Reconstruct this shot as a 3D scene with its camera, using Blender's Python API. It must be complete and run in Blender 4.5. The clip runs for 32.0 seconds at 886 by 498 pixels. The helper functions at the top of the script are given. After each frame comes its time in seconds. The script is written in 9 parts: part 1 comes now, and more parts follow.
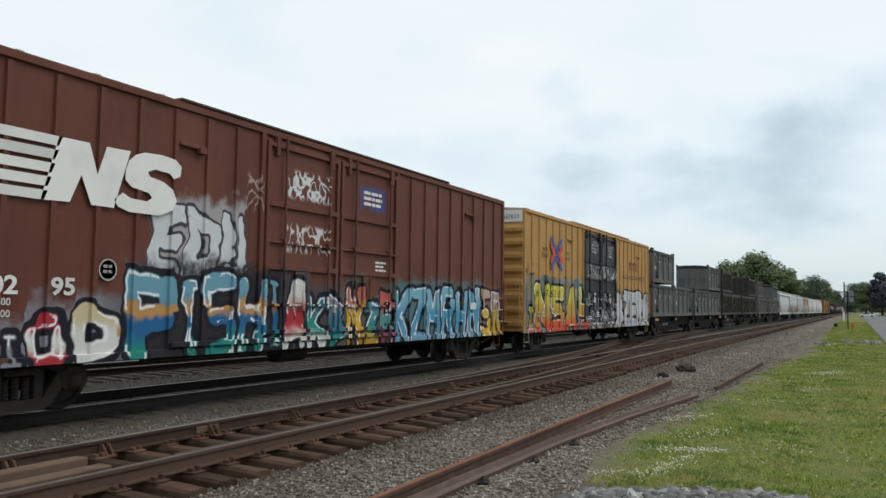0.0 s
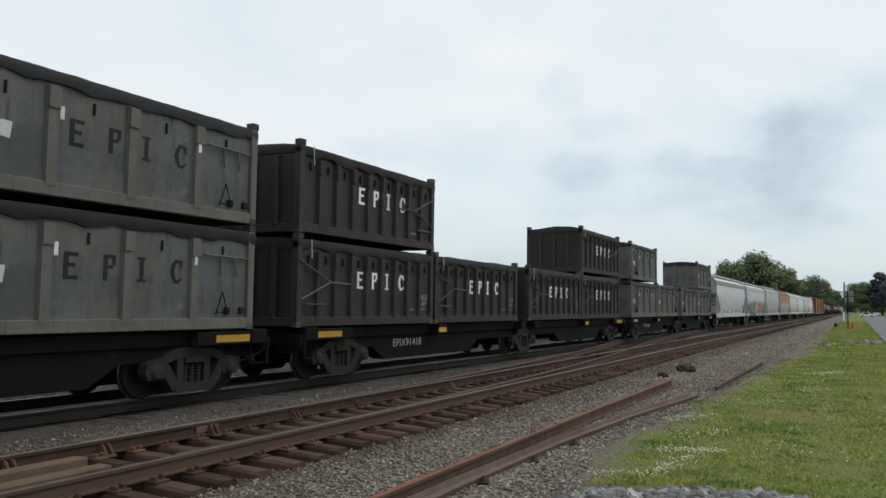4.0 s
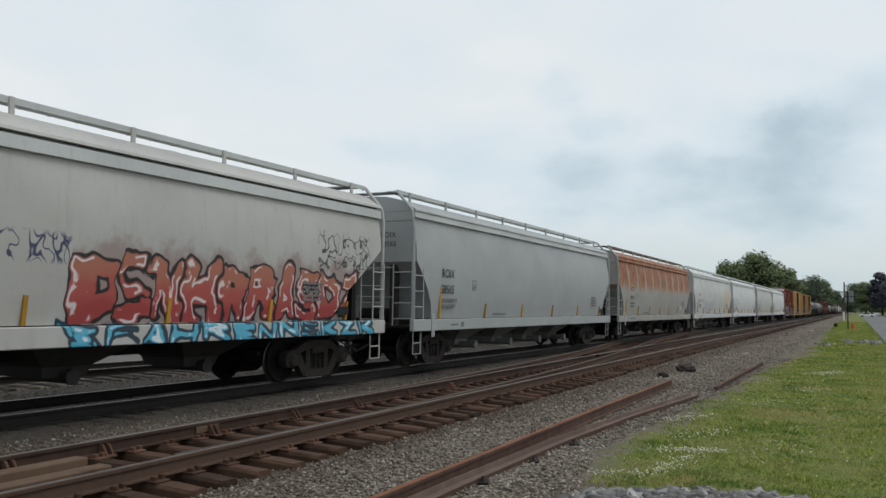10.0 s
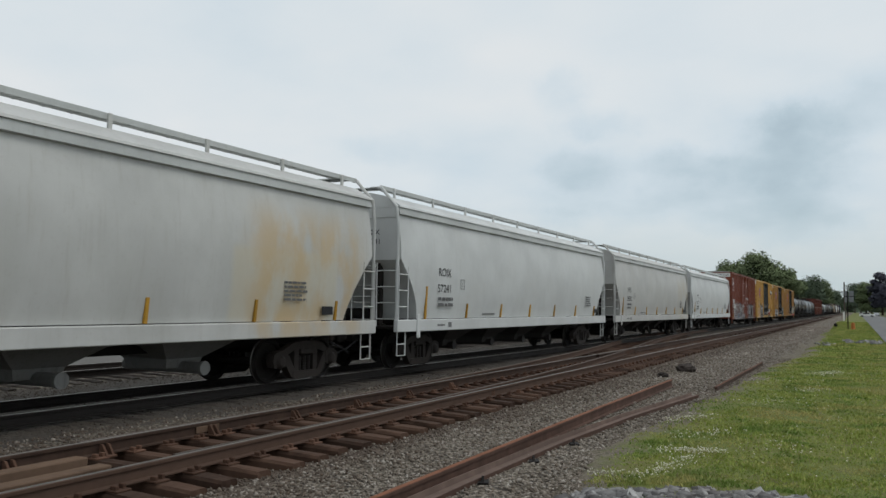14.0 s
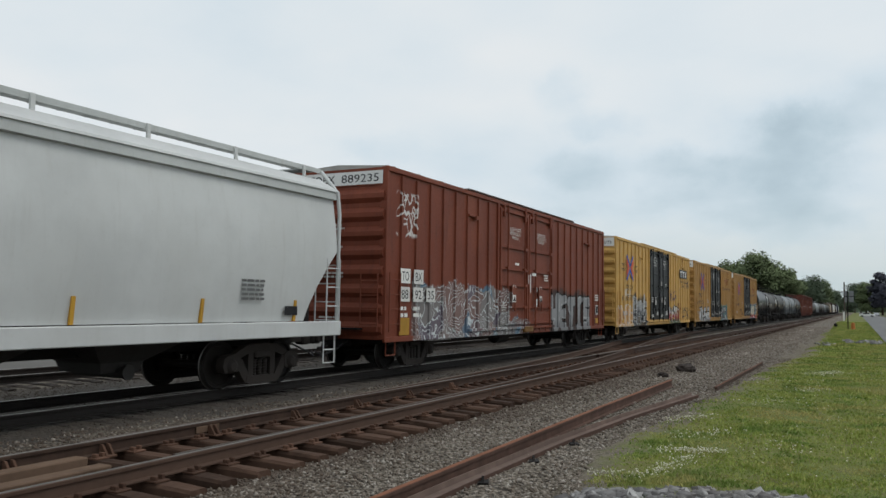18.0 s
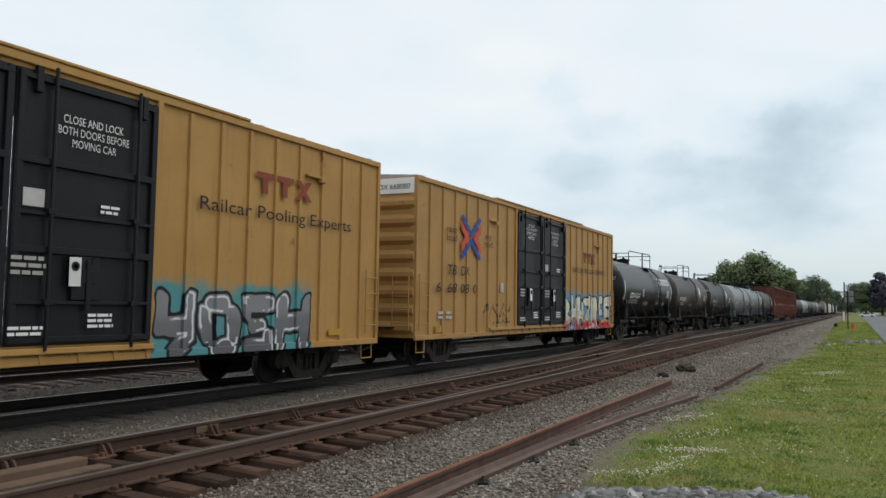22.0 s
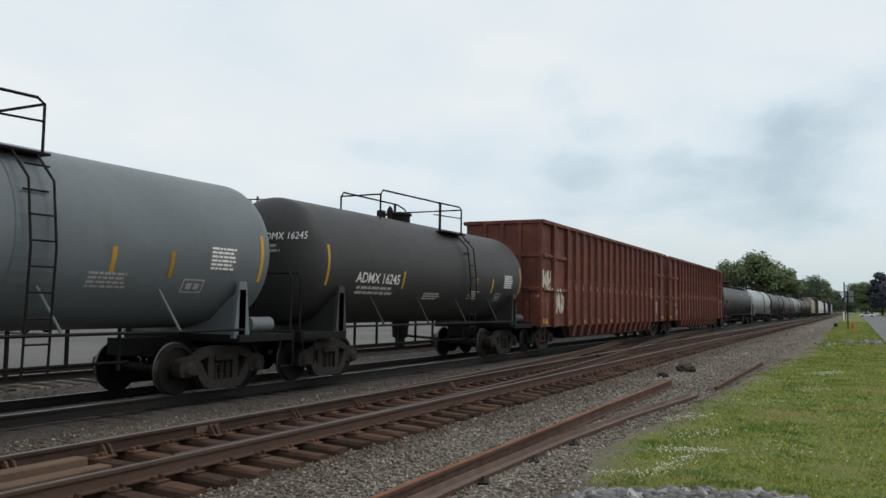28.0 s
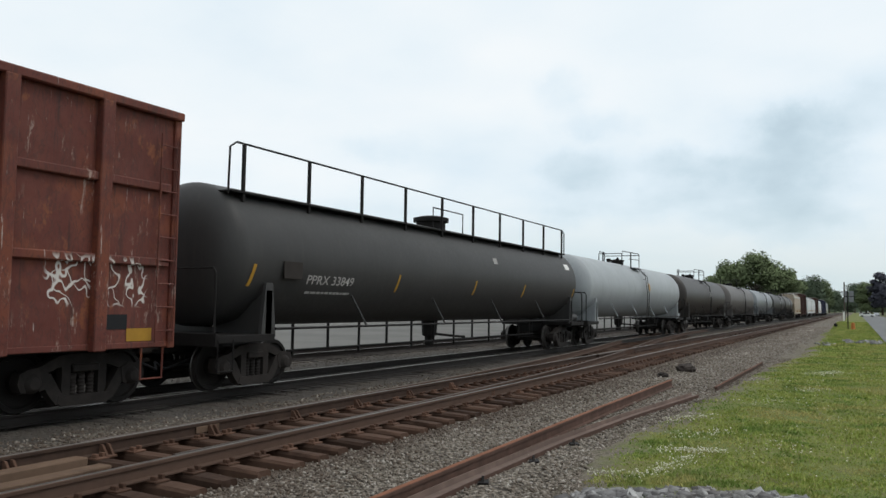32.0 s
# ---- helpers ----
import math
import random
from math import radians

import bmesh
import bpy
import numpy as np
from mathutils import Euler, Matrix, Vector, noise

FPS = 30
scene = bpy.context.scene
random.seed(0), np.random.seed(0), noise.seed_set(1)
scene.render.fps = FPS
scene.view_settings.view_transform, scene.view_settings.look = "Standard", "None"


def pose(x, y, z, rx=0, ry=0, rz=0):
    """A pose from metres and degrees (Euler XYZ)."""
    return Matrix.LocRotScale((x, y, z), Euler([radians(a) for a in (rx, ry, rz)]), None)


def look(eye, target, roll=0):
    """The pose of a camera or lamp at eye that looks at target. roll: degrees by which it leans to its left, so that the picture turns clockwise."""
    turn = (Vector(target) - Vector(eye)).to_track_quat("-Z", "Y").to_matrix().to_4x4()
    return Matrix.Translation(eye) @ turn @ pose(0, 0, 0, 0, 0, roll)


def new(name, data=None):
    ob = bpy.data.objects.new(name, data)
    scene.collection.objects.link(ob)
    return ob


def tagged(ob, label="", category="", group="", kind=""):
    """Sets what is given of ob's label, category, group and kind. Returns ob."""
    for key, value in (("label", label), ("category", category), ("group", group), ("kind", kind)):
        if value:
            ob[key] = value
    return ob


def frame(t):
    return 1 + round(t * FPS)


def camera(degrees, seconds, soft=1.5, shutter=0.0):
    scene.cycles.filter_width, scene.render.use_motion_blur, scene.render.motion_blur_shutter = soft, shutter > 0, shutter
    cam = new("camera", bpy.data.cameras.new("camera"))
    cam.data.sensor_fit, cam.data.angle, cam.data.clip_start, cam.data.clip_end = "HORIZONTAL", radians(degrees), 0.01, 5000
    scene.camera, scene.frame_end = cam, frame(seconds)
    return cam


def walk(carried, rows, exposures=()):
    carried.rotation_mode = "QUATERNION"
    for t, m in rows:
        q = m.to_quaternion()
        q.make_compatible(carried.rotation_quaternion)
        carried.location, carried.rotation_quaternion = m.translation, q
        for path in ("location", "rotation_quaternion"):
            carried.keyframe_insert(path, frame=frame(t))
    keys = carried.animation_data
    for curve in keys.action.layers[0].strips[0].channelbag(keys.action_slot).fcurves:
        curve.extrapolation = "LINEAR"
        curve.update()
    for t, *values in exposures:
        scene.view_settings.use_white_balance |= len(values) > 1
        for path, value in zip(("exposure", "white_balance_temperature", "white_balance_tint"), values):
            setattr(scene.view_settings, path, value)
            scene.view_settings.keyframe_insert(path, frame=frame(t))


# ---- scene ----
# The camera stands still beside the line; x runs across the tracks, y along them, z = 0 at the rail tops.
cam = camera(57.65, 32.0, soft=1.5)
EYE = Vector((0.0, 0.0, 1.67))
YAW, TILT, ROLL = 0.475, 0.0693, 0.8373
AIM = EYE + Vector((-math.sin(YAW) * math.cos(TILT), math.cos(YAW) * math.cos(TILT), math.sin(TILT)))
CAM_POSE = look(EYE, AIM, ROLL)
walk(cam, [(0.0, CAM_POSE), (32.0, CAM_POSE)],
     [(0.0, 0.0), (1.2, 0.0), (2.6, 0.0), (3.2, -0.10), (6.0, -0.02), (7.0, -0.14), (10.0, -0.20), (13.0, -0.22), (14.0, -0.30), (15.5, -0.28), (17.0, -0.24), (18.3, -0.22), (19.2, -0.03), (22.0, -0.05), (24.0, -0.12), (28.0, -0.14), (29.0, -0.04), (30.0, 0.04), (32.0, 0.0)])

TRAIN_X, NEAR_X, FAR_X = -11.62, -7.33, -17.1     # centre lines of the three tracks
WHEEL_R = 0.457


def run(t):
    """Metres that the train has gone at t seconds, counted from 16 s."""
    u = (t - 16.0) / 16.0
    return 16.0 * (15.186 * u + 0.1195 * u * u)


# ---- light ----
scene.view_settings.exposure = 0.0
world = bpy.data.worlds.new("overcast_sky")
scene.world = world
world.use_nodes = True


class Nodes:
    """Short forms for the nodes of one tree."""

    def __init__(self, tree):
        self.tree = tree
        self.links = tree.links

    def node(self, kind, **props):
        n = self.tree.nodes.new(kind)
        for k, v in props.items():
            setattr(n, k, v)
        return n

    def put(self, socket, value):
        if isinstance(value, bpy.types.NodeSocket):
            self.links.new(value, socket)
        elif value is not None:
            if socket.type == "RGBA" and len(value) == 3:
                value = (*value, 1.0)
            socket.default_value = value

    def math(self, op, a, b=None, c=None, clamp=False):
        n = self.node("ShaderNodeMath", operation=op, use_clamp=clamp)
        for i, v in enumerate((a, b, c)):
            self.put(n.inputs[i], v)
        return n.outputs[0]

    def vec(self, op, a, b=None):
        n = self.node("ShaderNodeVectorMath", operation=op)
        self.put(n.inputs[0], a)
        self.put(n.inputs[1], b)
        return n.outputs[0]

    def dot(self, a, b):
        n = self.node("ShaderNodeVectorMath", operation="DOT_PRODUCT")
        self.put(n.inputs[0], a)
        self.put(n.inputs[1], b)
        return n.outputs["Value"]

    def length(self, a):
        n = self.node("ShaderNodeVectorMath", operation="LENGTH")
        self.put(n.inputs[0], a)
        return n.outputs["Value"]

    def split(self, v):
        n = self.node("ShaderNodeSeparateXYZ")
        self.put(n.inputs[0], v)
        return n.outputs

    def join(self, x, y, z):
        n = self.node("ShaderNodeCombineXYZ")
        for i, v in enumerate((x, y, z)):
            self.put(n.inputs[i], v)
        return n.outputs[0]

    def noise(self, v, scale, detail=3.0, rough=0.55, colour=False):
        n = self.node("ShaderNodeTexNoise")
        self.put(n.inputs["Vector"], v)
        n.inputs["Scale"].default_value = scale
        n.inputs["Detail"].default_value = detail
        n.inputs["Roughness"].default_value = rough
        return n.outputs["Color" if colour else "Fac"]

    def voronoi(self, v, scale, feature="F1", out="Distance", dims="3D"):
        n = self.node("ShaderNodeTexVoronoi", feature=feature, voronoi_dimensions=dims)
        self.put(n.inputs["Vector"], v)
        n.inputs["Scale"].default_value = scale
        return n.outputs[out]

    def mix(self, fac, a, b, blend="MIX"):
        n = self.node("ShaderNodeMix", data_type="RGBA", blend_type=blend)
        self.put(n.inputs[0], fac)
        self.put(n.inputs[6], a)
        self.put(n.inputs[7], b)
        return n.outputs[2]

    def step(self, v, lo, hi):
        n = self.node("ShaderNodeMapRange", interpolation_type="SMOOTHSTEP")
        self.put(n.inputs[0], v)
        n.inputs[1].default_value, n.inputs[2].default_value = lo, hi
        return n.outputs[0]

    def ramp(self, fac, stops):
        n = self.node("ShaderNodeValToRGB")
        self.put(n.inputs[0], fac)
        els = n.color_ramp.elements
        while len(els) < len(stops):
            els.new(0.5)
        for e, (p, c) in zip(els, stops):
            e.position, e.color = p, (*c, 1.0)
        return n.outputs[0]


def build_sky():
    world.node_tree.nodes.clear()
    N = Nodes(world.node_tree)
    d = N.node("ShaderNodeTexCoord").outputs["Generated"]
    sky = N.node("ShaderNodeTexSky", sky_type="NISHITA", sun_disc=False, sun_elevation=SUN_EL, sun_rotation=SUN_ROT,
                 air_density=1.0, dust_density=2.0, ozone_density=1.0)
    x, y, z = N.split(d)
    h = N.math("ADD", N.math("MAXIMUM", z, 0.0), 0.22)
    p = N.join(N.math("DIVIDE", x, h), N.math("DIVIDE", y, h), CLOUD_SEED)
    big = N.noise(p, 0.7, 3.0, 0.5)
    mid = N.noise(N.vec("ADD", p, (7.3, 1.7, 4.1)), 1.9, 5.0, 0.5)
    warp = N.noise(d, 10.0, 6.0, 0.62, colour=True)
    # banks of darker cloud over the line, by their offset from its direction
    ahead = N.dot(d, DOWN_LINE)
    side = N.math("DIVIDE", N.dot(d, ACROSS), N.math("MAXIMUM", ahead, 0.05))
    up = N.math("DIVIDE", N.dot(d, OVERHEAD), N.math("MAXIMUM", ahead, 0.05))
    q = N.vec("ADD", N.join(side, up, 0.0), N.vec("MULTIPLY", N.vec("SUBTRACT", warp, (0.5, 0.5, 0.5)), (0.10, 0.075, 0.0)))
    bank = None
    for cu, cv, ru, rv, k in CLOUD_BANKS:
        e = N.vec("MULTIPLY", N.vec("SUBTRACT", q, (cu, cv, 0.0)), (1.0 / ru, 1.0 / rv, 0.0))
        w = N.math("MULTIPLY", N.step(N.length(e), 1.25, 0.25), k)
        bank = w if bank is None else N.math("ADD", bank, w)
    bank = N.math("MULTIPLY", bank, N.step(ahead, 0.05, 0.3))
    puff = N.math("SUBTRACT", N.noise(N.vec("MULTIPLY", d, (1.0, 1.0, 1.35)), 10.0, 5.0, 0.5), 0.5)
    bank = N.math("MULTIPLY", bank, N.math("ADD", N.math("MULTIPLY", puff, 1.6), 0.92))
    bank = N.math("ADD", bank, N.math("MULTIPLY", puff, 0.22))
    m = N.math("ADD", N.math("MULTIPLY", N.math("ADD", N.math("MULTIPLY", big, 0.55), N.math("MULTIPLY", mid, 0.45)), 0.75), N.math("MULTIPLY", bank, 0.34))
    cloud = N.ramp(m, [(0.27, (0.925, 0.965, 0.985)), (0.37, (0.85, 0.925, 0.970)), (0.47, (0.75, 0.86, 0.935)), (0.60, (0.59, 0.72, 0.80)), (0.76, (0.46, 0.58, 0.66))])
    low = N.step(z, 0.15, 0.0)
    cloud = N.mix(N.math("MULTIPLY", low, 0.7), cloud, (0.56, 0.68, 0.70))
    b1, b2 = N.node("ShaderNodeBackground"), N.node("ShaderNodeBackground")
    N.put(b1.inputs[0], sky.outputs[0])
    b1.inputs[1].default_value = 0.10
    N.put(b2.inputs[0], cloud)
    b2.inputs[1].default_value = 1.03
    mx = N.node("ShaderNodeMixShader")
    mx.inputs[0].default_value = 0.94
    N.links.new(b1.outputs[0], mx.inputs[1])
    N.links.new(b2.outputs[0], mx.inputs[2])
    out = N.node("ShaderNodeOutputWorld")
    N.links.new(mx.outputs[0], out.inputs[0])


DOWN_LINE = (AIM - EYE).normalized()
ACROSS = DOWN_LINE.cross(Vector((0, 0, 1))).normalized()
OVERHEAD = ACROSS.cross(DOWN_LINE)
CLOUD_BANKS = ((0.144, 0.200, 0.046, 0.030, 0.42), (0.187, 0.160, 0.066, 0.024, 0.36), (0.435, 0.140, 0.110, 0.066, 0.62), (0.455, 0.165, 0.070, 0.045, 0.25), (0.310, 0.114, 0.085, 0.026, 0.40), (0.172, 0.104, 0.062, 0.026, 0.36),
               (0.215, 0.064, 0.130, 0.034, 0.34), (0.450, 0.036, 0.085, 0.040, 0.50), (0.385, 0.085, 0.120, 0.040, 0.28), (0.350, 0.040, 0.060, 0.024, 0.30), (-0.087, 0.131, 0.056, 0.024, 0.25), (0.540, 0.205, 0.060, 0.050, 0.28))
SUN_EL, SUN_ROT, CLOUD_SEED = radians(56), radians(68), 3.7
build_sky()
sun = new("sun", bpy.data.lights.new("sun", "SUN"))
sun.data.energy, sun.data.angle, sun.data.color = 0.9, radians(22), (1.0, 0.96, 0.90)
sun.matrix_world = look((0, 0, 60), (0 - math.sin(SUN_ROT) * math.cos(SUN_EL), 0 - math.cos(SUN_ROT) * math.cos(SUN_EL), 60 - math.sin(SUN_EL)))

# ---- mesh helpers ----


class Shape:
    """Collects the vertices and faces of one mesh."""

    def __init__(self):
        self.v, self.f = [], []

    def add(self, verts, faces):
        k = len(self.v)
        self.v.extend(verts)
        self.f.extend([tuple(i + k for i in f) for f in faces])
        return self

    def box(self, x0, x1, y0, y1, z0, z1, b=0.0):
        """A box; b chamfers its edges."""
        if b <= 0:
            v = [(x, y, z) for x in (x0, x1) for y in (y0, y1) for z in (z0, z1)]
            return self.add(v, [(0, 1, 3, 2), (4, 6, 7, 5), (0, 4, 5, 1), (2, 3, 7, 6), (0, 2, 6, 4), (1, 5, 7, 3)])
        v, idx = [], {}
        for i, x in enumerate((x0, x1)):
            for j, y in enumerate((y0, y1)):
                for k, z in enumerate((z0, z1)):
                    sx, sy, sz = (b, -b)[i], (b, -b)[j], (b, -b)[k]
                    for a, q in enumerate(((x, y + sy, z + sz), (x + sx, y, z + sz), (x + sx, y + sy, z))):
                        idx[i, j, k, a] = len(v)
                        v.append(q)
        f = []
        for i in (0, 1):
            f.append([idx[i, j, k, 0] for j, k in ((0, 0), (0, 1), (1, 1), (1, 0))])
            f.append([idx[j, i, k, 1] for j, k in ((0, 0), (0, 1), (1, 1), (1, 0))])
            f.append([idx[j, k, i, 2] for j, k in ((0, 0), (0, 1), (1, 1), (1, 0))])
        for p in (0, 1):
            for q in (0, 1):
                f.append([idx[p, q, 0, 0], idx[p, q, 1, 0], idx[p, q, 1, 1], idx[p, q, 0, 1]])
                f.append([idx[p, 0, q, 0], idx[p, 1, q, 0], idx[p, 1, q, 2], idx[p, 0, q, 2]])
                f.append([idx[0, p, q, 1], idx[1, p, q, 1], idx[1, p, q, 2], idx[0, p, q, 2]])
        for i in (0, 1):
            for j in (0, 1):
                for k in (0, 1):
                    f.append([idx[i, j, k, a] for a in range(3)])
        return self.add(v, f)

    def rings(self, rings, cap=True, closed=True):
        """Joins rings of equal length."""
        n, k, f = len(rings[0]), 0, []
        v = [q for r in rings for q in r]
        for a in range(len(rings) - 1):
            for i in range(n if closed else n - 1):
                j = (i + 1) % n
                f.append((a * n + i, a * n + j, (a + 1) * n + j, (a + 1) * n + i))
        if cap:
            f.append(tuple(range(n - 1, -1, -1)))
            f.append(tuple((len(rings) - 1) * n + i for i in range(n)))
        return self.add(v, f)

    def prism(self, poly, y0, y1):
        """A polygon of (x, z) drawn out from y0 to y1."""
        return self.rings([[(x, y, z) for x, z in poly] for y in (y0, y1)])

    def slab(self, poly, x0, x1):
        """A polygon of (y, z) drawn out from x0 to x1."""
        return self.rings([[(x, y, z) for y, z in poly] for x in (x0, x1)])

    def tube(self, pts, r, n=6):
        """A bent tube through the points."""
        pts = [Vector(p) for p in pts]
        rings = []
        for i, p in enumerate(pts):
            d = (pts[min(i + 1, len(pts) - 1)] - pts[max(i - 1, 0)]).normalized()
            a = d.cross(Vector((0, 0, 1)) if abs(d.z) < 0.9 else Vector((1, 0, 0))).normalized()
            b = d.cross(a)
            rings.append([tuple(p + (a * math.cos(t) + b * math.sin(t)) * r) for t in (2 * math.pi * k / n for k in range(n))])
        return self.rings(rings)

    def turn_x(self, profile, n, at):
        """Turns a profile of (x, radius) about the x axis through (y, z)."""
        cy, cz = at
        return self.rings([[(x, cy + r * math.cos(t), cz + r * math.sin(t)) for t in (2 * math.pi * k / n for k in range(n))] for x, r in profile])

    def turn_y(self, profile, n, at):
        cx, cz = at
        return self.rings([[(cx + r * math.cos(t), y, cz + r * math.sin(t)) for t in (2 * math.pi * k / n for k in range(n))] for y, r in profile])

    def turn_z(self, profile, n, at):
        cx, cy = at
        return self.rings([[(cx + r * math.cos(t), cy + r * math.sin(t), z) for t in (2 * math.pi * k / n for k in range(n))] for z, r in profile])

    def mesh(self, name, smooth=False):
        me = bpy.data.meshes.new(name)
        me.from_pydata(self.v, [], self.f)
        bm = bmesh.new()
        bm.from_mesh(me)
        bmesh.ops.recalc_face_normals(bm, faces=bm.faces)
        bm.to_mesh(me)
        bm.free()
        if smooth:
            me.shade_smooth()
            if smooth is not True:
                me.set_sharp_from_angle(angle=radians(smooth))
        return me


def part(name, shape, material, parent, label="", smooth=False):
    """One mesh object under a thing or under a part."""
    me = shape if isinstance(shape, bpy.types.Mesh) else shape.mesh(name, smooth)
    if material is not None and not me.materials:
        me.materials.append(material)
    ob = new(name, me)
    ob.parent = parent
    if label:
        tagged(ob, label=label)
    return ob


def thing(name, label, category, group="", kind=""):
    return tagged(new(name), label, category, group, kind)

# ---- materials ----


def material(name):
    m = bpy.data.materials.new(name)
    m.use_nodes = True
    m.node_tree.nodes.clear()
    N = Nodes(m.node_tree)
    b = N.node("ShaderNodeBsdfPrincipled")
    b.inputs["Specular IOR Level"].default_value = 0.22
    o = N.node("ShaderNodeOutputMaterial")
    N.links.new(b.outputs[0], o.inputs[0])
    return m, N, b


def coords(N):
    return N.node("ShaderNodeTexCoord").outputs["Object"]


def relief(N, b, height, strength, distance=0.02):
    n = N.node("ShaderNodeBump")
    n.inputs["Strength"].default_value, n.inputs["Distance"].default_value = strength, distance
    N.put(n.inputs["Height"], height)
    N.put(b.inputs["Normal"], n.outputs[0])


def box_mask(N, u, v, u0, u1, v0, v1, soft):
    a = N.math("MULTIPLY", N.step(u, u0 - soft, u0 + soft), N.step(u, u1 + soft, u1 - soft))
    c = N.math("MULTIPLY", N.step(v, v0 - soft, v0 + soft), N.step(v, v1 + soft, v1 - soft))
    return N.math("MULTIPLY", a, c)


# Fat letters by strokes between the points of a 5 x 5 grid (column, row)
GLYPHS = {"N": "00-04 04-40 40-44", "S": "44-14 04-03 12-32 41-40 30-00", "A": "00-24 24-40 11-31", "Y": "04-02 02-42 44-41 41-20", "P": "00-04 04-34 44-43 32-12",
          "R": "00-04 04-34 43-33 32-12 22-40", "H": "00-04 40-44 02-42", "U": "04-01 10-30 41-44", "E": "00-04 04-44 02-32 00-40", "T": "04-44 24-20 14-13", "I": "24-20 14-34 10-30",
          "K": "00-04 12-44 12-40", "B": "00-04 04-33 33-12 12-41 41-00", "O": "01-03 14-34 43-41 30-10", "M": "00-04 04-22 22-44 44-40", "D": "00-04 04-43 43-41 41-00", "Z": "04-44 44-00 00-40"}


def stops(N, rows, hold=True):
    """A ramp of one stop per cell, held over the cell or blended; its outputs are colour and alpha."""
    n = N.node("ShaderNodeValToRGB")
    n.color_ramp.interpolation = "CONSTANT" if hold else "LINEAR"
    els = n.color_ramp.elements
    for i, r in enumerate(rows):
        at = i / len(rows) if hold else (i + 0.5) / len(rows)
        e = els[0] if i == 0 else els[1] if i == len(rows) - 1 and len(rows) > 1 and len(els) == 2 and i == 1 else None
        if e is None:
            e = els.new(at)
        else:
            e.position = at
        e.color = (*r, 1.0) if len(r) == 3 else r
    if len(els) > len(rows):
        els.remove(els[-1])
    return n


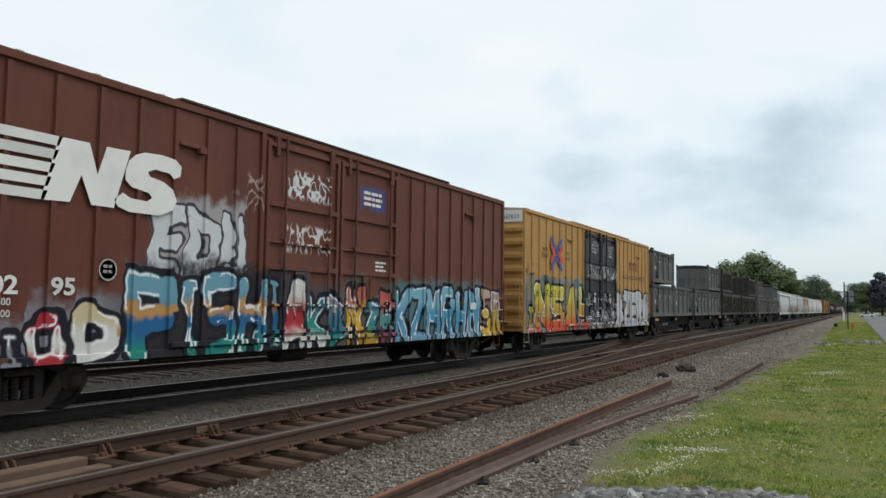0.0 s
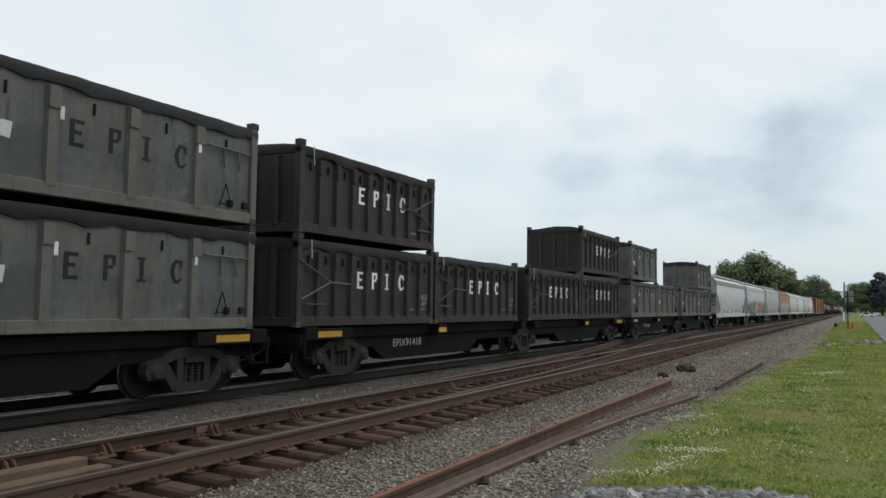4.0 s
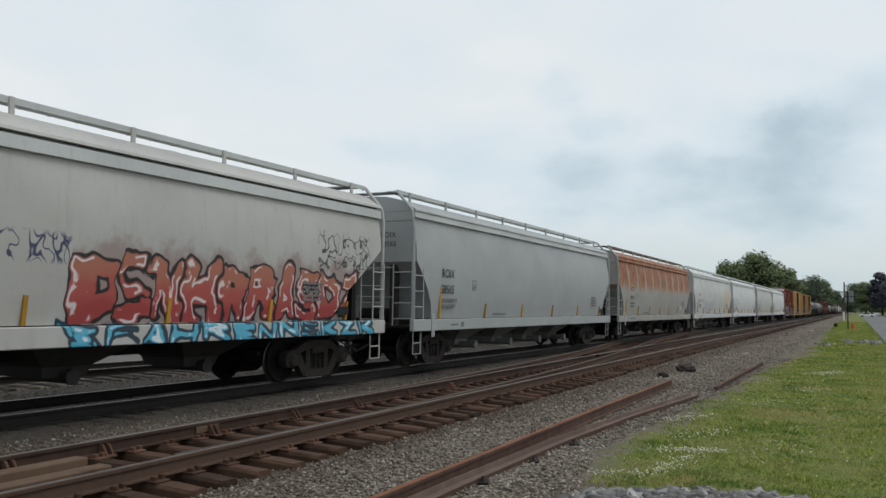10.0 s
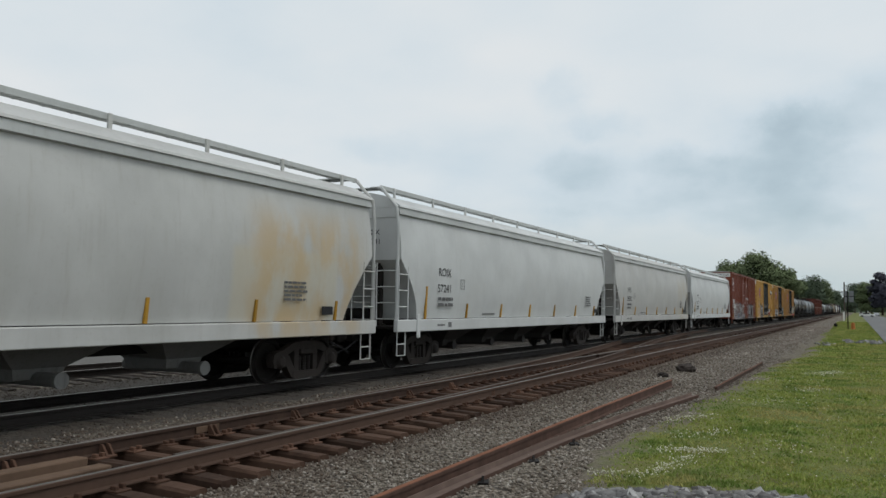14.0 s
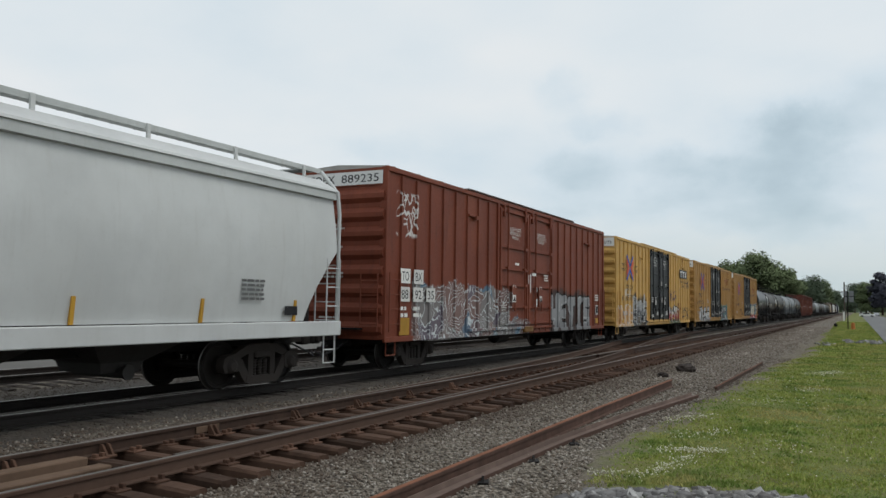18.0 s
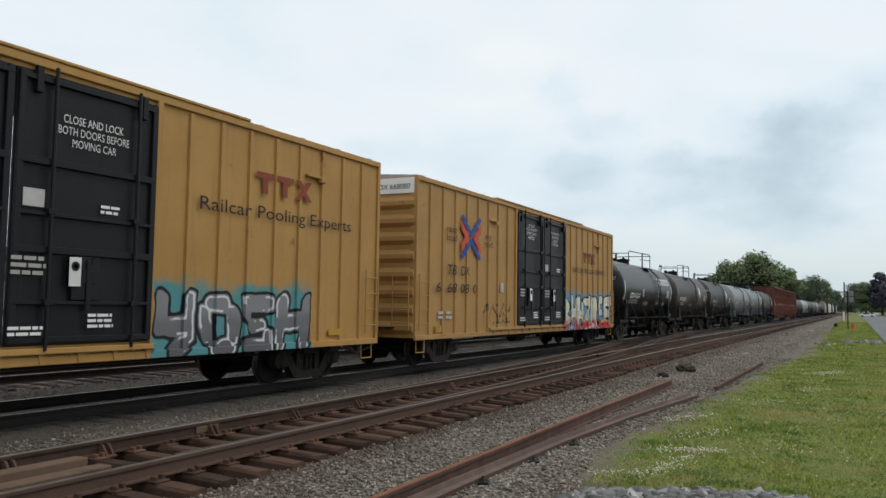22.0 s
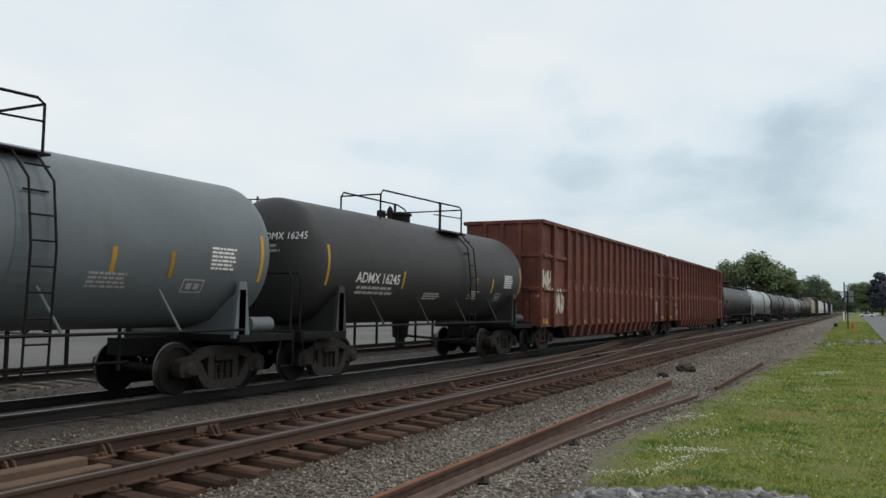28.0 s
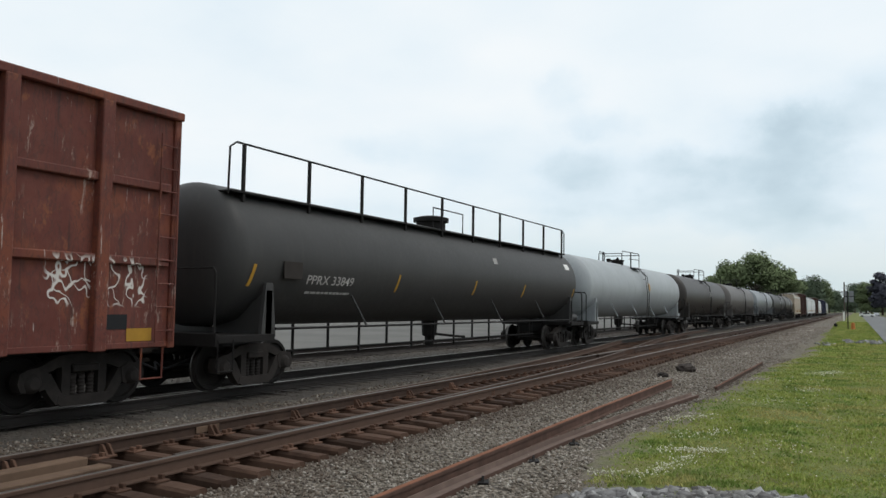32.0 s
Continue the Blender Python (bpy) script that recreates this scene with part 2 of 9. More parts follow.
def lettered(M, mp, mbase, z0, cells, end, seed, outline=(0.012, 0.012, 0.018), fat=0.17, wild=0.12, shine=0.8, edge=0.035, belt=None):
    """A row of fat spray-painted letters on a car side. cells: from y, letter, top, colours low, mid and high, ground colour, its strength."""
    n = len(cells)
    y0 = cells[0][0]
    tree = bpy.data.node_groups.new("spray_piece", "ShaderNodeTree")
    tree.interface.new_socket(name="Place", in_out="INPUT", socket_type="NodeSocketVector")
    tree.interface.new_socket(name="Base", in_out="INPUT", socket_type="NodeSocketColor")
    tree.interface.new_socket(name="Color", in_out="OUTPUT", socket_type="NodeSocketColor")
    N = Nodes(tree)
    wide = [(cells[k + 1][0] if k + 1 < n else end) - cells[k][0] for k in range(n)]
    size_ramp = stops(N, [((k[2] - z0) / 4.0, w / 4.0, random.Random(seed * 7 + j).random()) for j, (k, w) in enumerate(zip(cells, wide))])
    codes = [GLYPHS[k[1]].split() for k in cells]
    strokes = []
    for k in range(max(len(c) for c in codes)):
        rows = []
        for c in codes:
            g = c[min(k, len(c) - 1)]
            rows.append(tuple(int(g[j]) / 4.0 for j in (0, 1, 3)) + (int(g[4]) / 4.0,))
        strokes.append(stops(N, rows))
    tones = [stops(N, [k[c] for k in cells]) for c in (3, 4, 5)]
    ground = stops(N, [(*k[6], k[7]) for k in cells], False) if any(k[7] > 0 for k in cells) else None
    lead = N.node("ShaderNodeValToRGB")
    els = lead.color_ramp.elements
    for i, a in enumerate([k[0] for k in cells][1:]):
        e = els.new((a - y0) / (end - y0))
        e.color = ((i + 1) / n, (i + 1) / n, (i + 1) / n, 1.0)
    inputs = N.node("NodeGroupInput")
    p, base = inputs.outputs[0], inputs.outputs[1]
    x, y, z = N.split(p)
    q = N.vec("ADD", N.vec("MULTIPLY", p, (0, 1, 1)), (0, seed * 3.1, seed * 1.7))
    wob = N.split(N.noise(q, 1.5, 2.0, 0.5, colour=True))
    yw = N.math("ADD", y, N.math("MULTIPLY", N.math("SUBTRACT", wob[0], 0.5), wild * 4.0))
    N.put(lead.inputs[0], N.math("DIVIDE", N.math("SUBTRACT", yw, y0), end - y0))
    u = N.math("MULTIPLY", N.split(lead.outputs[0])[0], n * 0.99999)
    i = N.math("FLOOR", u)
    at = N.math("DIVIDE", N.math("ADD", i, 0.5), n)
    f = N.math("SUBTRACT", N.math("SUBTRACT", u, i), 0.5)
    N.put(size_ramp.inputs[0], at)
    dims = N.split(size_ramp.outputs[0])
    h, w = N.math("MULTIPLY", dims[0], 4.0), N.math("MULTIPLY", dims[1], 4.0)
    zz = N.math("ADD", N.math("SUBTRACT", z, z0), N.math("MULTIPLY", N.math("SUBTRACT", wob[1], 0.5), wild * 3.0))
    v = N.math("SUBTRACT", N.math("DIVIDE", zz, h), 0.5)
    f = N.math("ADD", f, N.math("MULTIPLY", v, N.math("MULTIPLY", N.math("SUBTRACT", dims[2], 0.5), 0.35)))
    pt = N.join(N.math("MULTIPLY", f, w), N.math("MULTIPLY", v, h), 0.0)
    sd = None
    for s in strokes:
        N.put(s.inputs[0], at)
        col, al = s.outputs[0], s.outputs[1]
        ax, ay, bx = N.split(col)
        sx, sy = N.math("MULTIPLY", w, 0.66), N.math("MULTIPLY", h, 0.80)
        A = N.join(N.math("MULTIPLY", N.math("SUBTRACT", ax, 0.5), sx), N.math("MULTIPLY", N.math("SUBTRACT", ay, 0.5), sy), 0.0)
        B = N.join(N.math("MULTIPLY", N.math("SUBTRACT", bx, 0.5), sx), N.math("MULTIPLY", N.math("SUBTRACT", al, 0.5), sy), 0.0)
        pa, ba = N.vec("SUBTRACT", pt, A), N.vec("SUBTRACT", B, A)
        t = N.math("DIVIDE", N.dot(pa, ba), N.math("ADD", N.dot(ba, ba), 0.0001), clamp=True)
        d = N.length(N.vec("SUBTRACT", pa, N.vec("MULTIPLY", ba, N.join(t, t, t))))
        if sd is None:
            sd = d
        else:
            sm = N.node("ShaderNodeMath", operation="SMOOTH_MIN")
            N.put(sm.inputs[0], sd)
            N.put(sm.inputs[1], d)
            sm.inputs[2].default_value = 0.06
            sd = sm.outputs[0]
    r = N.math("MULTIPLY", N.math("MINIMUM", w, N.math("MULTIPLY", h, 0.85)), fat)
    sd = N.math("SUBTRACT", sd, N.math("ADD", r, N.math("MULTIPLY", N.math("SUBTRACT", wob[2], 0.5), 0.16)))
    sd = N.math("MAXIMUM", sd, N.math("MULTIPLY", N.math("SUBTRACT", N.math("ABSOLUTE", N.math("SUBTRACT", N.math("SUBTRACT", u, i), 0.5)), 0.49), w))
    for s in tones:
        N.put(s.inputs[0], at)
    lo, md, hi = (s.outputs[0] for s in tones)
    cloud = N.noise(q, 4.0, 3.0)
    vv = N.math("ADD", v, N.math("MULTIPLY", N.math("SUBTRACT", cloud, 0.5), 0.25))
    fill = N.mix(N.step(vv, -0.38, -0.08), lo, md)
    fill = N.mix(N.step(vv, 0.0, 0.30), fill, hi)
    if belt is not None:
        b0, b1, tone = belt
        m = N.math("MULTIPLY", N.math("MULTIPLY", N.step(y, b0, b0 + 0.02), N.step(y, b1, b1 - 0.02)), N.math("MULTIPLY", N.step(vv, -0.02, 0.06), N.step(vv, 0.22, 0.12)))
        fill = N.mix(m, fill, tone)
    ok = N.math("MULTIPLY", N.math("MULTIPLY", N.step(yw, y0 - 0.01, y0), N.step(yw, end + 0.01, end)), N.step(x, 1.2, 1.3))
    ok = N.math("MULTIPLY", ok, N.step(z, z0 - 0.06, z0 - 0.04))
    if ground is not None:
        N.put(ground.inputs[0], N.math("DIVIDE", u, n))
        gc, ga = ground.outputs[0], ground.outputs[1]
        rag = N.math("SUBTRACT", N.math("SUBTRACT", zz, h), N.math("MULTIPLY", N.noise(q, 2.2, 4.0, 0.6), 0.9))
        base = N.mix(N.math("MULTIPLY", N.math("MULTIPLY", ga, ok), N.step(rag, -0.12, -0.42)), base, gc)
    out = N.mix(N.math("MULTIPLY", N.step(sd, edge + 0.012, edge - 0.012), ok), base, outline)
    out = N.mix(N.math("MULTIPLY", N.step(sd, -edge * 0.4, -edge), ok), out, fill)
    glint = N.math("MULTIPLY", N.math("MULTIPLY", N.step(sd, -0.105, -0.085), N.step(sd, -0.045, -0.06)), N.math("MULTIPLY", N.step(N.math("ADD", wob[0], N.math("MULTIPLY", cloud, 0.4)), 0.70, 0.74), shine))
    N.links.new(N.mix(N.math("MULTIPLY", glint, ok), out, (0.80, 0.81, 0.81)), N.node("NodeGroupOutput").inputs[0])
    piece = M.node("ShaderNodeGroup")
    piece.node_tree = tree
    M.put(piece.inputs[0], mp)
    M.put(piece.inputs[1], mbase)
    return piece.outputs[0]


def sprayed(N, p, base, y0, y1, z0, z1, seed, fills, outline=(0.01, 0.01, 0.015), halo=None, cell=0.8, ragged=0.35, shine=0.8, wild=0.10, word=""):
    """A spray-painted piece of evenly spaced letters in one set of colours."""
    g = random.Random(int(seed * 10))
    n = len(word) or max(1, round((y1 - y0) / cell))
    word = word or "".join(g.choice("NSARHKBEZMD") for _ in range(n))
    step, k = (y1 - y0) / n, len(fills)
    cells = []
    for i, c in enumerate(word):
        cells.append((y0 + i * step + (g.uniform(-0.12, 0.12) * step if i else 0.0), c, z1 - g.uniform(0, 0.10) * (z1 - z0), fills[0], fills[k // 2], fills[-1], halo or (0, 0, 0), 0.85 if halo else 0.0))
    return lettered(N, p, base, z0, cells, y1, seed, outline, 0.215, wild, shine, 0.035 if step > 0.6 else 0.025)


def swirls(N, p, base, y0, y1, z0, z1, seed, colour, tint, size=1.3, spots=None, ink=0.36):
    """Thin arcs of spray paint, ring in ring, with colour between them."""
    x, y, z = N.split(p)
    q = N.vec("ADD", N.vec("MULTIPLY", p, (0, 1, 1)), (0, seed * 2.1, seed))
    wob = N.noise(q, 1.3, 2.0, 0.5, colour=True)
    q2 = N.vec("ADD", q, N.vec("MULTIPLY", N.vec("SUBTRACT", wob, (0.5, 0.5, 0.5)), (0.0, 1.3, 1.3)))
    d = N.voronoi(q2, size, "F1", "Distance")
    tone = N.split(N.voronoi(q2, size, "F1", "Color"))
    line = N.math("ABSOLUTE", N.math("SINE", N.math("ADD", N.math("MULTIPLY", d, 24.0), N.math("MULTIPLY", tone[1], 6.0))))
    rag = N.math("ADD", z, N.math("MULTIPLY", N.math("SUBTRACT", N.noise(q, 2.0, 3.0), 0.5), 1.0))
    m = N.math("MULTIPLY", box_mask(N, y, rag, y0, y1, z0 - 1.0, z1, 0.05), N.step(x, 1.2, 1.3))
    c = N.mix(N.math("MULTIPLY", m, N.math("ADD", N.math("MULTIPLY", N.step(tone[0], 0.3, 0.5), 0.35), 0.42)), base, N.mix(N.step(tone[2], 0.65, 0.75), tint, spots or tuple(k * 0.5 for k in tint)))
    stroke = N.math("MULTIPLY", N.step(line, ink, ink * 0.4), N.math("ADD", N.math("MULTIPLY", N.step(N.noise(q, 3.0, 3.0), 0.35, 0.55), 0.6), 0.3))
    return N.mix(N.math("MULTIPLY", stroke, m), c, colour)


def scrawl(N, p, base, y0, y1, z0, z1, seed, colour, size=1.6, width=0.022):
    """Thin hand-drawn loops of spray paint."""
    x, y, z = N.split(p)
    q = N.vec("ADD", N.vec("MULTIPLY", p, (0, 1.0, 0.8)), (seed * 2.3, seed, seed * 0.7))
    a = N.math("ABSOLUTE", N.math("SUBTRACT", N.noise(q, size, 1.5, 0.6), 0.5))
    b = N.math("ABSOLUTE", N.math("SUBTRACT", N.noise(N.vec("ADD", q, (3.0, 9.0, 4.0)), size * 1.3, 1.0), 0.52))
    line = N.math("MAXIMUM", N.step(a, width, width * 0.4), N.step(b, width * 0.8, width * 0.3))
    return N.mix(N.math("MULTIPLY", line, box_mask(N, y, z, y0, y1, z0, z1, 0.06)), base, colour)


def paint(name, colour, rough=0.55, dirt=(0.06, 0.05, 0.04), dirty=0.35, rust=0.0, fade=None, art=None, metal=0.0, dents=0.15, rust_colour=(0.23, 0.075, 0.03), gloss=0.22):
    """Weathered paint on steel, in the space of its car: cloudy fading, streaks from above, rust and spray paint."""
    m, N, b = material(name)
    p = coords(N)
    c = N.mix(N.step(N.noise(p, 0.7, 4.0), 0.35, 0.7), colour, tuple(k * 0.86 for k in colour))
    if fade is not None:
        c = N.mix(N.math("MULTIPLY", N.step(N.noise(N.vec("MULTIPLY", p, (1, 1, 0.6)), 0.9, 5.0), 0.45, 0.75), 0.8), c, fade)
    streak = N.noise(N.vec("MULTIPLY", p, (5.0, 5.0, 0.45)), 1.5, 4.0, 0.6)
    c = N.mix(N.math("MULTIPLY", N.step(streak, 0.5, 0.85), dirty), c, dirt)
    fine = N.noise(p, 14.0, 3.0)
    c = N.mix(N.math("MULTIPLY", N.step(fine, 0.55, 0.8), dirty * 0.5), c, dirt)
    if art is not None:
        c = art(N, p, c)
    if rust > 0:
        r = N.math("MULTIPLY", N.step(N.noise(N.vec("MULTIPLY", p, (1, 1, 0.7)), 2.2, 6.0, 0.65), 0.64 - rust * 0.25, 0.74 - rust * 0.2), 0.85)
        c = N.mix(r, c, rust_colour)
    N.put(b.inputs["Base Color"], c)
    N.put(b.inputs["Roughness"], N.math("ADD", N.math("MULTIPLY", fine, 0.25), rough - 0.12))
    b.inputs["Specular IOR Level"].default_value = gloss
    b.inputs["Metallic"].default_value = metal
    relief(N, b, N.math("ADD", N.noise(p, 1.6, 2.0), N.math("MULTIPLY", fine, 0.06)), dents, 0.05)
    return m


def plain(name, colour, rough=0.6, metal=0.0, vary=0.25, scale=8.0, bump=0.2):
    m, N, b = material(name)
    p = coords(N)
    n = N.noise(p, scale, 4.0)
    w = N.noise(p, scale * 0.17, 3.0)
    f = N.math("ADD", N.math("MULTIPLY", n, 0.6), N.math("MULTIPLY", w, 0.4))
    r = N.node("ShaderNodeObjectInfo").outputs["Random"]
    f = N.math("ADD", f, N.math("MULTIPLY", N.math("SUBTRACT", r, 0.5), 0.5))
    N.put(b.inputs["Base Color"], N.mix(N.step(f, 0.2, 0.8), tuple(k * (1 - vary) for k in colour), tuple(min(1, k * (1 + vary)) for k in colour)))
    N.put(b.inputs["Roughness"], rough)
    b.inputs["Metallic"].default_value = metal
    relief(N, b, n, bump, 0.01)
    return m


def stones_material(name, tones, rough=0.9):
    m, N, b = material(name)
    r = N.node("ShaderNodeNewGeometry").outputs["Random Per Island"]
    p = coords(N)
    c = N.ramp(r, [((i + 0.5) / len(tones), t) for i, t in enumerate(tones)])
    c = N.mix(N.math("MULTIPLY", N.step(N.noise(p, 0.55, 4.0), 0.4, 0.7), 0.45), c, (0.085, 0.062, 0.048))
    c = N.mix(N.math("MULTIPLY", N.noise(p, 40.0, 2.0), 0.5), c, (0.12, 0.10, 0.085))
    N.put(b.inputs["Base Color"], c)
    N.put(b.inputs["Roughness"], rough)
    return m


M_OLD = plain("brown_old_rail", (0.115, 0.066, 0.050), 0.9, 0.0, 0.35, 5.0)
M_OLD_PALE = plain("pinkish_old_rail", (0.185, 0.128, 0.105), 0.9, 0.0, 0.35, 3.0)
M_DARK = plain("dark_underframe", (0.010, 0.0085, 0.008), 0.75, 0.0, 0.35)
M_TRUCK = plain("grimy_cast_steel", (0.022, 0.018, 0.016), 0.8, 0.0, 0.5, 6.0)
M_WHEEL = plain("dark_wheel_steel", (0.010, 0.008, 0.007), 0.7, 0.0, 0.4, 5.0)
M_TREAD = plain("polished_wheel_rim", (0.10, 0.095, 0.09), 0.4, 0.8, 0.2, 9.0)
M_SPRING = plain("rusty_spring_steel", (0.020, 0.016, 0.014), 0.7)
M_RAILTOP = plain("worn_rail_head", (0.20, 0.185, 0.17), 0.42, 0.85, 0.2, 3.0)
M_RAILDULL = plain("dull_rail_head", (0.115, 0.095, 0.082), 0.6, 0.3, 0.25, 3.0)
M_RAIL = plain("rusty_rail", (0.066, 0.040, 0.029), 0.85, 0.0, 0.35, 6.0)
M_RUST = plain("bright_rust", (0.155, 0.066, 0.038), 0.9, 0.0, 0.4, 5.0)
M_TIE = plain("rust_stained_tie_timber", (0.066, 0.038, 0.026), 0.95, 0.0, 0.4, 7.0, 0.6)
# timber darkened for oil and for the shade under the train
M_TIE_DARK = plain("oily_shaded_tie_timber", (0.056, 0.047, 0.041), 0.95, 0.0, 0.4, 7.0, 0.6)
M_PLATE = plain("rusty_tie_plate", (0.100, 0.054, 0.036), 0.9, 0.0, 0.35, 9.0)
M_PLANK = plain("worn_crossing_timber", (0.115, 0.074, 0.050), 0.9, 0.0, 0.3, 6.0, 0.5)
M_WHITE = plain("white_lettering", (0.72, 0.71, 0.68), 0.6, 0.0, 0.15, 3.0)
M_BLACK = plain("black_lettering", (0.018, 0.018, 0.02), 0.6, 0.0, 0.2)
M_STRIPE = plain("yellow_reflector", (0.46, 0.25, 0.035), 0.5, 0.0, 0.25, 4.0)
M_STRIPE_WORN = plain("worn_yellow_steel", (0.16, 0.085, 0.030), 0.7, 0.0, 0.5, 6.0)
M_BLUE = plain("blue_sign_paint", (0.03, 0.09, 0.42), 0.55)
M_RED = plain("red_sign_paint", (0.62, 0.09, 0.05), 0.55)
M_ROOF = plain("galvanised_roof", (0.36, 0.35, 0.33), 0.55, 0.3, 0.25, 2.0)
M_GREYTEXT = plain("faded_lettering", (0.42, 0.40, 0.38), 0.7, 0.0, 0.2)
M_RAIL_OILY = plain("oily_black_rail", (0.022, 0.018, 0.016), 0.7, 0.0, 0.35, 6.0)
M_FADED = plain("worn_dark_lettering", (0.15, 0.15, 0.15), 0.7, 0.0, 0.25)

# ---- ground ----
rnd = random.Random(5)


def sheet(name, mat, xs, ys, height, label, category, kind="structure"):
    """A ground sheet over the grid xs by ys."""
    v = [(x, y, height(x, y)) for y in ys for x in xs]
    n = len(xs)
    f = [(j * n + i, j * n + i + 1, (j + 1) * n + i + 1, (j + 1) * n + i) for j in range(len(ys) - 1) for i in range(n - 1)]
    me = bpy.data.meshes.new(name)
    me.from_pydata(v, [], f)
    me.shade_smooth()
    me.materials.append(mat)
    return tagged(new(name, me), label, category, "", kind)


def bumpy(x, y, amount, scale=1.0):
    return amount * noise.noise(Vector((x * scale, y * scale, 3.3)))


def spaced(a, b, first, grow):
    out, step = [a], first
    while out[-1] < b:
        out.append(min(b, out[-1] + step))
        step *= grow
    return out


def earth_material():
    m, N, b = material("field_earth")
    p = coords(N)
    c = N.mix(N.step(N.noise(p, 0.06, 5.0), 0.4, 0.6), (0.085, 0.11, 0.035), (0.13, 0.12, 0.06))
    c = N.mix(N.math("MULTIPLY", N.noise(p, 3.0, 4.0), 0.5), c, (0.05, 0.06, 0.02))
    N.put(b.inputs["Base Color"], c)
    b.inputs["Roughness"].default_value = 1.0
    return m


def verge_material():
    m, N, b = material("mown_grass")
    p = coords(N)
    big = N.noise(p, 0.55, 5.0, 0.6)
    mid = N.noise(p, 2.6, 4.0)
    fine = N.noise(N.vec("MULTIPLY", p, (1, 0.6, 1)), 30.0, 3.0)
    c = N.mix(N.step(big, 0.35, 0.65), (0.140, 0.170, 0.044), (0.185, 0.188, 0.062))
    c = N.mix(N.math("MULTIPLY", N.step(mid, 0.47, 0.66), 0.7), c, (0.175, 0.150, 0.072))
    c = N.mix(N.math("MULTIPLY", fine, 0.4), c, (0.080, 0.118, 0.022))
    off = N.node("ShaderNodeAttribute", attribute_name="from_edge").outputs["Fac"]
    off = N.math("ADD", off, N.math("ADD", N.math("MULTIPLY", N.math("SUBTRACT", N.noise(p, 0.9, 6.0, 0.65), 0.5), 2.2), N.math("MULTIPLY", N.math("SUBTRACT", N.noise(p, 6.0, 4.0), 0.5), 0.7)))
    bare = N.step(off, 0.80, 0.15)
    grit = N.split(N.voronoi(p, 22.0, "F1", "Color"))[0]
    c = N.mix(N.math("MULTIPLY", bare, 0.94), c, N.mix(grit, (0.095, 0.078, 0.060), (0.215, 0.185, 0.150)))
    N.put(b.inputs["Base Color"], c)
    b.inputs["Roughness"].default_value = 1.0
    relief(N, b, N.math("ADD", fine, mid), 0.8, 0.05)
    return m


EDGE_Y = [0.0, 8.2, 9.5, 11.0, 12.7, 16.4, 19.5, 29.5, 35.0, 43.0, 77.0, 156.0, 900.0]
EDGE_X = [-2.4, -2.75, -3.10, -3.35, -3.28, -3.16, -3.02, -2.90, -2.45, -2.25, -2.5, -3.2, -3.2]


def grass_edge(y):
    """Where the grass gives way to gravel."""
    return float(np.interp(y, EDGE_Y, EDGE_X))


def bed_material():
    m, N, b = material("track_ballast")
    p = coords(N)
    cell = N.split(N.voronoi(p, 19.0, "F1", "Color"))
    d = N.voronoi(p, 19.0, "F1", "Distance")
    c = N.ramp(cell[0], [(0.1, (0.115, 0.097, 0.076)), (0.5, (0.215, 0.184, 0.146)), (0.9, (0.335, 0.295, 0.246))])
    c = N.mix(N.step(d, 0.35, 0.8), c, (0.05, 0.042, 0.036))
    x, y, z = N.split(p)
    off = N.math("ADD", x, N.math("MULTIPLY", N.math("SUBTRACT", N.noise(p, 0.8, 4.0), 0.5), 0.9))
    # oily band under the train; the train's shade is put into it too
    oil_shade = N.math("MULTIPLY", N.step(off, -16.3, -15.6), N.step(off, -9.65, -10.05))
    c = N.mix(N.math("MULTIPLY", oil_shade, 0.86), c, (0.066, 0.059, 0.053))
    # rust-brown strip; also paints in the shade of the gaps between ties
    rusty = N.math("MULTIPLY", N.step(off, -9.9, -9.3), N.step(off, -5.0, -6.0))
    c = N.mix(N.math("MULTIPLY", rusty, 0.72), c, (0.070, 0.045, 0.033))
    c = N.mix(N.math("MULTIPLY", N.step(N.noise(p, 0.4, 4.0), 0.45, 0.7), 0.35), c, (0.10, 0.082, 0.060))
    N.put(b.inputs["Base Color"], c)
    b.inputs["Roughness"].default_value = 0.95
    relief(N, b, N.math("SUBTRACT", 1.0, d), 0.9, 0.04)
    return m


def asphalt_material():
    m, N, b = material("pale_asphalt")
    p = coords(N)
    c = N.mix(N.step(N.noise(p, 0.5, 5.0), 0.4, 0.65), (0.145, 0.148, 0.15), (0.195, 0.195, 0.19))
    c = N.mix(N.math("MULTIPLY", N.noise(p, 60.0, 2.0), 0.4), c, (0.07, 0.07, 0.07))
    N.put(b.inputs["Base Color"], c)
    b.inputs["Roughness"].default_value = 0.85
    return m


def lot_material():
    m, N, b = material("pale_concrete_yard")
    p = coords(N)
    c = N.mix(N.step(N.noise(p, 0.12, 5.0), 0.35, 0.65), (0.125, 0.120, 0.111), (0.085, 0.082, 0.077))
    c = N.mix(N.math("MULTIPLY", N.noise(p, 5.0, 4.0), 0.35), c, (0.20, 0.19, 0.17))
    N.put(b.inputs["Base Color"], c)
    b.inputs["Roughness"].default_value = 0.9
    return m


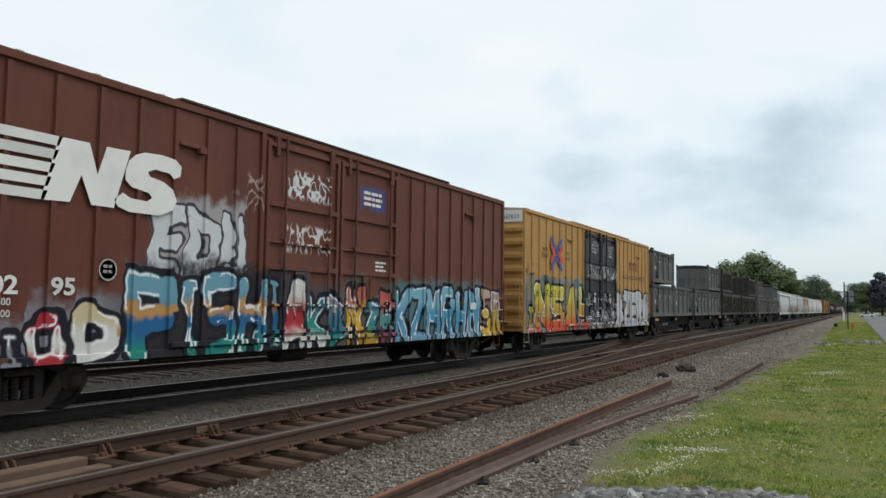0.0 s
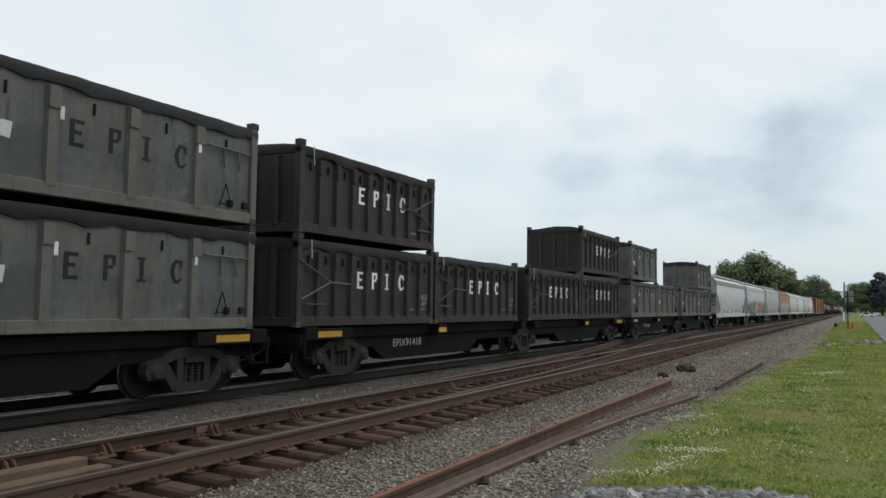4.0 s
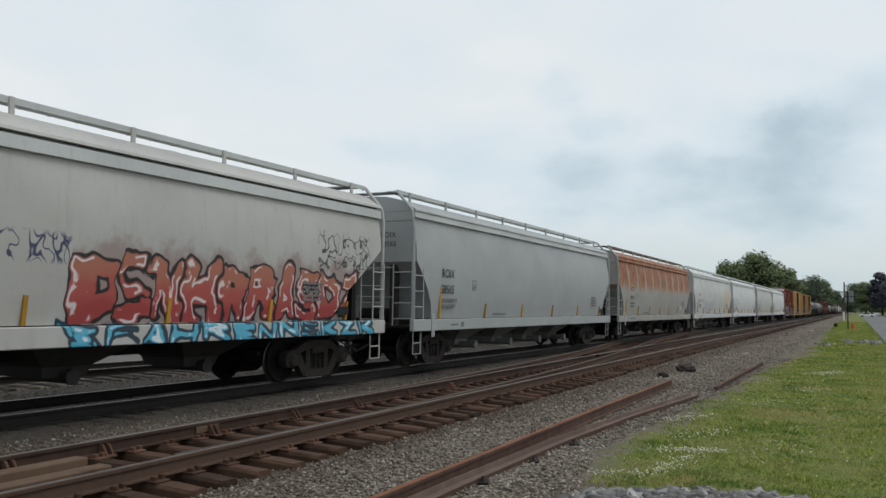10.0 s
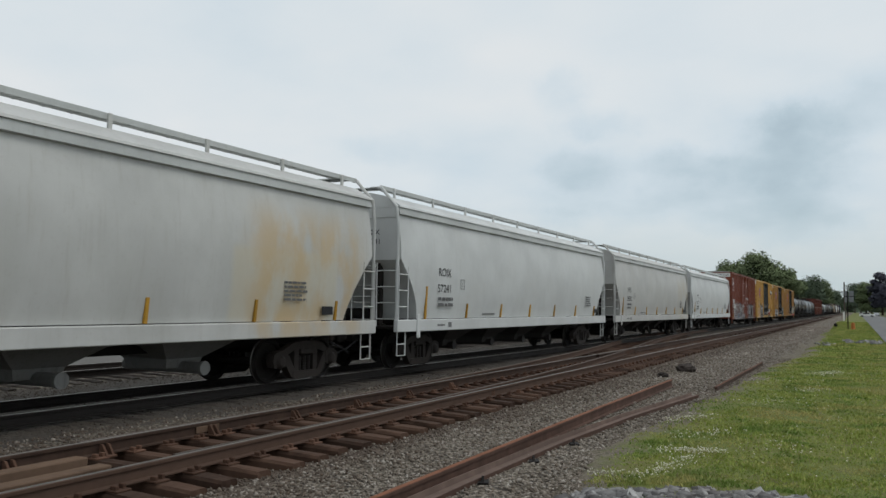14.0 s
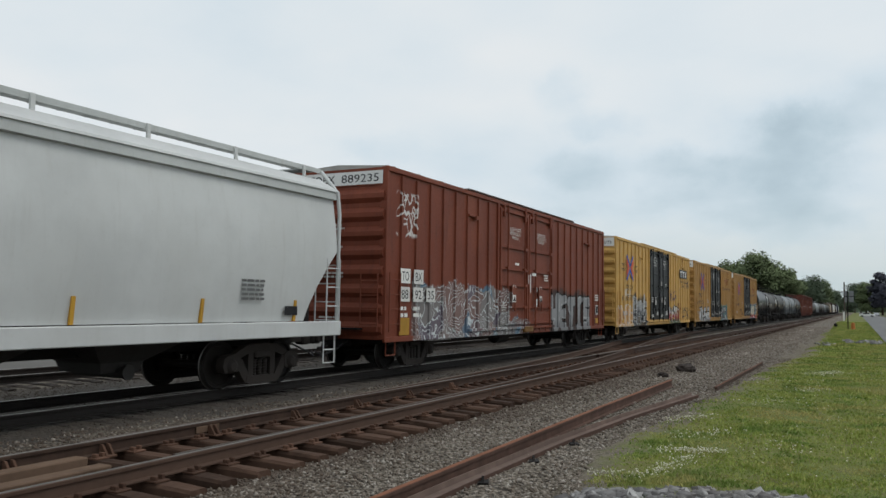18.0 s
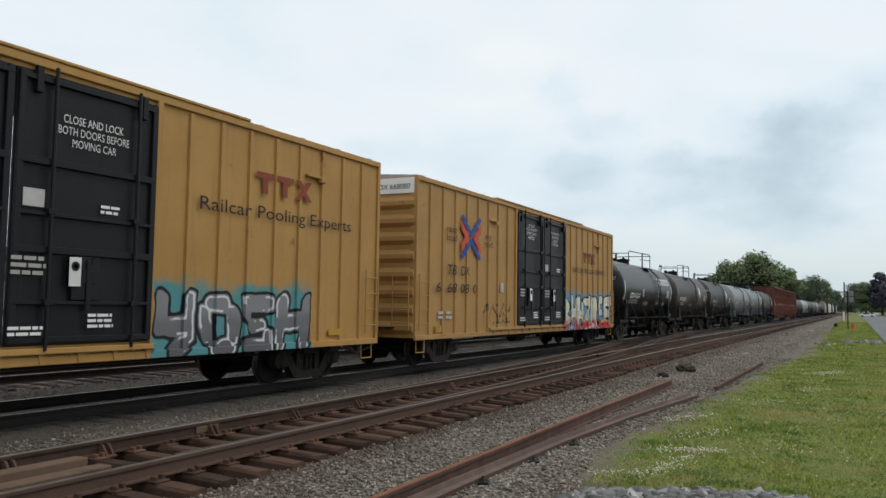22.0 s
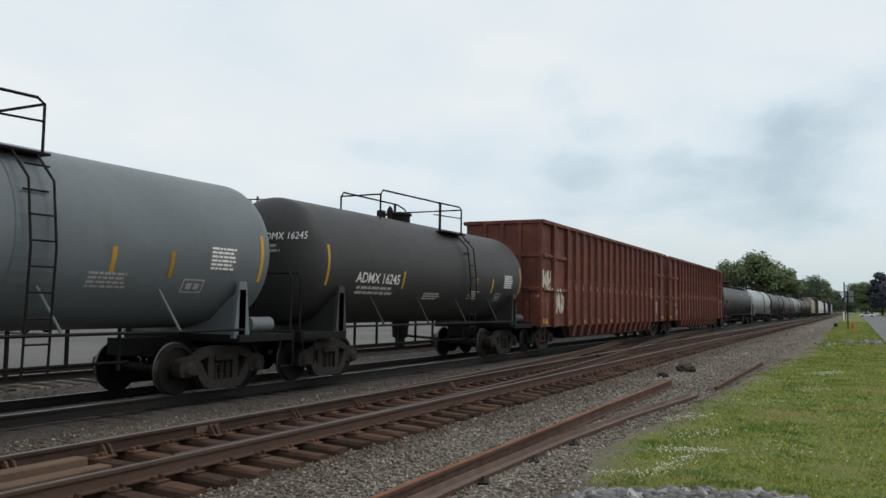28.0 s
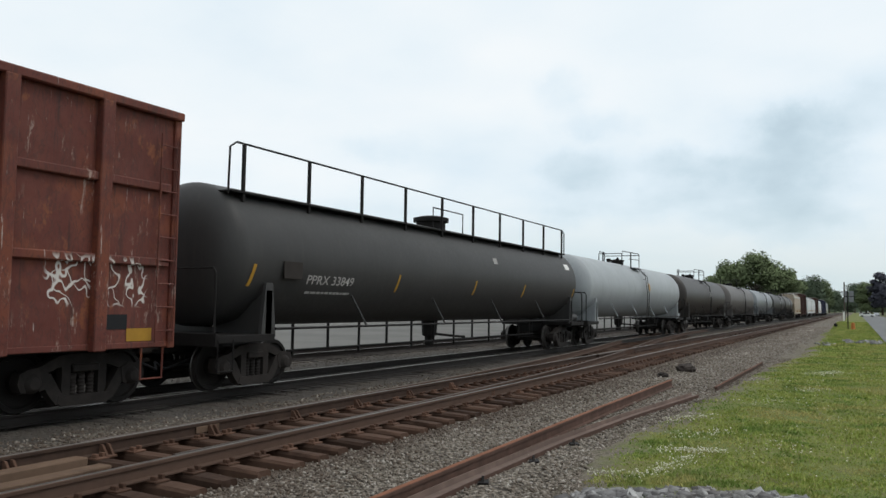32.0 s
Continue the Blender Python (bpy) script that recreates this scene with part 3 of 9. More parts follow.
sheet("ground", earth_material(), [-2500, -900, -300, -100, -30, 0, 30, 100, 300, 900, 2500], [-1200, -300, -60, 0, 60, 200, 500, 1200, 4500],
      lambda x, y: -0.55, "flat green and brown earth reaching the horizon", "ground")
BED = [(-2.7, -0.42), (-3.4, -0.31), (-4.3, -0.285), (-5.3, -0.285), (-5.8, -0.275), (-6.2, -0.31), (-8.3, -0.31), (-8.7, -0.27), (-9.4, -0.30),
       (-9.9, -0.275), (-10.4, -0.235), (-12.8, -0.235), (-13.4, -0.26), (-14.2, -0.33), (-15.2, -0.29), (-15.9, -0.25), (-18.3, -0.25), (-19.2, -0.38), (-19.9, -0.50)]


def bed_height(x):
    return float(np.interp(-x, [-a for a, _ in BED], [z for _, z in BED]))


xs_bed = [-2.7 - 0.43 * i for i in range(41)]
sheet("ballast_bed", bed_material(), xs_bed, spaced(-40, 900, 0.6, 1.012), lambda x, y: bed_height(x) + bumpy(x, y, 0.018, 1.6),
      "grey crushed-stone ballast under the tracks, oily and shaded dark beneath the train", "ballast")


def verge_height(x, y):
    e = x - grass_edge(y)
    return -0.27 + bumpy(x, y, 0.035, 0.7) - (0.13 + bumpy(x, y, 0.07, 2.7)) * max(0.0, min(1.0, (0.35 - e) / 0.7))


verge = sheet("grass_verge", verge_material(), [1.6 - 0.18 * i for i in range(31)], spaced(-4, 900, 0.22, 1.012),
      verge_height, "mown green grass verge with clover between road and ballast", "grass")
verge.data.attributes.new("from_edge", "FLOAT", "POINT").data.foreach_set("value", [v.co.x - grass_edge(v.co.y) for v in verge.data.vertices])
sheet("road", asphalt_material(), [1.5, 3.5, 5.5, 7.6], spaced(-40, 1200, 4, 1.05), lambda x, y: -0.20, "pale grey asphalt road beside the railway", "road")
sheet("field", earth_material(), [7.6, 10, 30, 80], spaced(-40, 1200, 6, 1.08), lambda x, y: -0.24, "green field strip beyond the road", "field")
sheet("yard", lot_material(), [-19.5 - 4 * i for i in range(16)], spaced(-60, 400, 4, 1.03), lambda x, y: -0.36, "pale concrete yard behind the tracks", "yard")


def scatter(name, mat, places, label, category, flat=0.6, chunky=False):
    """Many small stones in one mesh: six uneven corners each, turned at random. places: rows of x, y, z, size."""
    P = np.asarray(places, dtype=np.float64)
    n = len(P)
    g = np.random.RandomState(11)
    core = np.array([(1.2, 0, 0), (-1.2, 0, 0), (0, 1.2, 0), (0, -1.2, 0), (0, 0, 1.3), (0, 0, -1.3)], float)
    tris = np.array([(0, 2, 4), (2, 1, 4), (1, 3, 4), (3, 0, 4), (2, 0, 5), (1, 2, 5), (3, 1, 5), (0, 3, 5)])
    if chunky:
        core = np.array([(x, y, z) for x in (-1, 1) for y in (-1, 1) for z in (-1, 1)], float)
        tris = np.array([(0, 1, 3), (0, 3, 2), (4, 6, 7), (4, 7, 5), (0, 4, 5), (0, 5, 1), (2, 3, 7), (2, 7, 6), (0, 2, 6), (0, 6, 4), (1, 5, 7), (1, 7, 3)])
    nv, nf = len(core), len(tris)
    V = np.repeat(core[None], n, 0) * (1 + g.uniform(-0.35, 0.2, (n, nv, 1))) + g.uniform(-0.42, 0.42, (n, nv, 3))
    V *= (P[:, 3:4] * 0.5 * g.uniform(0.65, 1.2, (n, 3)))[:, None, :]
    V[:, :, 2] *= flat
    a, t = g.uniform(0, 6.28, n), g.uniform(-0.6, 0.6, n)
    ct, st = np.cos(t)[:, None], np.sin(t)[:, None]
    y2, z2 = V[:, :, 1] * ct - V[:, :, 2] * st, V[:, :, 1] * st + V[:, :, 2] * ct
    ca, sa = np.cos(a)[:, None], np.sin(a)[:, None]
    V = np.stack([V[:, :, 0] * ca - y2 * sa, V[:, :, 0] * sa + y2 * ca, z2], 2) + P[:, None, :3]
    F = (tris[None] + (np.arange(n) * nv)[:, None, None]).reshape(-1)
    me = bpy.data.meshes.new(name)
    me.vertices.add(n * nv)
    me.vertices.foreach_set("co", V.reshape(-1))
    me.loops.add(len(F))
    me.loops.foreach_set("vertex_index", F)
    me.polygons.add(n * nf)
    me.polygons.foreach_set("loop_start", np.arange(n * nf) * 3)
    me.update(calc_edges=True)
    me.materials.append(mat)
    return tagged(new(name, me), label, category, "", "stuff")


GREY_STONE = [(0.105, 0.085, 0.066), (0.22, 0.186, 0.150), (0.30, 0.260, 0.215), (0.40, 0.355, 0.30), (0.165, 0.125, 0.094), (0.50, 0.46, 0.405)]
M_STONE = stones_material("ballast_stone", GREY_STONE)
M_STONE_RUST = stones_material("rust_stained_ballast_stone", [(0.075, 0.055, 0.041), (0.130, 0.100, 0.076), (0.185, 0.150, 0.118), (0.105, 0.072, 0.050), (0.24, 0.205, 0.170), (0.090, 0.070, 0.056), (0.40, 0.36, 0.31)])
# stone tones carry the shade beneath the train as well as oil
M_OILY_SHADED = stones_material("oily_shaded_ballast_stone", [(0.034, 0.030, 0.027), (0.074, 0.065, 0.058), (0.050, 0.044, 0.039), (0.125, 0.113, 0.102)])
M_PALE = stones_material("pale_crushed_rock", [(0.14, 0.14, 0.145), (0.34, 0.34, 0.34), (0.09, 0.09, 0.094), (0.52, 0.52, 0.51), (0.21, 0.21, 0.205)])


def stone_places():
    g = np.random.RandomState(4)
    near, rusty, oily = [], [], []
    for _ in range(165000):
        y = 4.0 + 100.0 * g.rand() ** 2.3
        x = g.uniform(-15.8, -2.7)
        size = (0.018 + 0.036 * g.rand() ** 1.6) * (1 + y / 75)
        if x < -10.1 + 0.25 * noise.noise(Vector((x, y * 0.8, 1.0))):
            if (x > -13.1 and g.rand() < 0.75) or g.rand() < 0.4:
                continue
            oily.append((x, y, bed_height(x), size))
            continue
        if -8.5 < x < -5.95 and g.rand() < 0.72:
            continue
        if x > -3.6 and g.rand() < (x + 3.6) / 0.9:
            continue
        brown = x + 0.7 * noise.noise(Vector((x * 0.7, y * 0.5, 7.0))) + 0.3 * g.randn() < -5.1
        (rusty if brown else near).append((x, y, bed_height(x) + 0.008, size))
    return near, rusty, oily


def rock_bound(x):
    """How far the broken rock at the bank's foot reaches."""
    return float(np.interp(x, [-2.7, -2.5, -1.9, -1.2, -0.6, -0.3], [8.5, 8.62, 9.0, 9.42, 9.45, 9.1]))


_near, _rusty, _oily = stone_places()
scatter("ballast_stones", M_STONE, _near, "loose grey crushed stones lying on the ballast", "ballast", 0.75)
scatter("rusty_stones", M_STONE_RUST, _rusty, "rust-brown crushed stones round the empty track", "ballast", 0.75)
scatter("oily_shaded_stones", M_OILY_SHADED, _oily, "stones between the rails, dark with oil and shade", "ballast", 0.75)
_g = np.random.RandomState(8)
_rocks = []
for _ in range(2600):
    _x, _d = _g.uniform(-2.65, -0.35), _g.rand() ** 1.3
    _rocks.append((_x, rock_bound(_x) - 0.26 - 1.3 * _d + 0.07 * _g.randn(), -0.30 + _g.uniform(0, 0.04), 0.03 + 0.13 * _g.rand() ** 3.0))
scatter("rock_edging", M_PALE, _rocks, "pale grey broken rock at the edge of the grass", "rocks", 0.6, True)
scatter("rock_patch", M_PALE, [(_g.uniform(-0.8, 1.3), _g.uniform(53, 58.5), -0.24, _g.uniform(0.10, 0.30)) for _ in range(46)] + [(_g.normal(-1.8, 0.25), _g.normal(51, 1.0), -0.25, _g.uniform(0.08, 0.2)) for _ in range(16)],
        "pale rocks lying beside the road", "rocks", 0.7, True)
_strip = []
for _ in range(7000):
    _y = 5.5 + 30 * _g.rand() ** 2.0
    _x = grass_edge(_y) - abs(_g.normal(0, 0.35)) + 0.15
    _strip.append((_x, _y, -0.335 + 0.06 * min(1.0, max(0.0, (_x + 3.6) / 0.9)), 0.018 + 0.045 * _g.rand() ** 2))
scatter("rock_strip", M_STONE, _strip, "small grey stones between grass and loose rails", "gravel")


def grass_blades():
    """Tufts of blades and small white clover heads on the verge."""
    m, N, b = material("grass_blade")
    r = N.node("ShaderNodeNewGeometry").outputs["Random Per Island"]
    p = coords(N)
    c = N.ramp(r, [(0.1, (0.230, 0.288, 0.057)), (0.5, (0.274, 0.326, 0.071)), (0.85, (0.322, 0.352, 0.094)), (0.97, (0.41, 0.37, 0.16))])
    c = N.mix(N.math("MULTIPLY", N.step(N.noise(p, 0.42, 6.0, 0.65), 0.47, 0.64), 0.7), c, (0.430, 0.355, 0.150))
    c = N.mix(N.math("MULTIPLY", N.step(N.noise(N.vec("ADD", p, (5, 3, 0)), 1.0, 5.0, 0.6), 0.50, 0.60), 0.8), c, (0.115, 0.195, 0.038))
    N.put(b.inputs["Base Color"], c)
    b.inputs["Roughness"].default_value = 0.8
    g = np.random.RandomState(3)
    n = 190000
    Y = 7.6 + 150.0 * g.rand(n) ** 2.6
    X = g.uniform(-3.7, 1.5, n)
    patch = np.array([noise.noise(Vector((x * 1.1, y * 0.9, 4.5))) + 0.5 * noise.noise(Vector((x * 3.1, y * 2.6, 2.5))) for x, y in zip(X, Y)])
    edge = np.interp(Y, EDGE_Y, EDGE_X)
    rock = np.where((X > -2.8) & (X < -0.3), np.interp(X, [-2.7, -2.5, -1.9, -1.2, -0.6, -0.3], [8.5, 8.62, 9.0, 9.42, 9.45, 9.1]), 0.0)
    ok = (g.rand(n) < np.clip((X - edge - 0.10 + 0.65 * patch) / 0.85, 0, 1) ** 1.4) & ((Y > rock + 0.15 * patch) | (g.rand(n) < 0.05))
    X, Y = X[ok], Y[ok]
    n = len(X)
    clump = np.array([noise.noise(Vector((x * 1.7, y * 1.7, 0.5))) for x, y in zip(X, Y)])
    H = g.uniform(0.015, 0.042, n) * (1 + 0.9 * np.clip(clump, -0.6, 1)) * (1 + np.minimum(Y, 70) / 90)
    W = g.uniform(0.004, 0.010, n) * (1 + Y / 13)
    A = g.uniform(0, 6.28, n)
    L = g.uniform(-0.6, 0.6, (n, 2)) * H[:, None]
    Z = np.array([verge_height(x, y) - 0.005 for x, y in zip(X, Y)])
    dx, dy = np.cos(A) * W, np.sin(A) * W
    V = np.stack([np.stack([X - dx, Y - dy, Z], 1), np.stack([X + dx, Y + dy, Z], 1),
                  np.stack([X + L[:, 0] * 0.4 + dx * 0.7, Y + L[:, 1] * 0.4 + dy * 0.7, Z + H * 0.6], 1), np.stack([X + L[:, 0], Y + L[:, 1], Z + H], 1)], 1)
    F = (np.array([0, 1, 2, 0, 2, 3])[None] + (np.arange(n) * 4)[:, None]).reshape(-1, 3)
    me = bpy.data.meshes.new("grass")
    me.from_pydata(V.reshape(-1, 3).tolist(), [], F.tolist())
    me.materials.append(m)
    tagged(new("grass", me), "short green grass blades in uneven tufts", "grass", "", "stuff")
    fl = []
    for x0, y0, x1, y1, k, wide in ((-2.95, 14.0, -2.35, 15.2, 120, 0.12), (-2.45, 11.1, -1.65, 11.5, 210, 0.07), (-2.25, 9.2, -1.85, 11.1, 190, 0.09), (-2.80, 9.1, -2.45, 9.4, 60, 0.08),
                                    (-2.35, 12.4, -1.9, 13.4, 90, 0.14), (-1.10, 26.5, -0.55, 28.2, 140, 0.20), (-1.25, 20.6, -0.9, 21.8, 50, 0.16), (-2.2, 17.5, -1.2, 19.0, 60, 0.3), (-1.5, 11.6, -0.6, 12.6, 40, 0.25),
                                    (-0.9, 12.0, 1.2, 16.0, 60, 0.8), (-1.5, 16.0, 1.2, 32.0, 130, 1.2), (-2.2, 22.0, -1.2, 28.0, 70, 0.35), (-0.6, 10.0, 0.9, 12.0, 26, 0.5)):
        for _ in range(k):
            u = g.rand()
            x, y = x0 + (x1 - x0) * u + g.normal(0, wide), y0 + (y1 - y0) * u + g.normal(0, wide * 1.3)
            if grass_edge(y) + 0.2 < x < 1.4 and y > rock_bound(x):
                fl.append((x, y, -0.222 + g.uniform(-0.02, 0.025), g.uniform(0.010, 0.020) * (1 + y / 45)))
    wm = plain("clover_white", (0.74, 0.72, 0.58), 0.9, 0.0, 0.1)
    scatter("clover", wm, fl, "small white clover heads in the grass", "clover", 0.8)


grass_blades()

# ---- tracks ----
RAIL = [(-0.07, -0.172), (0.07, -0.172), (0.07, -0.158), (0.012, -0.146), (0.009, -0.05), (0.034, -0.038), (0.036, -0.006), (0.028, 0.0),
        (-0.028, 0.0), (-0.036, -0.006), (-0.034, -0.038), (-0.009, -0.05), (-0.012, -0.146), (-0.07, -0.158)]


def rail_shape(line, y0, y1, step, profile=RAIL, top=0.0):
    """A rail along x = line(y)."""
    s = Shape()
    ys = [y0 + (y1 - y0) * i / max(1, round((y1 - y0) / step)) for i in range(max(1, round((y1 - y0) / step)) + 1)]
    return s.rings([[(line(y) + x, y, z + top) for x, z in profile] for y in ys])


def near_line(y):
    """Centre line of the empty track, which bears slightly left."""
    return NEAR_X - 0.010 * max(0.0, min(32.0, y - 10.0))


def crossover(y):
    """Centre line of the track that leaves the near one for the train's: a long S of two even curves."""
    a, half = 3.9, 32.3
    u = min(2 * half, max(0.0, y - a))
    full = NEAR_X - TRAIN_X
    d = full * (0.5 * (u / half) ** 2 if u < half else 1 - 0.5 * (2 - u / half) ** 2)
    return NEAR_X - d


HEAD = [(-0.026, 0.0005), (0.026, 0.0005), (0.024, 0.004), (-0.024, 0.004)]


def rails(track, line, y0, y1, step, mat=None, note="rusty steel rail"):
    for side in (-0.752, 0.752):
        part("rail", rail_shape(lambda y: line(y) + side, y0, y1, step), mat or M_RAIL, track, note, 40)
        part("running_band", rail_shape(lambda y: line(y) + side, y0, y1, step, HEAD), M_RAILTOP, track, "worn bright top of the rail")


def ties(track, line, y0, y1, mat, plates=True, seed=1, length=2.6, drop=0.0, off=0.0):
    g = random.Random(seed)
    meshes = []
    for k in range(4):
        s = Shape()
        w = 0.106 + 0.007 * k
        n = 8
        s.rings([[(x + g.uniform(-0.012, 0.012), y * w + g.uniform(-0.010, 0.010), z + g.uniform(-0.009, 0.004) - (0.016 if i in (0, n) else 0.0) - drop * (z > -0.3)) for y, z in ((-1, -0.37), (1, -0.37), (1.02, -0.225), (0.82, -0.192), (0.3, -0.190), (-0.3, -0.190), (-0.82, -0.192), (-1.02, -0.225))]
                 for i, x in enumerate([-length / 2 + length * j / n for j in range(n + 1)])])
        meshes.append(s.mesh("tie"))
        meshes[-1].materials.append(mat)
    ps = Shape()
    ps.box(-0.20, 0.20, -0.095, 0.095, -0.195, -0.172, 0.005)
    for q in (-1, 1):
        ps.box(q * 0.125 - 0.04, q * 0.125 + 0.04, -0.075, -0.030, -0.178, -0.130, 0.006)
        ps.box(q * 0.11 - 0.035, q * 0.11 + 0.035, 0.035, 0.078, -0.178, -0.125, 0.006)
    pm = ps.mesh("tie_plate")
    pm.materials.append(M_PLATE)
    y = y0
    while y < y1:
        o = part("tie", meshes[g.randrange(4)], None, track)
        o.matrix_basis = pose(line(y) + g.uniform(-0.05, 0.05), y, g.uniform(-0.008, 0.004), 0, 0, g.uniform(-1.2, 1.2))
        if plates and y < 34:
            for side in (-0.752, 0.752):
                q = part("tie_plate", pm, None, track)
                q.matrix_basis = pose(line(y) + side + off, y, -drop, 0, 0, g.uniform(-2, 2))
        y += 0.53 + g.uniform(-0.03, 0.03)


def straight(x):
    return lambda y: x


def far_ties(track, line, y0, y1, mat, drop=0.0):
    s = Shape()
    y = y0
    while y < y1:
        s.box(line(y) - 1.3, line(y) + 1.3, y - 0.11, y + 0.11, -0.36, -0.19 - drop)
        y += 0.55
    ob = part("far_ties", s, mat, track)
    tagged(ob, kind="stuff")


near_track = thing("near_track", "empty main track with rusty rails on brown timber ties", "railway track", kind="structure")
rails(near_track, near_line, -20, 700, 8)
ties(near_track, lambda y: near_line(y) + 0.04, 2.0, 24, M_TIE, seed=2, length=2.72, off=-0.04)
ties(near_track, near_line, 24.2, 58, M_TIE, seed=12)
far_ties(near_track, near_line, 58.2, 260, M_TIE)
train_track = thing("train_track", "track beneath the freight train in ballast dark with oil and shade", "railway track", kind="structure")
rails(train_track, straight(TRAIN_X), -60, 900, 80, M_RAIL_OILY, "oily black steel rail")
ties(train_track, straight(TRAIN_X), 2.0, 60, M_TIE_DARK, False, 3, drop=0.03)
far_track = thing("far_track", "third track with dark rails behind the train", "railway track", kind="structure")
rails(far_track, straight(FAR_X), -40, 500, 60, M_RAIL_OILY, "dark steel rail")
ties(far_track, straight(FAR_X), 2.0, 70, M_TIE_DARK, False, 4, drop=0.02)
link_track = thing("crossover_track", "curved rails leading from the empty track to the train's track", "railway track", kind="structure")


def point_line(side):
    """A rail of the crossover; its planed point lies against the rail that it leaves."""
    return lambda y: side + min(crossover(y), near_line(y) - 0.076)


for _side in (-0.752, 0.752):
    part("rail", rail_shape(point_line(_side), 6.6, 68.0, 1.2), M_RAIL, link_track, "rusty steel rail", 40)
    part("running_band", rail_shape(point_line(_side), 6.6, 68.0, 1.2, HEAD), M_RAILDULL, link_track, "dull worn top of the rail")
    part("guard_rail", rail_shape(lambda y: near_line(y) - _side * 0.88, 28.0, 34.0, 2.0), M_RAIL, link_track, "short rusty guard rail", 40)
part("frog", Shape().slab([(29.8, -0.16), (33.0, -0.16), (33.0, -0.012), (29.8, -0.012)], near_line(31) - 0.95, near_line(31) - 0.62), M_PLATE, link_track, "rusty cast crossing frog")
ties(link_track, crossover, 31.5, 56.0, M_TIE, False, 6, drop=0.006)

brace = Shape()
brace.box(-0.20, -0.03, -0.07, 0.07, -0.19, -0.165, 0.006)
for _q in (-1, 1):
    brace.rings([[(-0.17, _q * 0.045 - 0.016, -0.175), (-0.17, _q * 0.045 + 0.016, -0.175), (-0.03, _q * 0.045 + 0.016, -0.175), (-0.03, _q * 0.045 - 0.016, -0.175)], [(-0.075, _q * 0.045 - 0.013, -0.045), (-0.075, _q * 0.045 + 0.013, -0.045), (-0.036, _q * 0.045 + 0.013, -0.040), (-0.036, _q * 0.045 - 0.013, -0.040)]])
brace_mesh = brace.mesh("rail_brace")
brace_mesh.materials.append(M_PLATE)
for _y in (4.72, 5.95, 7.75, 9.6, 11.4, 13.3, 15.2):
    for _s in (-1, 1):
        _o = part("rail_brace", brace_mesh, None, near_track, "rusty rail brace")
        _o.matrix_basis = pose(NEAR_X - 0.752 * _s, _y + 0.9 * (_s > 0), 0, 0, 0, 0 if _s < 0 else 180)
_bar = part("joint_bar", Shape().box(0.012, 0.034, -0.22, 0.22, -0.135, -0.045, 0.006), M_PLANK, near_track, "pale bolted joint bar on the rail")
_bar.location = (NEAR_X - 0.752, 8.6, 0)

crossing = thing("crossing_planks", "worn timber crossing planks between the rails", "crossing", kind="structure")
for _x0, _x1, _y1 in ((-7.52, -7.33, 6.05), (-6.98, -6.79, 5.9)):
    part("plank", Shape().box(_x0, _x1, 0.5, _y1, -0.19, -0.008, 0.012), M_PLANK, crossing, "worn brown crossing plank")


def loose_rail(line, z, roll, mat, top, label):
    """An old rail lying on the ground along the (x, y) points; roll turns it about its length."""
    c, q = math.cos(radians(roll)), math.sin(radians(roll))

    def laid(profile):
        return [(x * c - (zz + 0.09) * q, x * q + (zz + 0.09) * c) for x, zz in profile]

    low = min(p[1] for p in laid(RAIL))
    t = thing("loose_rail", label, "rail", "loose rails in the gravel")
    for name, prof, m in (("rail_section", RAIL, mat), ("rail_head", HEAD2, top)):
        part(name, Shape().rings([[(x + px, y, z + pz - low) for px, pz in laid(prof)] for x, y in line]), m, t, "", 40)


HEAD2 = [(-0.030, -0.004), (0.030, -0.004), (0.031, 0.003), (-0.031, 0.003)]
loose_rail(((-3.93, 2.5), (-4.03, 8.0), (-4.13, 14.0), (-4.17, 20.7)), -0.285, 0, M_OLD, M_RUST, "old rail with rust-orange head lying upright on gravel")
loose_rail(((-3.80, 2.5), (-3.86, 8.0), (-3.83, 11.0), (-3.66, 14.3), (-3.26, 18.7)), -0.345, -90, M_OLD_PALE, M_OLD, "old pinkish-brown rail lying on its side in the gravel")
loose_rail(((-3.04, 20.3), (-3.02, 30.8)), -0.375, 8, M_RAIL, M_RUST, "short rusty rail half sunk in the grass edge")
_lug = Shape().box(-0.06, 0.07, -0.09, 0.09, -0.012, 0.012, 0.004)
for _q in (-1, 1):
    _lug.slab([(_q * 0.085, 0.0), (_q * 0.05, 0.0), (0.0, 0.05), (_q * 0.01, 0.068)], -0.014, 0.014)
_lug = _lug.mesh("rail_clamp")
_lug.materials.append(M_WHEEL)
for _x, _y in ((-3.73, 8.3), (-3.68, 9.75), (-3.64, 11.25)):
    _o = new("rail_clamp", _lug)
    _o.matrix_basis = pose(_x, _y, -0.285, 0, 0, 25)
    tagged(_o, "small dark steel clamp lying beside an old rail", "clamp", "clamps by the loose rails")


def boulder(x, y, r, seed):
    bm = bmesh.new()
    bmesh.ops.create_icosphere(bm, subdivisions=3, radius=r)
    for v in bm.verts:
        k = 1 + 0.35 * noise.noise(v.co * (2.2 / r) + Vector((seed, 0, 0))) + 0.15 * noise.noise(v.co * (6 / r))
        v.co = Vector((v.co.x * 1.35, v.co.y * 1.1, v.co.z * 0.75)) * k
    me = bpy.data.meshes.new("boulder")
    bm.to_mesh(me)
    bm.free()
    me.materials.append(M_BOULDER)
    ob = new("boulder", me)
    ob.location = (x, y, bed_height(x) + r * 0.45)
    tagged(ob, "dark brown rough clod of rock on the ballast", "rock", "clods on the ballast")


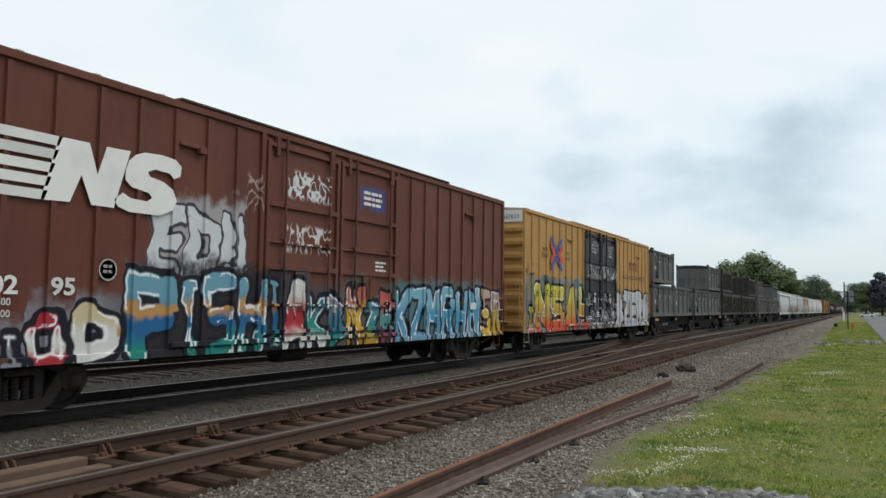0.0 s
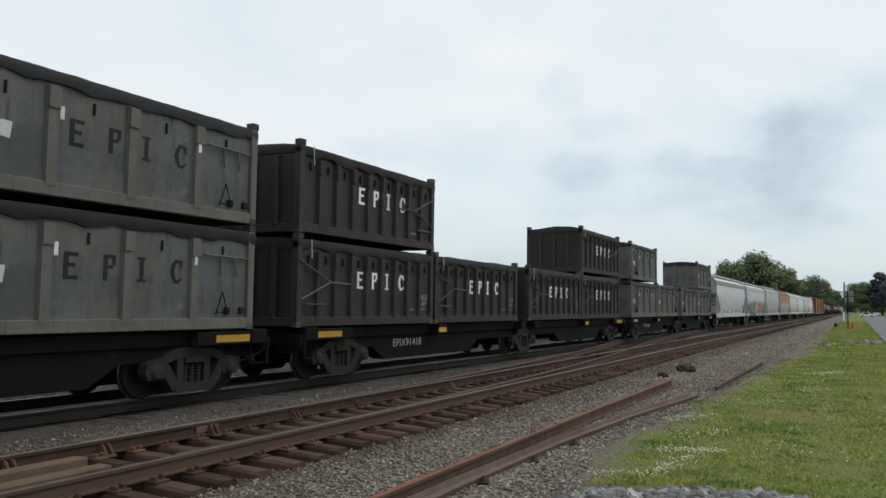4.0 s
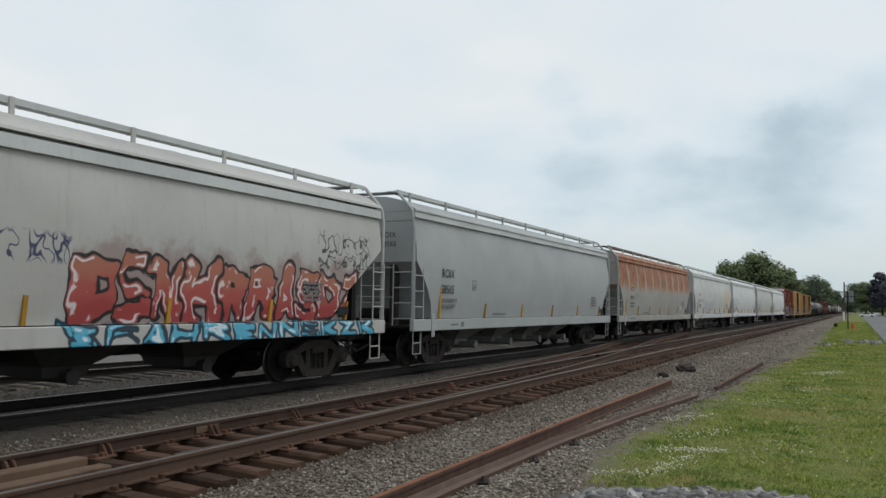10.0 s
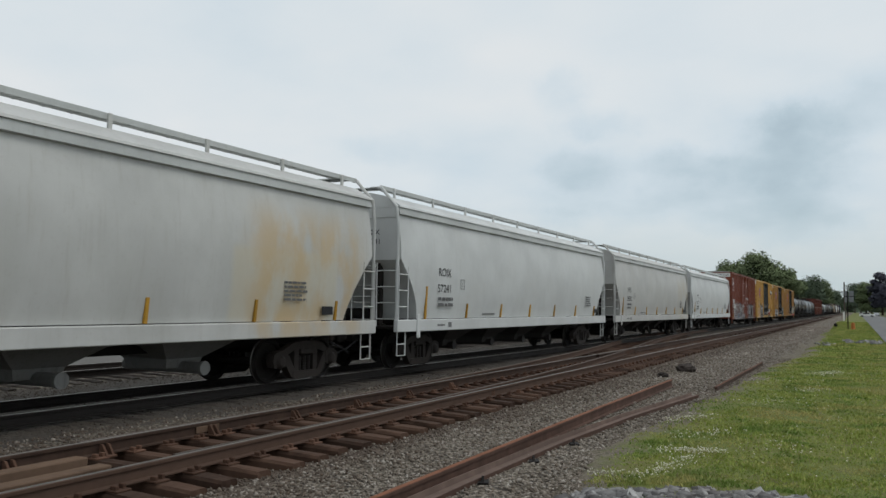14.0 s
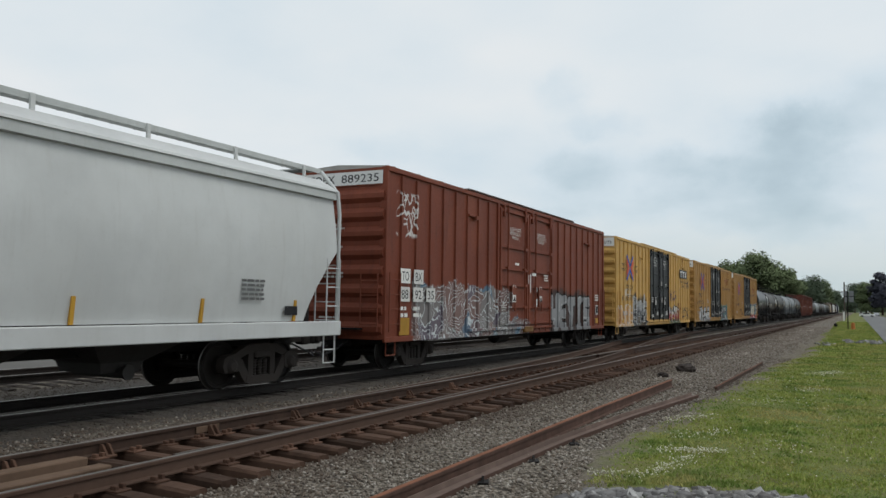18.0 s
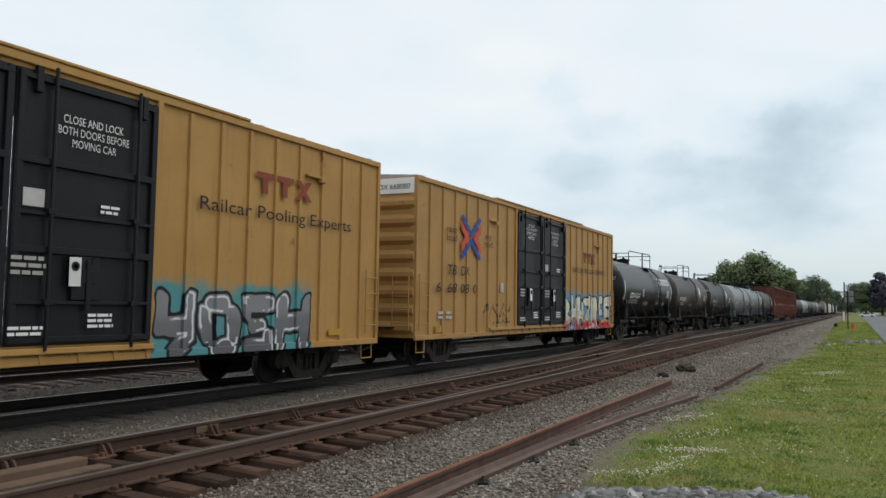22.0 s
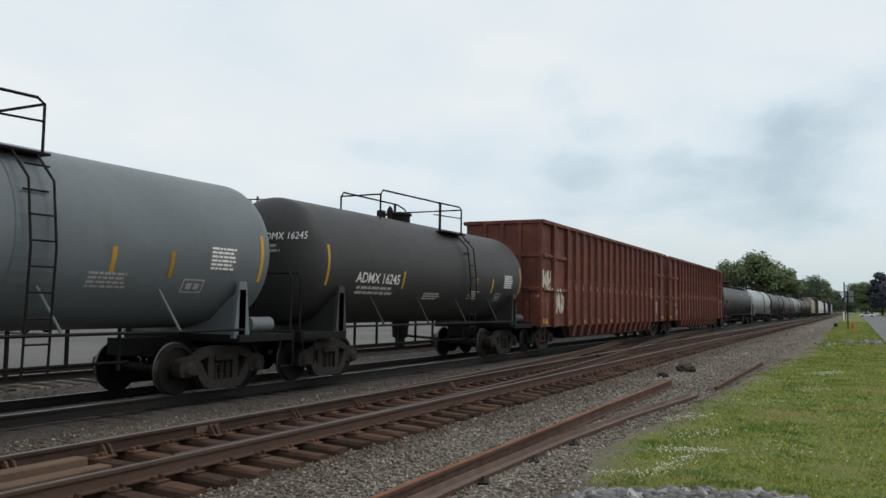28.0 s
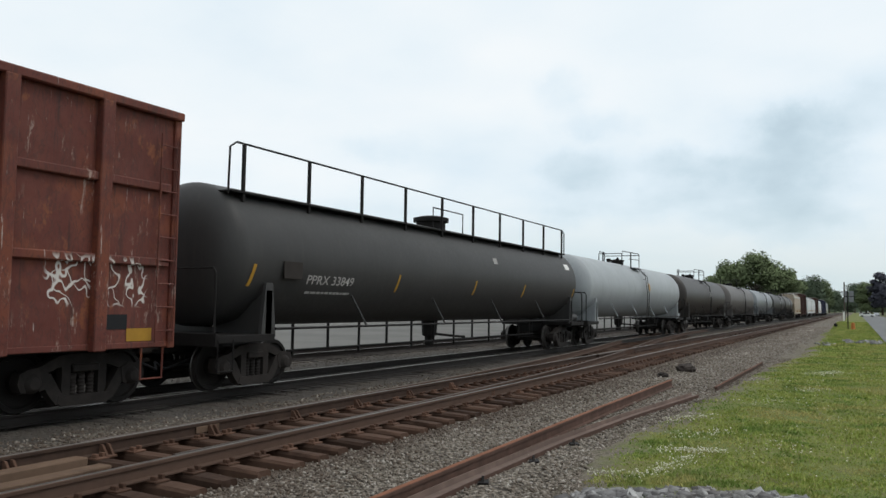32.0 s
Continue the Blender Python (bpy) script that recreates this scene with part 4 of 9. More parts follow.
M_BOULDER = plain("dark_rock", (0.055, 0.045, 0.04), 0.95, 0.0, 0.5, 9.0, 0.9)
boulder(-4.74, 25.8, 0.21, 1)
boulder(-4.95, 23.4, 0.11, 7)

# ---- the train ----
TRAIN, AXLES = [], ([], [])      # what rolls: (thing, x, y, z); wheelsets by their place in the truck


def rolls(ob, y, x=TRAIN_X, z=0.0):
    TRAIN.append((ob, x, y, z))
    return ob


def wheelset_mesh():
    s = Shape()
    for q in (-1, 1):
        prof = [(0.66, 0.09), (0.67, 0.17), (0.745, 0.19), (0.75, 0.36), (0.69, 0.385), (0.685, 0.44), (0.69, 0.480), (0.715, 0.482), (0.725, 0.460), (0.80, 0.452), (0.812, 0.44), (0.815, 0.38), (0.775, 0.36), (0.77, 0.19), (0.83, 0.17), (0.835, 0.09)]
        s.turn_x([(q * x, r) for x, r in prof], 32, (0, 0))
    s.turn_x([(-1.02, 0.075), (1.02, 0.075)], 12, (0, 0))
    me = s.mesh("wheelset", 35)
    me.materials.append(M_WHEEL)
    me.materials.append(M_TREAD)
    for pl in me.polygons:
        c = pl.center
        r = math.hypot(c.y, c.z)
        if 0.447 < r < 0.475 and abs(c.x) > 0.72:
            pl.material_index = 1
    return me


def side_frame_mesh():
    """A cast truck side: arched top, thick arms down to the spring seat, two small windows, journal boxes."""
    s = Shape()
    s.slab([(-1.02, 0.60), (-0.74, 0.70), (-0.46, 0.83), (-0.22, 0.86), (0.22, 0.86), (0.46, 0.83), (0.74, 0.70), (1.02, 0.60), (1.02, 0.50), (0.74, 0.55), (0.46, 0.66), (0.26, 0.69), (-0.26, 0.69), (-0.46, 0.66), (-0.74, 0.55), (-1.02, 0.50)], 0.94, 1.09)
    for q in (-1, 1):
        s.slab([(q * 0.78, 0.60), (q * 0.60, 0.58), (q * 0.42, 0.30), (q * 0.36, 0.22), (q * 0.40, 0.10), (q * 0.50, 0.12), (q * 0.62, 0.26), (q * 0.76, 0.48)], 0.93, 1.10)
        s.slab([(q * 0.40, 0.72), (q * 0.25, 0.72), (q * 0.25, 0.18), (q * 0.36, 0.18), (q * 0.40, 0.34)], 0.95, 1.08)
        s.slab([(q * 1.10, 0.60), (q * 1.13, 0.46), (q * 1.08, 0.34), (q * 1.00, 0.33), (q * 0.98, 0.52), (q * 0.80, 0.52), (q * 0.78, 0.33), (q * 0.70, 0.36), (q * 0.66, 0.60), (q * 0.80, 0.68), (q * 0.98, 0.66)], 0.92, 1.11)
        s.turn_x([(0.90, 0.145), (1.10, 0.145), (1.14, 0.12), (1.17, 0.085), (1.18, 0.03)], 18, (q * 0.889, 0.457))
    s.slab([(-0.46, 0.24), (0.46, 0.24), (0.48, 0.14), (0.40, 0.08), (-0.40, 0.08), (-0.48, 0.14)], 0.92, 1.11)
    s.box(0.98, 1.13, -0.24, 0.24, 0.58, 0.70, 0.02)
    return s.mesh("side_frame", 30)


def spring_mesh():
    s = Shape()
    for q in (-0.16, 0.0, 0.16):
        prof = []
        for k in range(6):
            z = 0.24 + k * 0.055
            prof += [(z, 0.055), (z + 0.02, 0.066), (z + 0.036, 0.055)]
        s.turn_z(prof, 10, (1.0, q))
    return s.mesh("spring_pack", 40)


W_MESH, F_MESH, S_MESH = wheelset_mesh(), side_frame_mesh(), spring_mesh()
F_MESH.materials.append(M_TRUCK)
S_MESH.materials.append(M_SPRING)
B_MESH = Shape().box(-1.02, 1.02, -0.17, 0.17, 0.56, 0.78, 0.03).box(-0.25, 0.25, -0.25, 0.25, 0.76, 0.86, 0.02).box(-0.9, 0.9, -0.55, -0.48, 0.30, 0.42, 0.01).box(-0.9, 0.9, 0.48, 0.55, 0.30, 0.42, 0.01).mesh("truck")
B_MESH.materials.append(M_TRUCK)
C_MESH = Shape().box(-0.11, 0.11, -0.72, 0.30, 0.76, 0.94, 0.02).box(-0.16, 0.10, -1.00, -0.70, 0.70, 1.0, 0.04).box(0.06, 0.17, -0.96, -0.80, 0.74, 0.96, 0.03).box(-0.03, 0.03, -0.70, -0.2, 0.55, 0.62, 0.01).mesh("coupler")
C_MESH.materials.append(M_TRUCK)


def add_truck(car, y):
    t = part("truck", B_MESH, None, car, "grimy cast-steel wheel truck")
    t.location = (0, y, 0)
    for i, q in enumerate((-0.889, 0.889)):
        w = part("wheelset", W_MESH, None, t, "dark steel wheels on an axle")
        w.location = (0, q, WHEEL_R)
        AXLES[i].append(w)
    for turn in (0, 180):
        f = part("side_frame", F_MESH, None, t)
        f.matrix_basis = pose(0, 0, 0, 0, 0, turn)
        f = part("spring_pack", S_MESH, None, t)
        f.matrix_basis = pose(0, 0, 0, 0, 0, turn)
    return t


def add_couplers(car, length, reach=0.0):
    a = part("coupler", C_MESH, None, car)
    a.location = (0, 0.05 - reach, 0)
    b = part("coupler", C_MESH, None, car)
    b.matrix_basis = pose(0, length - 0.05 + reach, 0, 0, 0, 180)
    for q, s in ((0.0, 1), (length, -1)):
        h = Shape().tube([(0.35, q + s * 0.1, 0.75), (0.38, q - s * 0.45, 0.55), (0.25, q - s * 0.85, 0.42), (0.1, q - s * 0.95, 0.55)], 0.022, 6)
        part("air_hose", h, M_BLACK, car)


def text_mesh(body, size, bold=0.0, shear=0.0, spacing=1.0):
    c = bpy.data.curves.new("lettering", "FONT")
    c.body, c.size, c.align_x, c.align_y = body, size / 0.70, "LEFT", "BOTTOM_BASELINE"
    c.offset, c.shear, c.space_character, c.resolution_u = bold, shear, spacing, 3
    ob = bpy.data.objects.new("lettering", c)
    me = bpy.data.meshes.new_from_object(ob)
    bpy.data.objects.remove(ob)
    bpy.data.curves.remove(c)
    me.name = "lettering"
    return me


SIDE_TURN = Matrix(((0, 0, 1, 0), (1, 0, 0, 0), (0, 1, 0, 0), (0, 0, 0, 1)))
FRONT_TURN = Matrix(((1, 0, 0, 0), (0, 0, -1, 0), (0, 1, 0, 0), (0, 0, 0, 1)))


def letter(car, body, y, z, x, size, mat, width=None, front=False, bold=0.0, shear=0.0, spacing=1.0):
    """Lettering on a car side (from y on) or, with front, on its leading end (from x on, at depth y)."""
    me = text_mesh(body, size, bold, shear, spacing)
    if width is not None:
        co = np.array([v.co[0] for v in me.vertices])
        k = width / max(1e-6, co.max() - co.min())
        for v in me.vertices:
            v.co.x = (v.co.x - co.min()) * k
    ob = part("lettering", me, mat, car)
    ob.matrix_basis = Matrix.Translation((x, y, z)) @ (FRONT_TURN if front else SIDE_TURN)
    return ob


def bars(car, y, z, x, width, rows, height, mat, seed=0, name="small_print", gap=0.45, front=False):
    """Writing too small to read: broken bars."""
    g = random.Random(seed)
    s = Shape()
    for r in range(rows):
        zz, u = z - r * height, 0.0
        end = width * g.uniform(0.75, 1.0)
        while u < end:
            w = min(end - u, height * g.uniform(0.8, 2.6))
            if front:
                s.box(x + u, x + u + w, y - 0.003, y, zz, zz + height * (1 - gap))
            else:
                s.box(x, x + 0.003, y + u, y + u + w, zz, zz + height * (1 - gap))
            u += w + height * 0.3
    return part(name, s, mat, car)


def plate(car, y0, y1, z0, z1, x, mat, name="panel_mark", label=""):
    return part(name, Shape().box(x, x + 0.004, y0, y1, z0, z1), mat, car, label)


def ladder(car, mat, x, ya, yb, z0, z1, n, r=0.017, name="ladder"):
    s = Shape().tube([(x, ya, z0), (x, ya, z1)], r).tube([(x, yb, z0), (x, yb, z1)], r)
    for i in range(n):
        z = z0 + (z1 - z0) * (i + 0.5) / n
        s.tube([(x, ya, z), (x, yb, z)], r * 0.85, 5)
    return part(name, s, mat, car)


def cross_ladder(car, mat, y, xa, xb, z0, z1, n, r=0.017, name="end_ladder"):
    s = Shape().tube([(xa, y, z0), (xa, y, z1)], r).tube([(xb, y, z0), (xb, y, z1)], r)
    for i in range(n):
        z = z0 + (z1 - z0) * (i + 0.5) / n
        s.tube([(xa, y, z), (xb, y, z)], r * 0.85, 5)
    return part(name, s, mat, car)


def boxcar(y0, length, body, door, label, group, ribs=10, sign=None, ledge=None, raised=None):
    """A sixty-foot plug-door boxcar; its leading end is at y0."""
    car = thing("boxcar", label, "boxcar", group)
    L, W, Z0, Z1 = length, 1.44, 0.80, 5.06
    d0, d1 = L / 2 - 2.52, L / 2 + 2.52
    for q in (1, -1):
        x0, x1 = sorted((q * (W - 0.05), q * W))
        part("side_panel", Shape().box(x0, x1, 0.06, d0, Z0 + 0.02, Z1 - 0.05, 0.004).box(x0, x1, d1, L - 0.06, Z0 + 0.02, Z1 - 0.05, 0.004).box(x0, x1, d0, d1, 4.86, Z1 - 0.05).box(x0, x1, d0, d1, Z0 + 0.02, 1.02), body, car)
    for a, b in ((0.0, d0), (d1, L)):
        for i in range(1, ribs):
            y = a + (b - a) * i / ribs
            part("side_post", Shape().rings([[(W - 0.005, y - 0.055, z), (W + 0.050, y - 0.042, z), (W + 0.050, y + 0.042, z), (W - 0.005, y + 0.055, z)] for z in (Z0 + 0.06, Z1 - 0.16)]), body, car)
    for y in (0.045, L - 0.045):
        part("corner_post", Shape().box(W - 0.14, W + 0.05, y - 0.055, y + 0.055, Z0, Z1 - 0.02, 0.012), body, car)
    for y in (d0 - 0.05, d1 + 0.05):
        part("door_post", Shape().box(W - 0.03, W + 0.06, y - 0.06, y + 0.06, Z0 + 0.03, Z1 - 0.10, 0.01), body, car)
    for q in (1, -1):
        x0, x1 = sorted((q * (W - 0.02), q * (W + 0.055)))
        part("top_chord", Shape().box(x0, x1, 0.0, L, Z1 - 0.13, Z1 + 0.0, 0.012), body, car)
        part("side_sill", Shape().box(x0, x1, 0.0, L, Z0 - 0.06, Z0 + 0.07, 0.01), body, car)
    if raised is not None:
        part("roof_ledge", Shape().box(W - 0.25, W + 0.075, raised[0], raised[1], Z1 + 0.002, Z1 + 0.055, 0.012), ledge or M_DARK, car)
    roof = Shape()
    n = 15
    roof.prism([(-W, Z1 - 0.06), (W, Z1 - 0.06), (W, Z1 + 0.005), (0, Z1 + 0.10), (-W, Z1 + 0.005)], 0.03, L - 0.03)
    for i in range(n):
        y = 0.4 + (L - 0.8) * i / (n - 1)
        roof.prism([(-W, Z1 + 0.0), (W, Z1 + 0.0), (W, Z1 + 0.03), (0, Z1 + 0.13), (-W, Z1 + 0.03)], y - 0.06, y + 0.06)
    part("roof", roof, M_ROOF, car)
    for y, s in ((0.0, 1), (L, -1)):
        e = Shape()
        k = 8
        top = Z1 - 0.52
        step = (top - Z0) / k
        prof = []
        for i in range(k):
            z = Z0 + i * step
            prof += [(y + s * 0.02, z), (y + s * 0.02, z + step * 0.18), (y - s * 0.075, z + step * 0.42), (y - s * 0.075, z + step * 0.66), (y + s * 0.02, z + step * 0.92)]
        prof += [(y + s * 0.02, top), (y + s * 0.02, Z1 - 0.03), (y + s * 0.10, Z1 - 0.03), (y + s * 0.10, Z0)]
        e.slab(prof, -W + 0.02, W - 0.02)
        part("end_wall", e, body, car, "horizontally ribbed end wall")
    if sign is not None:
        part("end_sign", Shape().box(-W + 0.05, W - 0.05, -0.012, 0.018, Z1 - 0.47, Z1 - 0.06), sign, car, "white band across the top of the end")
    part("under_frame", Shape().box(-0.28, 0.28, 0.1, L - 0.1, 0.62, 0.86).box(-1.35, 1.35, 0.4, 0.7, 0.68, 0.84).box(-1.35, 1.35, L - 0.7, L - 0.4, 0.68, 0.84)
         .box(-1.3, 1.3, 2.0, 2.3, 0.70, 0.84).box(-1.3, 1.3, L - 2.3, L - 2.0, 0.70, 0.84), M_DARK, car)
    part("brake_reservoir", Shape().turn_y([(L / 2 - 1.3, 0.05), (L / 2 - 1.2, 0.2), (L / 2 - 0.3, 0.2), (L / 2 - 0.2, 0.05)], 16, (0.75, 0.62)), M_DARK, car, smooth=40)
    part("brake_rod", Shape().tube([(0.9, 2.4, 0.62), (0.9, L - 2.4, 0.62)], 0.02).tube([(1.2, 4.2, 0.70), (1.2, L - 4.2, 0.70)], 0.025), M_DARK, car)
    for i, (a, b) in enumerate(((d0 + 0.02, L / 2 - 0.03), (L / 2 + 0.03, d1 - 0.02))):
        dr = part("door", Shape().box(W - 0.02, W + 0.035, a, b, 1.02, 4.86, 0.01), door, car, "sliding plug door")
        fr = Shape()
        for z, w in ((1.10, 0.04), (1.62, 0.025), (2.36, 0.05), (2.86, 0.025), (3.60, 0.05), (4.76, 0.04)):
            fr.box(W + 0.03, W + 0.10, a + 0.03, b - 0.03, z - w, z + w, 0.006)
        for y in (a + 0.06, b - 0.06):
            fr.box(W + 0.03, W + 0.095, y - 0.05, y + 0.05, 1.05, 4.83, 0.008)
        part("door_frame", fr, door, dr)
        for y in (a + 0.55, b - 0.42):
            part("lock_rod", Shape().tube([(W + 0.125, y, 0.95), (W + 0.125, y, 4.95)], 0.028, 8).box(W + 0.05, W + 0.155, y - 0.06, y + 0.06, 2.86, 2.94, 0.005).box(W + 0.05, W + 0.155, y - 0.06, y + 0.06, 1.58, 1.66, 0.005), door, dr)
        h = Shape().tube([(W + 0.10, (a + b) / 2, 2.05), (W + 0.12, (a + b) / 2 + 0.08, 2.3)], 0.02)
        h.box(W + 0.03, W + 0.11, (a + b) / 2 - 0.12, (a + b) / 2 + 0.12, 1.9, 2.1, 0.01)
        part("door_handle", h, door, dr)
        for y in (a + 0.3, b - 0.3):
            part("door_hanger", Shape().box(W + 0.03, W + 0.12, y - 0.05, y + 0.05, 4.55, 4.92, 0.008), door, dr)
        part("latch_box", Shape().box(W + 0.03, W + 0.10, (a + b) / 2 - 0.28, (a + b) / 2 + 0.20, 1.66, 2.30, 0.01).box(W + 0.09, W + 0.13, (a + b) / 2 - 0.05, (a + b) / 2 + 0.03, 1.5, 2.25, 0.01), door, dr)
    part("door_track", Shape().box(W + 0.01, W + 0.12, d0 - 2.3, d1 + 0.1, 0.90, 0.985, 0.008), body, car)
    for i in range(12):
        y = d0 - 2.0 + (d1 - d0 + 1.9) * i / 11
        part("track_bracket", Shape().slab([(y, 0.90), (y + 0.10, 0.90), (y + 0.07, 0.76), (y + 0.03, 0.76)], W, W + 0.07), body, car)
    for y in (4.6, L - 2.9):
        part("bracket", Shape().box(W + 0.0, W + 0.09, y, y + 0.5, 4.30, 4.36, 0.008).box(W + 0.02, W + 0.13, y + 0.42, y + 0.58, 4.22, 4.34, 0.01), body, car)
    ladder(car, body, W + 0.10, 0.10, 0.62, 1.0, 2.45, 4)
    ladder(car, body, W + 0.10, L - 0.62, L - 0.10, 1.0, 2.45, 4)
    for y in (0.16, L - 0.60):
        part("step", Shape().tube([(W - 0.02, y, 0.82), (W - 0.02, y, 0.42), (W - 0.02, y + 0.44, 0.42), (W - 0.02, y + 0.44, 0.82)], 0.02), body, car)
    cross_ladder(car, body, -0.13, 0.85, 1.34, 1.0, 2.4, 4)
    part("end_platform", Shape().box(-0.9, 0.9, -0.30, 0.02, 1.04, 1.08, 0.005), M_DARK, car)
    part("brake_wheel", Shape().turn_y([(-0.20, 0.27), (-0.17, 0.30), (-0.14, 0.27)], 20, (-0.6, 2.5)), M_DARK, car)
    for y in (2.15, L - 2.15):
        add_truck(car, y)
    add_couplers(car, L)
    return rolls(car, y0)


def hopper(y0, length, body, chord, label, round_cut, group, dark=None, stripes=7, bays=4, post=None, board=None):
    """A covered hopper with sloped ends; its leading end is at y0."""
    car = thing("covered_hopper", label, "covered hopper", group)
    L = length
    post = post or body
    zt = 3.93 if round_cut else 3.70
    zw = 4.60 if round_cut else 4.47
    prof = [(1.30, 1.45), (1.7, 1.515), (2.2, 1.553), (2.7, 1.562), (3.2, 1.53), (3.70, 1.455), (3.93, 1.415)]

    def low(d):
        if round_cut:
            return float(np.interp(d, [0.0, 0.35, 0.68, 0.88, 0.98, 1.0], [2.78, 2.42, 2.0, 1.66, 1.40, 1.30]))
        return float(np.interp(d, [0.0, 1.35, 1.40], [2.95, 1.95, 1.30]))

    def section(y, zb):
        zs = [zb + (zt - zb) * i / 10 for i in range(11)]
        xs = [float(np.interp(z, [p[0] for p in prof], [p[1] for p in prof])) for z in zs]
        return [(x, y, z) for x, z in zip(xs, zs)] + [(-x, y, z) for x, z in zip(xs[::-1], zs[::-1])]

    ds = [0.0, 0.2, 0.35, 0.5, 0.68, 0.8, 0.88, 0.94, 1.0, 1.2, 1.35, 1.4, 2.4, 4.2]
    a, b = 0.18, L - 0.18
    rings = [section(a + d, low(d)) for d in ds] + [section(L / 2, 1.30)] + [section(b - d, low(d)) for d in ds[::-1]]
    part("body", Shape().rings(rings), body, car, "curved steel hopper body", 30)
    for q in (1, -1):
        part("top_chord", Shape().prism([(q * 1.40, zt - 0.02), (q * (1.50 if round_cut else 1.53), zt), (q * (1.475 if round_cut else 1.50), zt + 0.19), (q * 1.36, zt + (0.19 if round_cut else 0.25))], a - 0.02, b + 0.02), chord, car)
        part("side_sill", Shape().box(*sorted((q * 1.46, q * 1.585)), 0.0, L, 0.98, 1.285, 0.015), body, car)
    zr = zt + (0.17 if round_cut else 0.25)
    part("roof", Shape().prism([(-1.51, zr), (1.51, zr), (1.49, zr + 0.05), (1.05, zw - 0.20), (0.62, zw - 0.10), (0, zw - 0.07), (-0.62, zw - 0.10), (-1.05, zw - 0.20), (-1.49, zr + 0.05)], a - 0.03, b + 0.03), body, car, "", 25)
    for y in (a - 0.02, b - 0.03):
        part("end_sheet", Shape().box(-1.40, 1.40, y, y + 0.05, zt - 0.08, zr + 0.02, 0.005), body, car)
    wk = Shape()
    for x0, x1 in ((0.62, 0.98), (-0.98, -0.62)):
        for i in range(9):
            x = x0 + (x1 - x0) * (i + 0.5) / 9
            wk.box(x - 0.008, x + 0.008, 0.1, L - 0.1, zw, zw + 0.04)
    for i in range(int(L / 0.5)):
        y = 0.2 + i * 0.5
        wk.box(0.62, 0.98, y, y + 0.03, zw - 0.005, zw + 0.032).box(-0.98, -0.62, y, y + 0.03, zw - 0.005, zw + 0.032)
    wk.box(0.975, 0.99, 0.05, L - 0.05, zw - 0.04, zw + 0.06)
    for y in (0.1, L - 0.55):
        wk.box(-0.98, 0.98, y, y + 0.42, zw, zw + 0.025)
    part("running_board", wk, board or chord, car, "open grating walkway along the roof")
    st = Shape().box(0.985, 1.03, -0.04, 0.04, zw - 0.30, zw + 0.06, 0.006).mesh("walkway_stay")
    st.materials.append(post)
    for i in range(9):
        o = part("walkway_stay", st, None, car)
        o.location = (0, 0.7 + (L - 1.4) * i / 8, 0)
    for i in range(5):
        y = 1.8 + (L - 3.6) * i / 4
        part("roof_hatch", Shape().turn_z([(zw - 0.10, 0.36), (zw - 0.04, 0.36), (zw, 0.30), (zw + 0.02, 0.0)], 18, (0, y)), body, car, smooth=30)
    part("end_platform", Shape().box(-1.45, 1.45, 0.0, 1.5, 1.06, 1.12), M_TRUCK, car)
    part("end_platform", Shape().box(-1.45, 1.45, L - 1.5, L, 1.06, 1.12), M_TRUCK, car)
    part("center_sill", Shape().box(-0.26, 0.26, 0.0, L, 0.72, 1.08), M_DARK, car)
    for y in (0.25, L - 0.42):
        for x in (-0.9, 0.7):
            part("slope_brace", Shape().box(x, x + 0.2, y, y + 0.17, 1.1, 2.9), M_TRUCK, car)
    c0, c1 = 3.5, L - 3.5
    for i in range(bays):
        y = c0 + (c1 - c0) * (i + 0.5) / bays
        h = (c1 - c0) / bays / 2 - 0.08
        bay = Shape().rings([[(-1.35, y - h, 1.25), (1.35, y - h, 1.25), (1.35, y + h, 1.25), (-1.35, y + h, 1.25)], [(-0.55, y - 0.45, 0.62), (0.55, y - 0.45, 0.62), (0.55, y + 0.45, 0.62), (-0.55, y + 0.45, 0.62)],
                             [(-0.5, y - 0.4, 0.45), (0.5, y - 0.4, 0.45), (0.5, y + 0.4, 0.45), (-0.5, y + 0.4, 0.45)]])
        bo = part("outlet_bay", bay, dark or M_BAY_DARK, car, "tapered discharge bay")
        k = 0.95 if dark else 0.60
        part("outlet_tube", Shape().turn_x([(-k, 0.11), (k, 0.11), (k + 0.05, 0.13), (k + 0.11, 0.13)], 14, (y, 0.46)), dark or M_BAY_DARK, bo, smooth=40)
    for s, y in ((1, 0.0), (-1, L)):
        yo = y + s * 0.06
        part("corner_post", Shape().tube([(1.50, yo, 0.98), (1.52, yo, 3.6), (1.46, yo, zr), (1.0, yo, zw), (0.9, yo, zw)], 0.042, 8), post, car)
        part("corner_post", Shape().tube([(-1.50, yo, 0.98), (-1.52, yo, 3.6), (-1.46, yo, zr), (-1.0, yo, zw), (-0.9, yo, zw)], 0.042, 8), post, car)
        ya, yb = sorted((yo, yo + s * 0.47))
        ladder(car, post, 1.56, ya, yb, 1.0, 2.62, 4)
        cross_ladder(car, post, yo, 0.92, 1.48, 1.1, 2.70, 4)
        part("hand_rail", Shape().tube([(0.92, yo, 2.62), (-1.48, yo, 2.62)], 0.018).tube([(0.92, yo, 1.85), (-1.48, yo, 1.85)], 0.014), post, car)
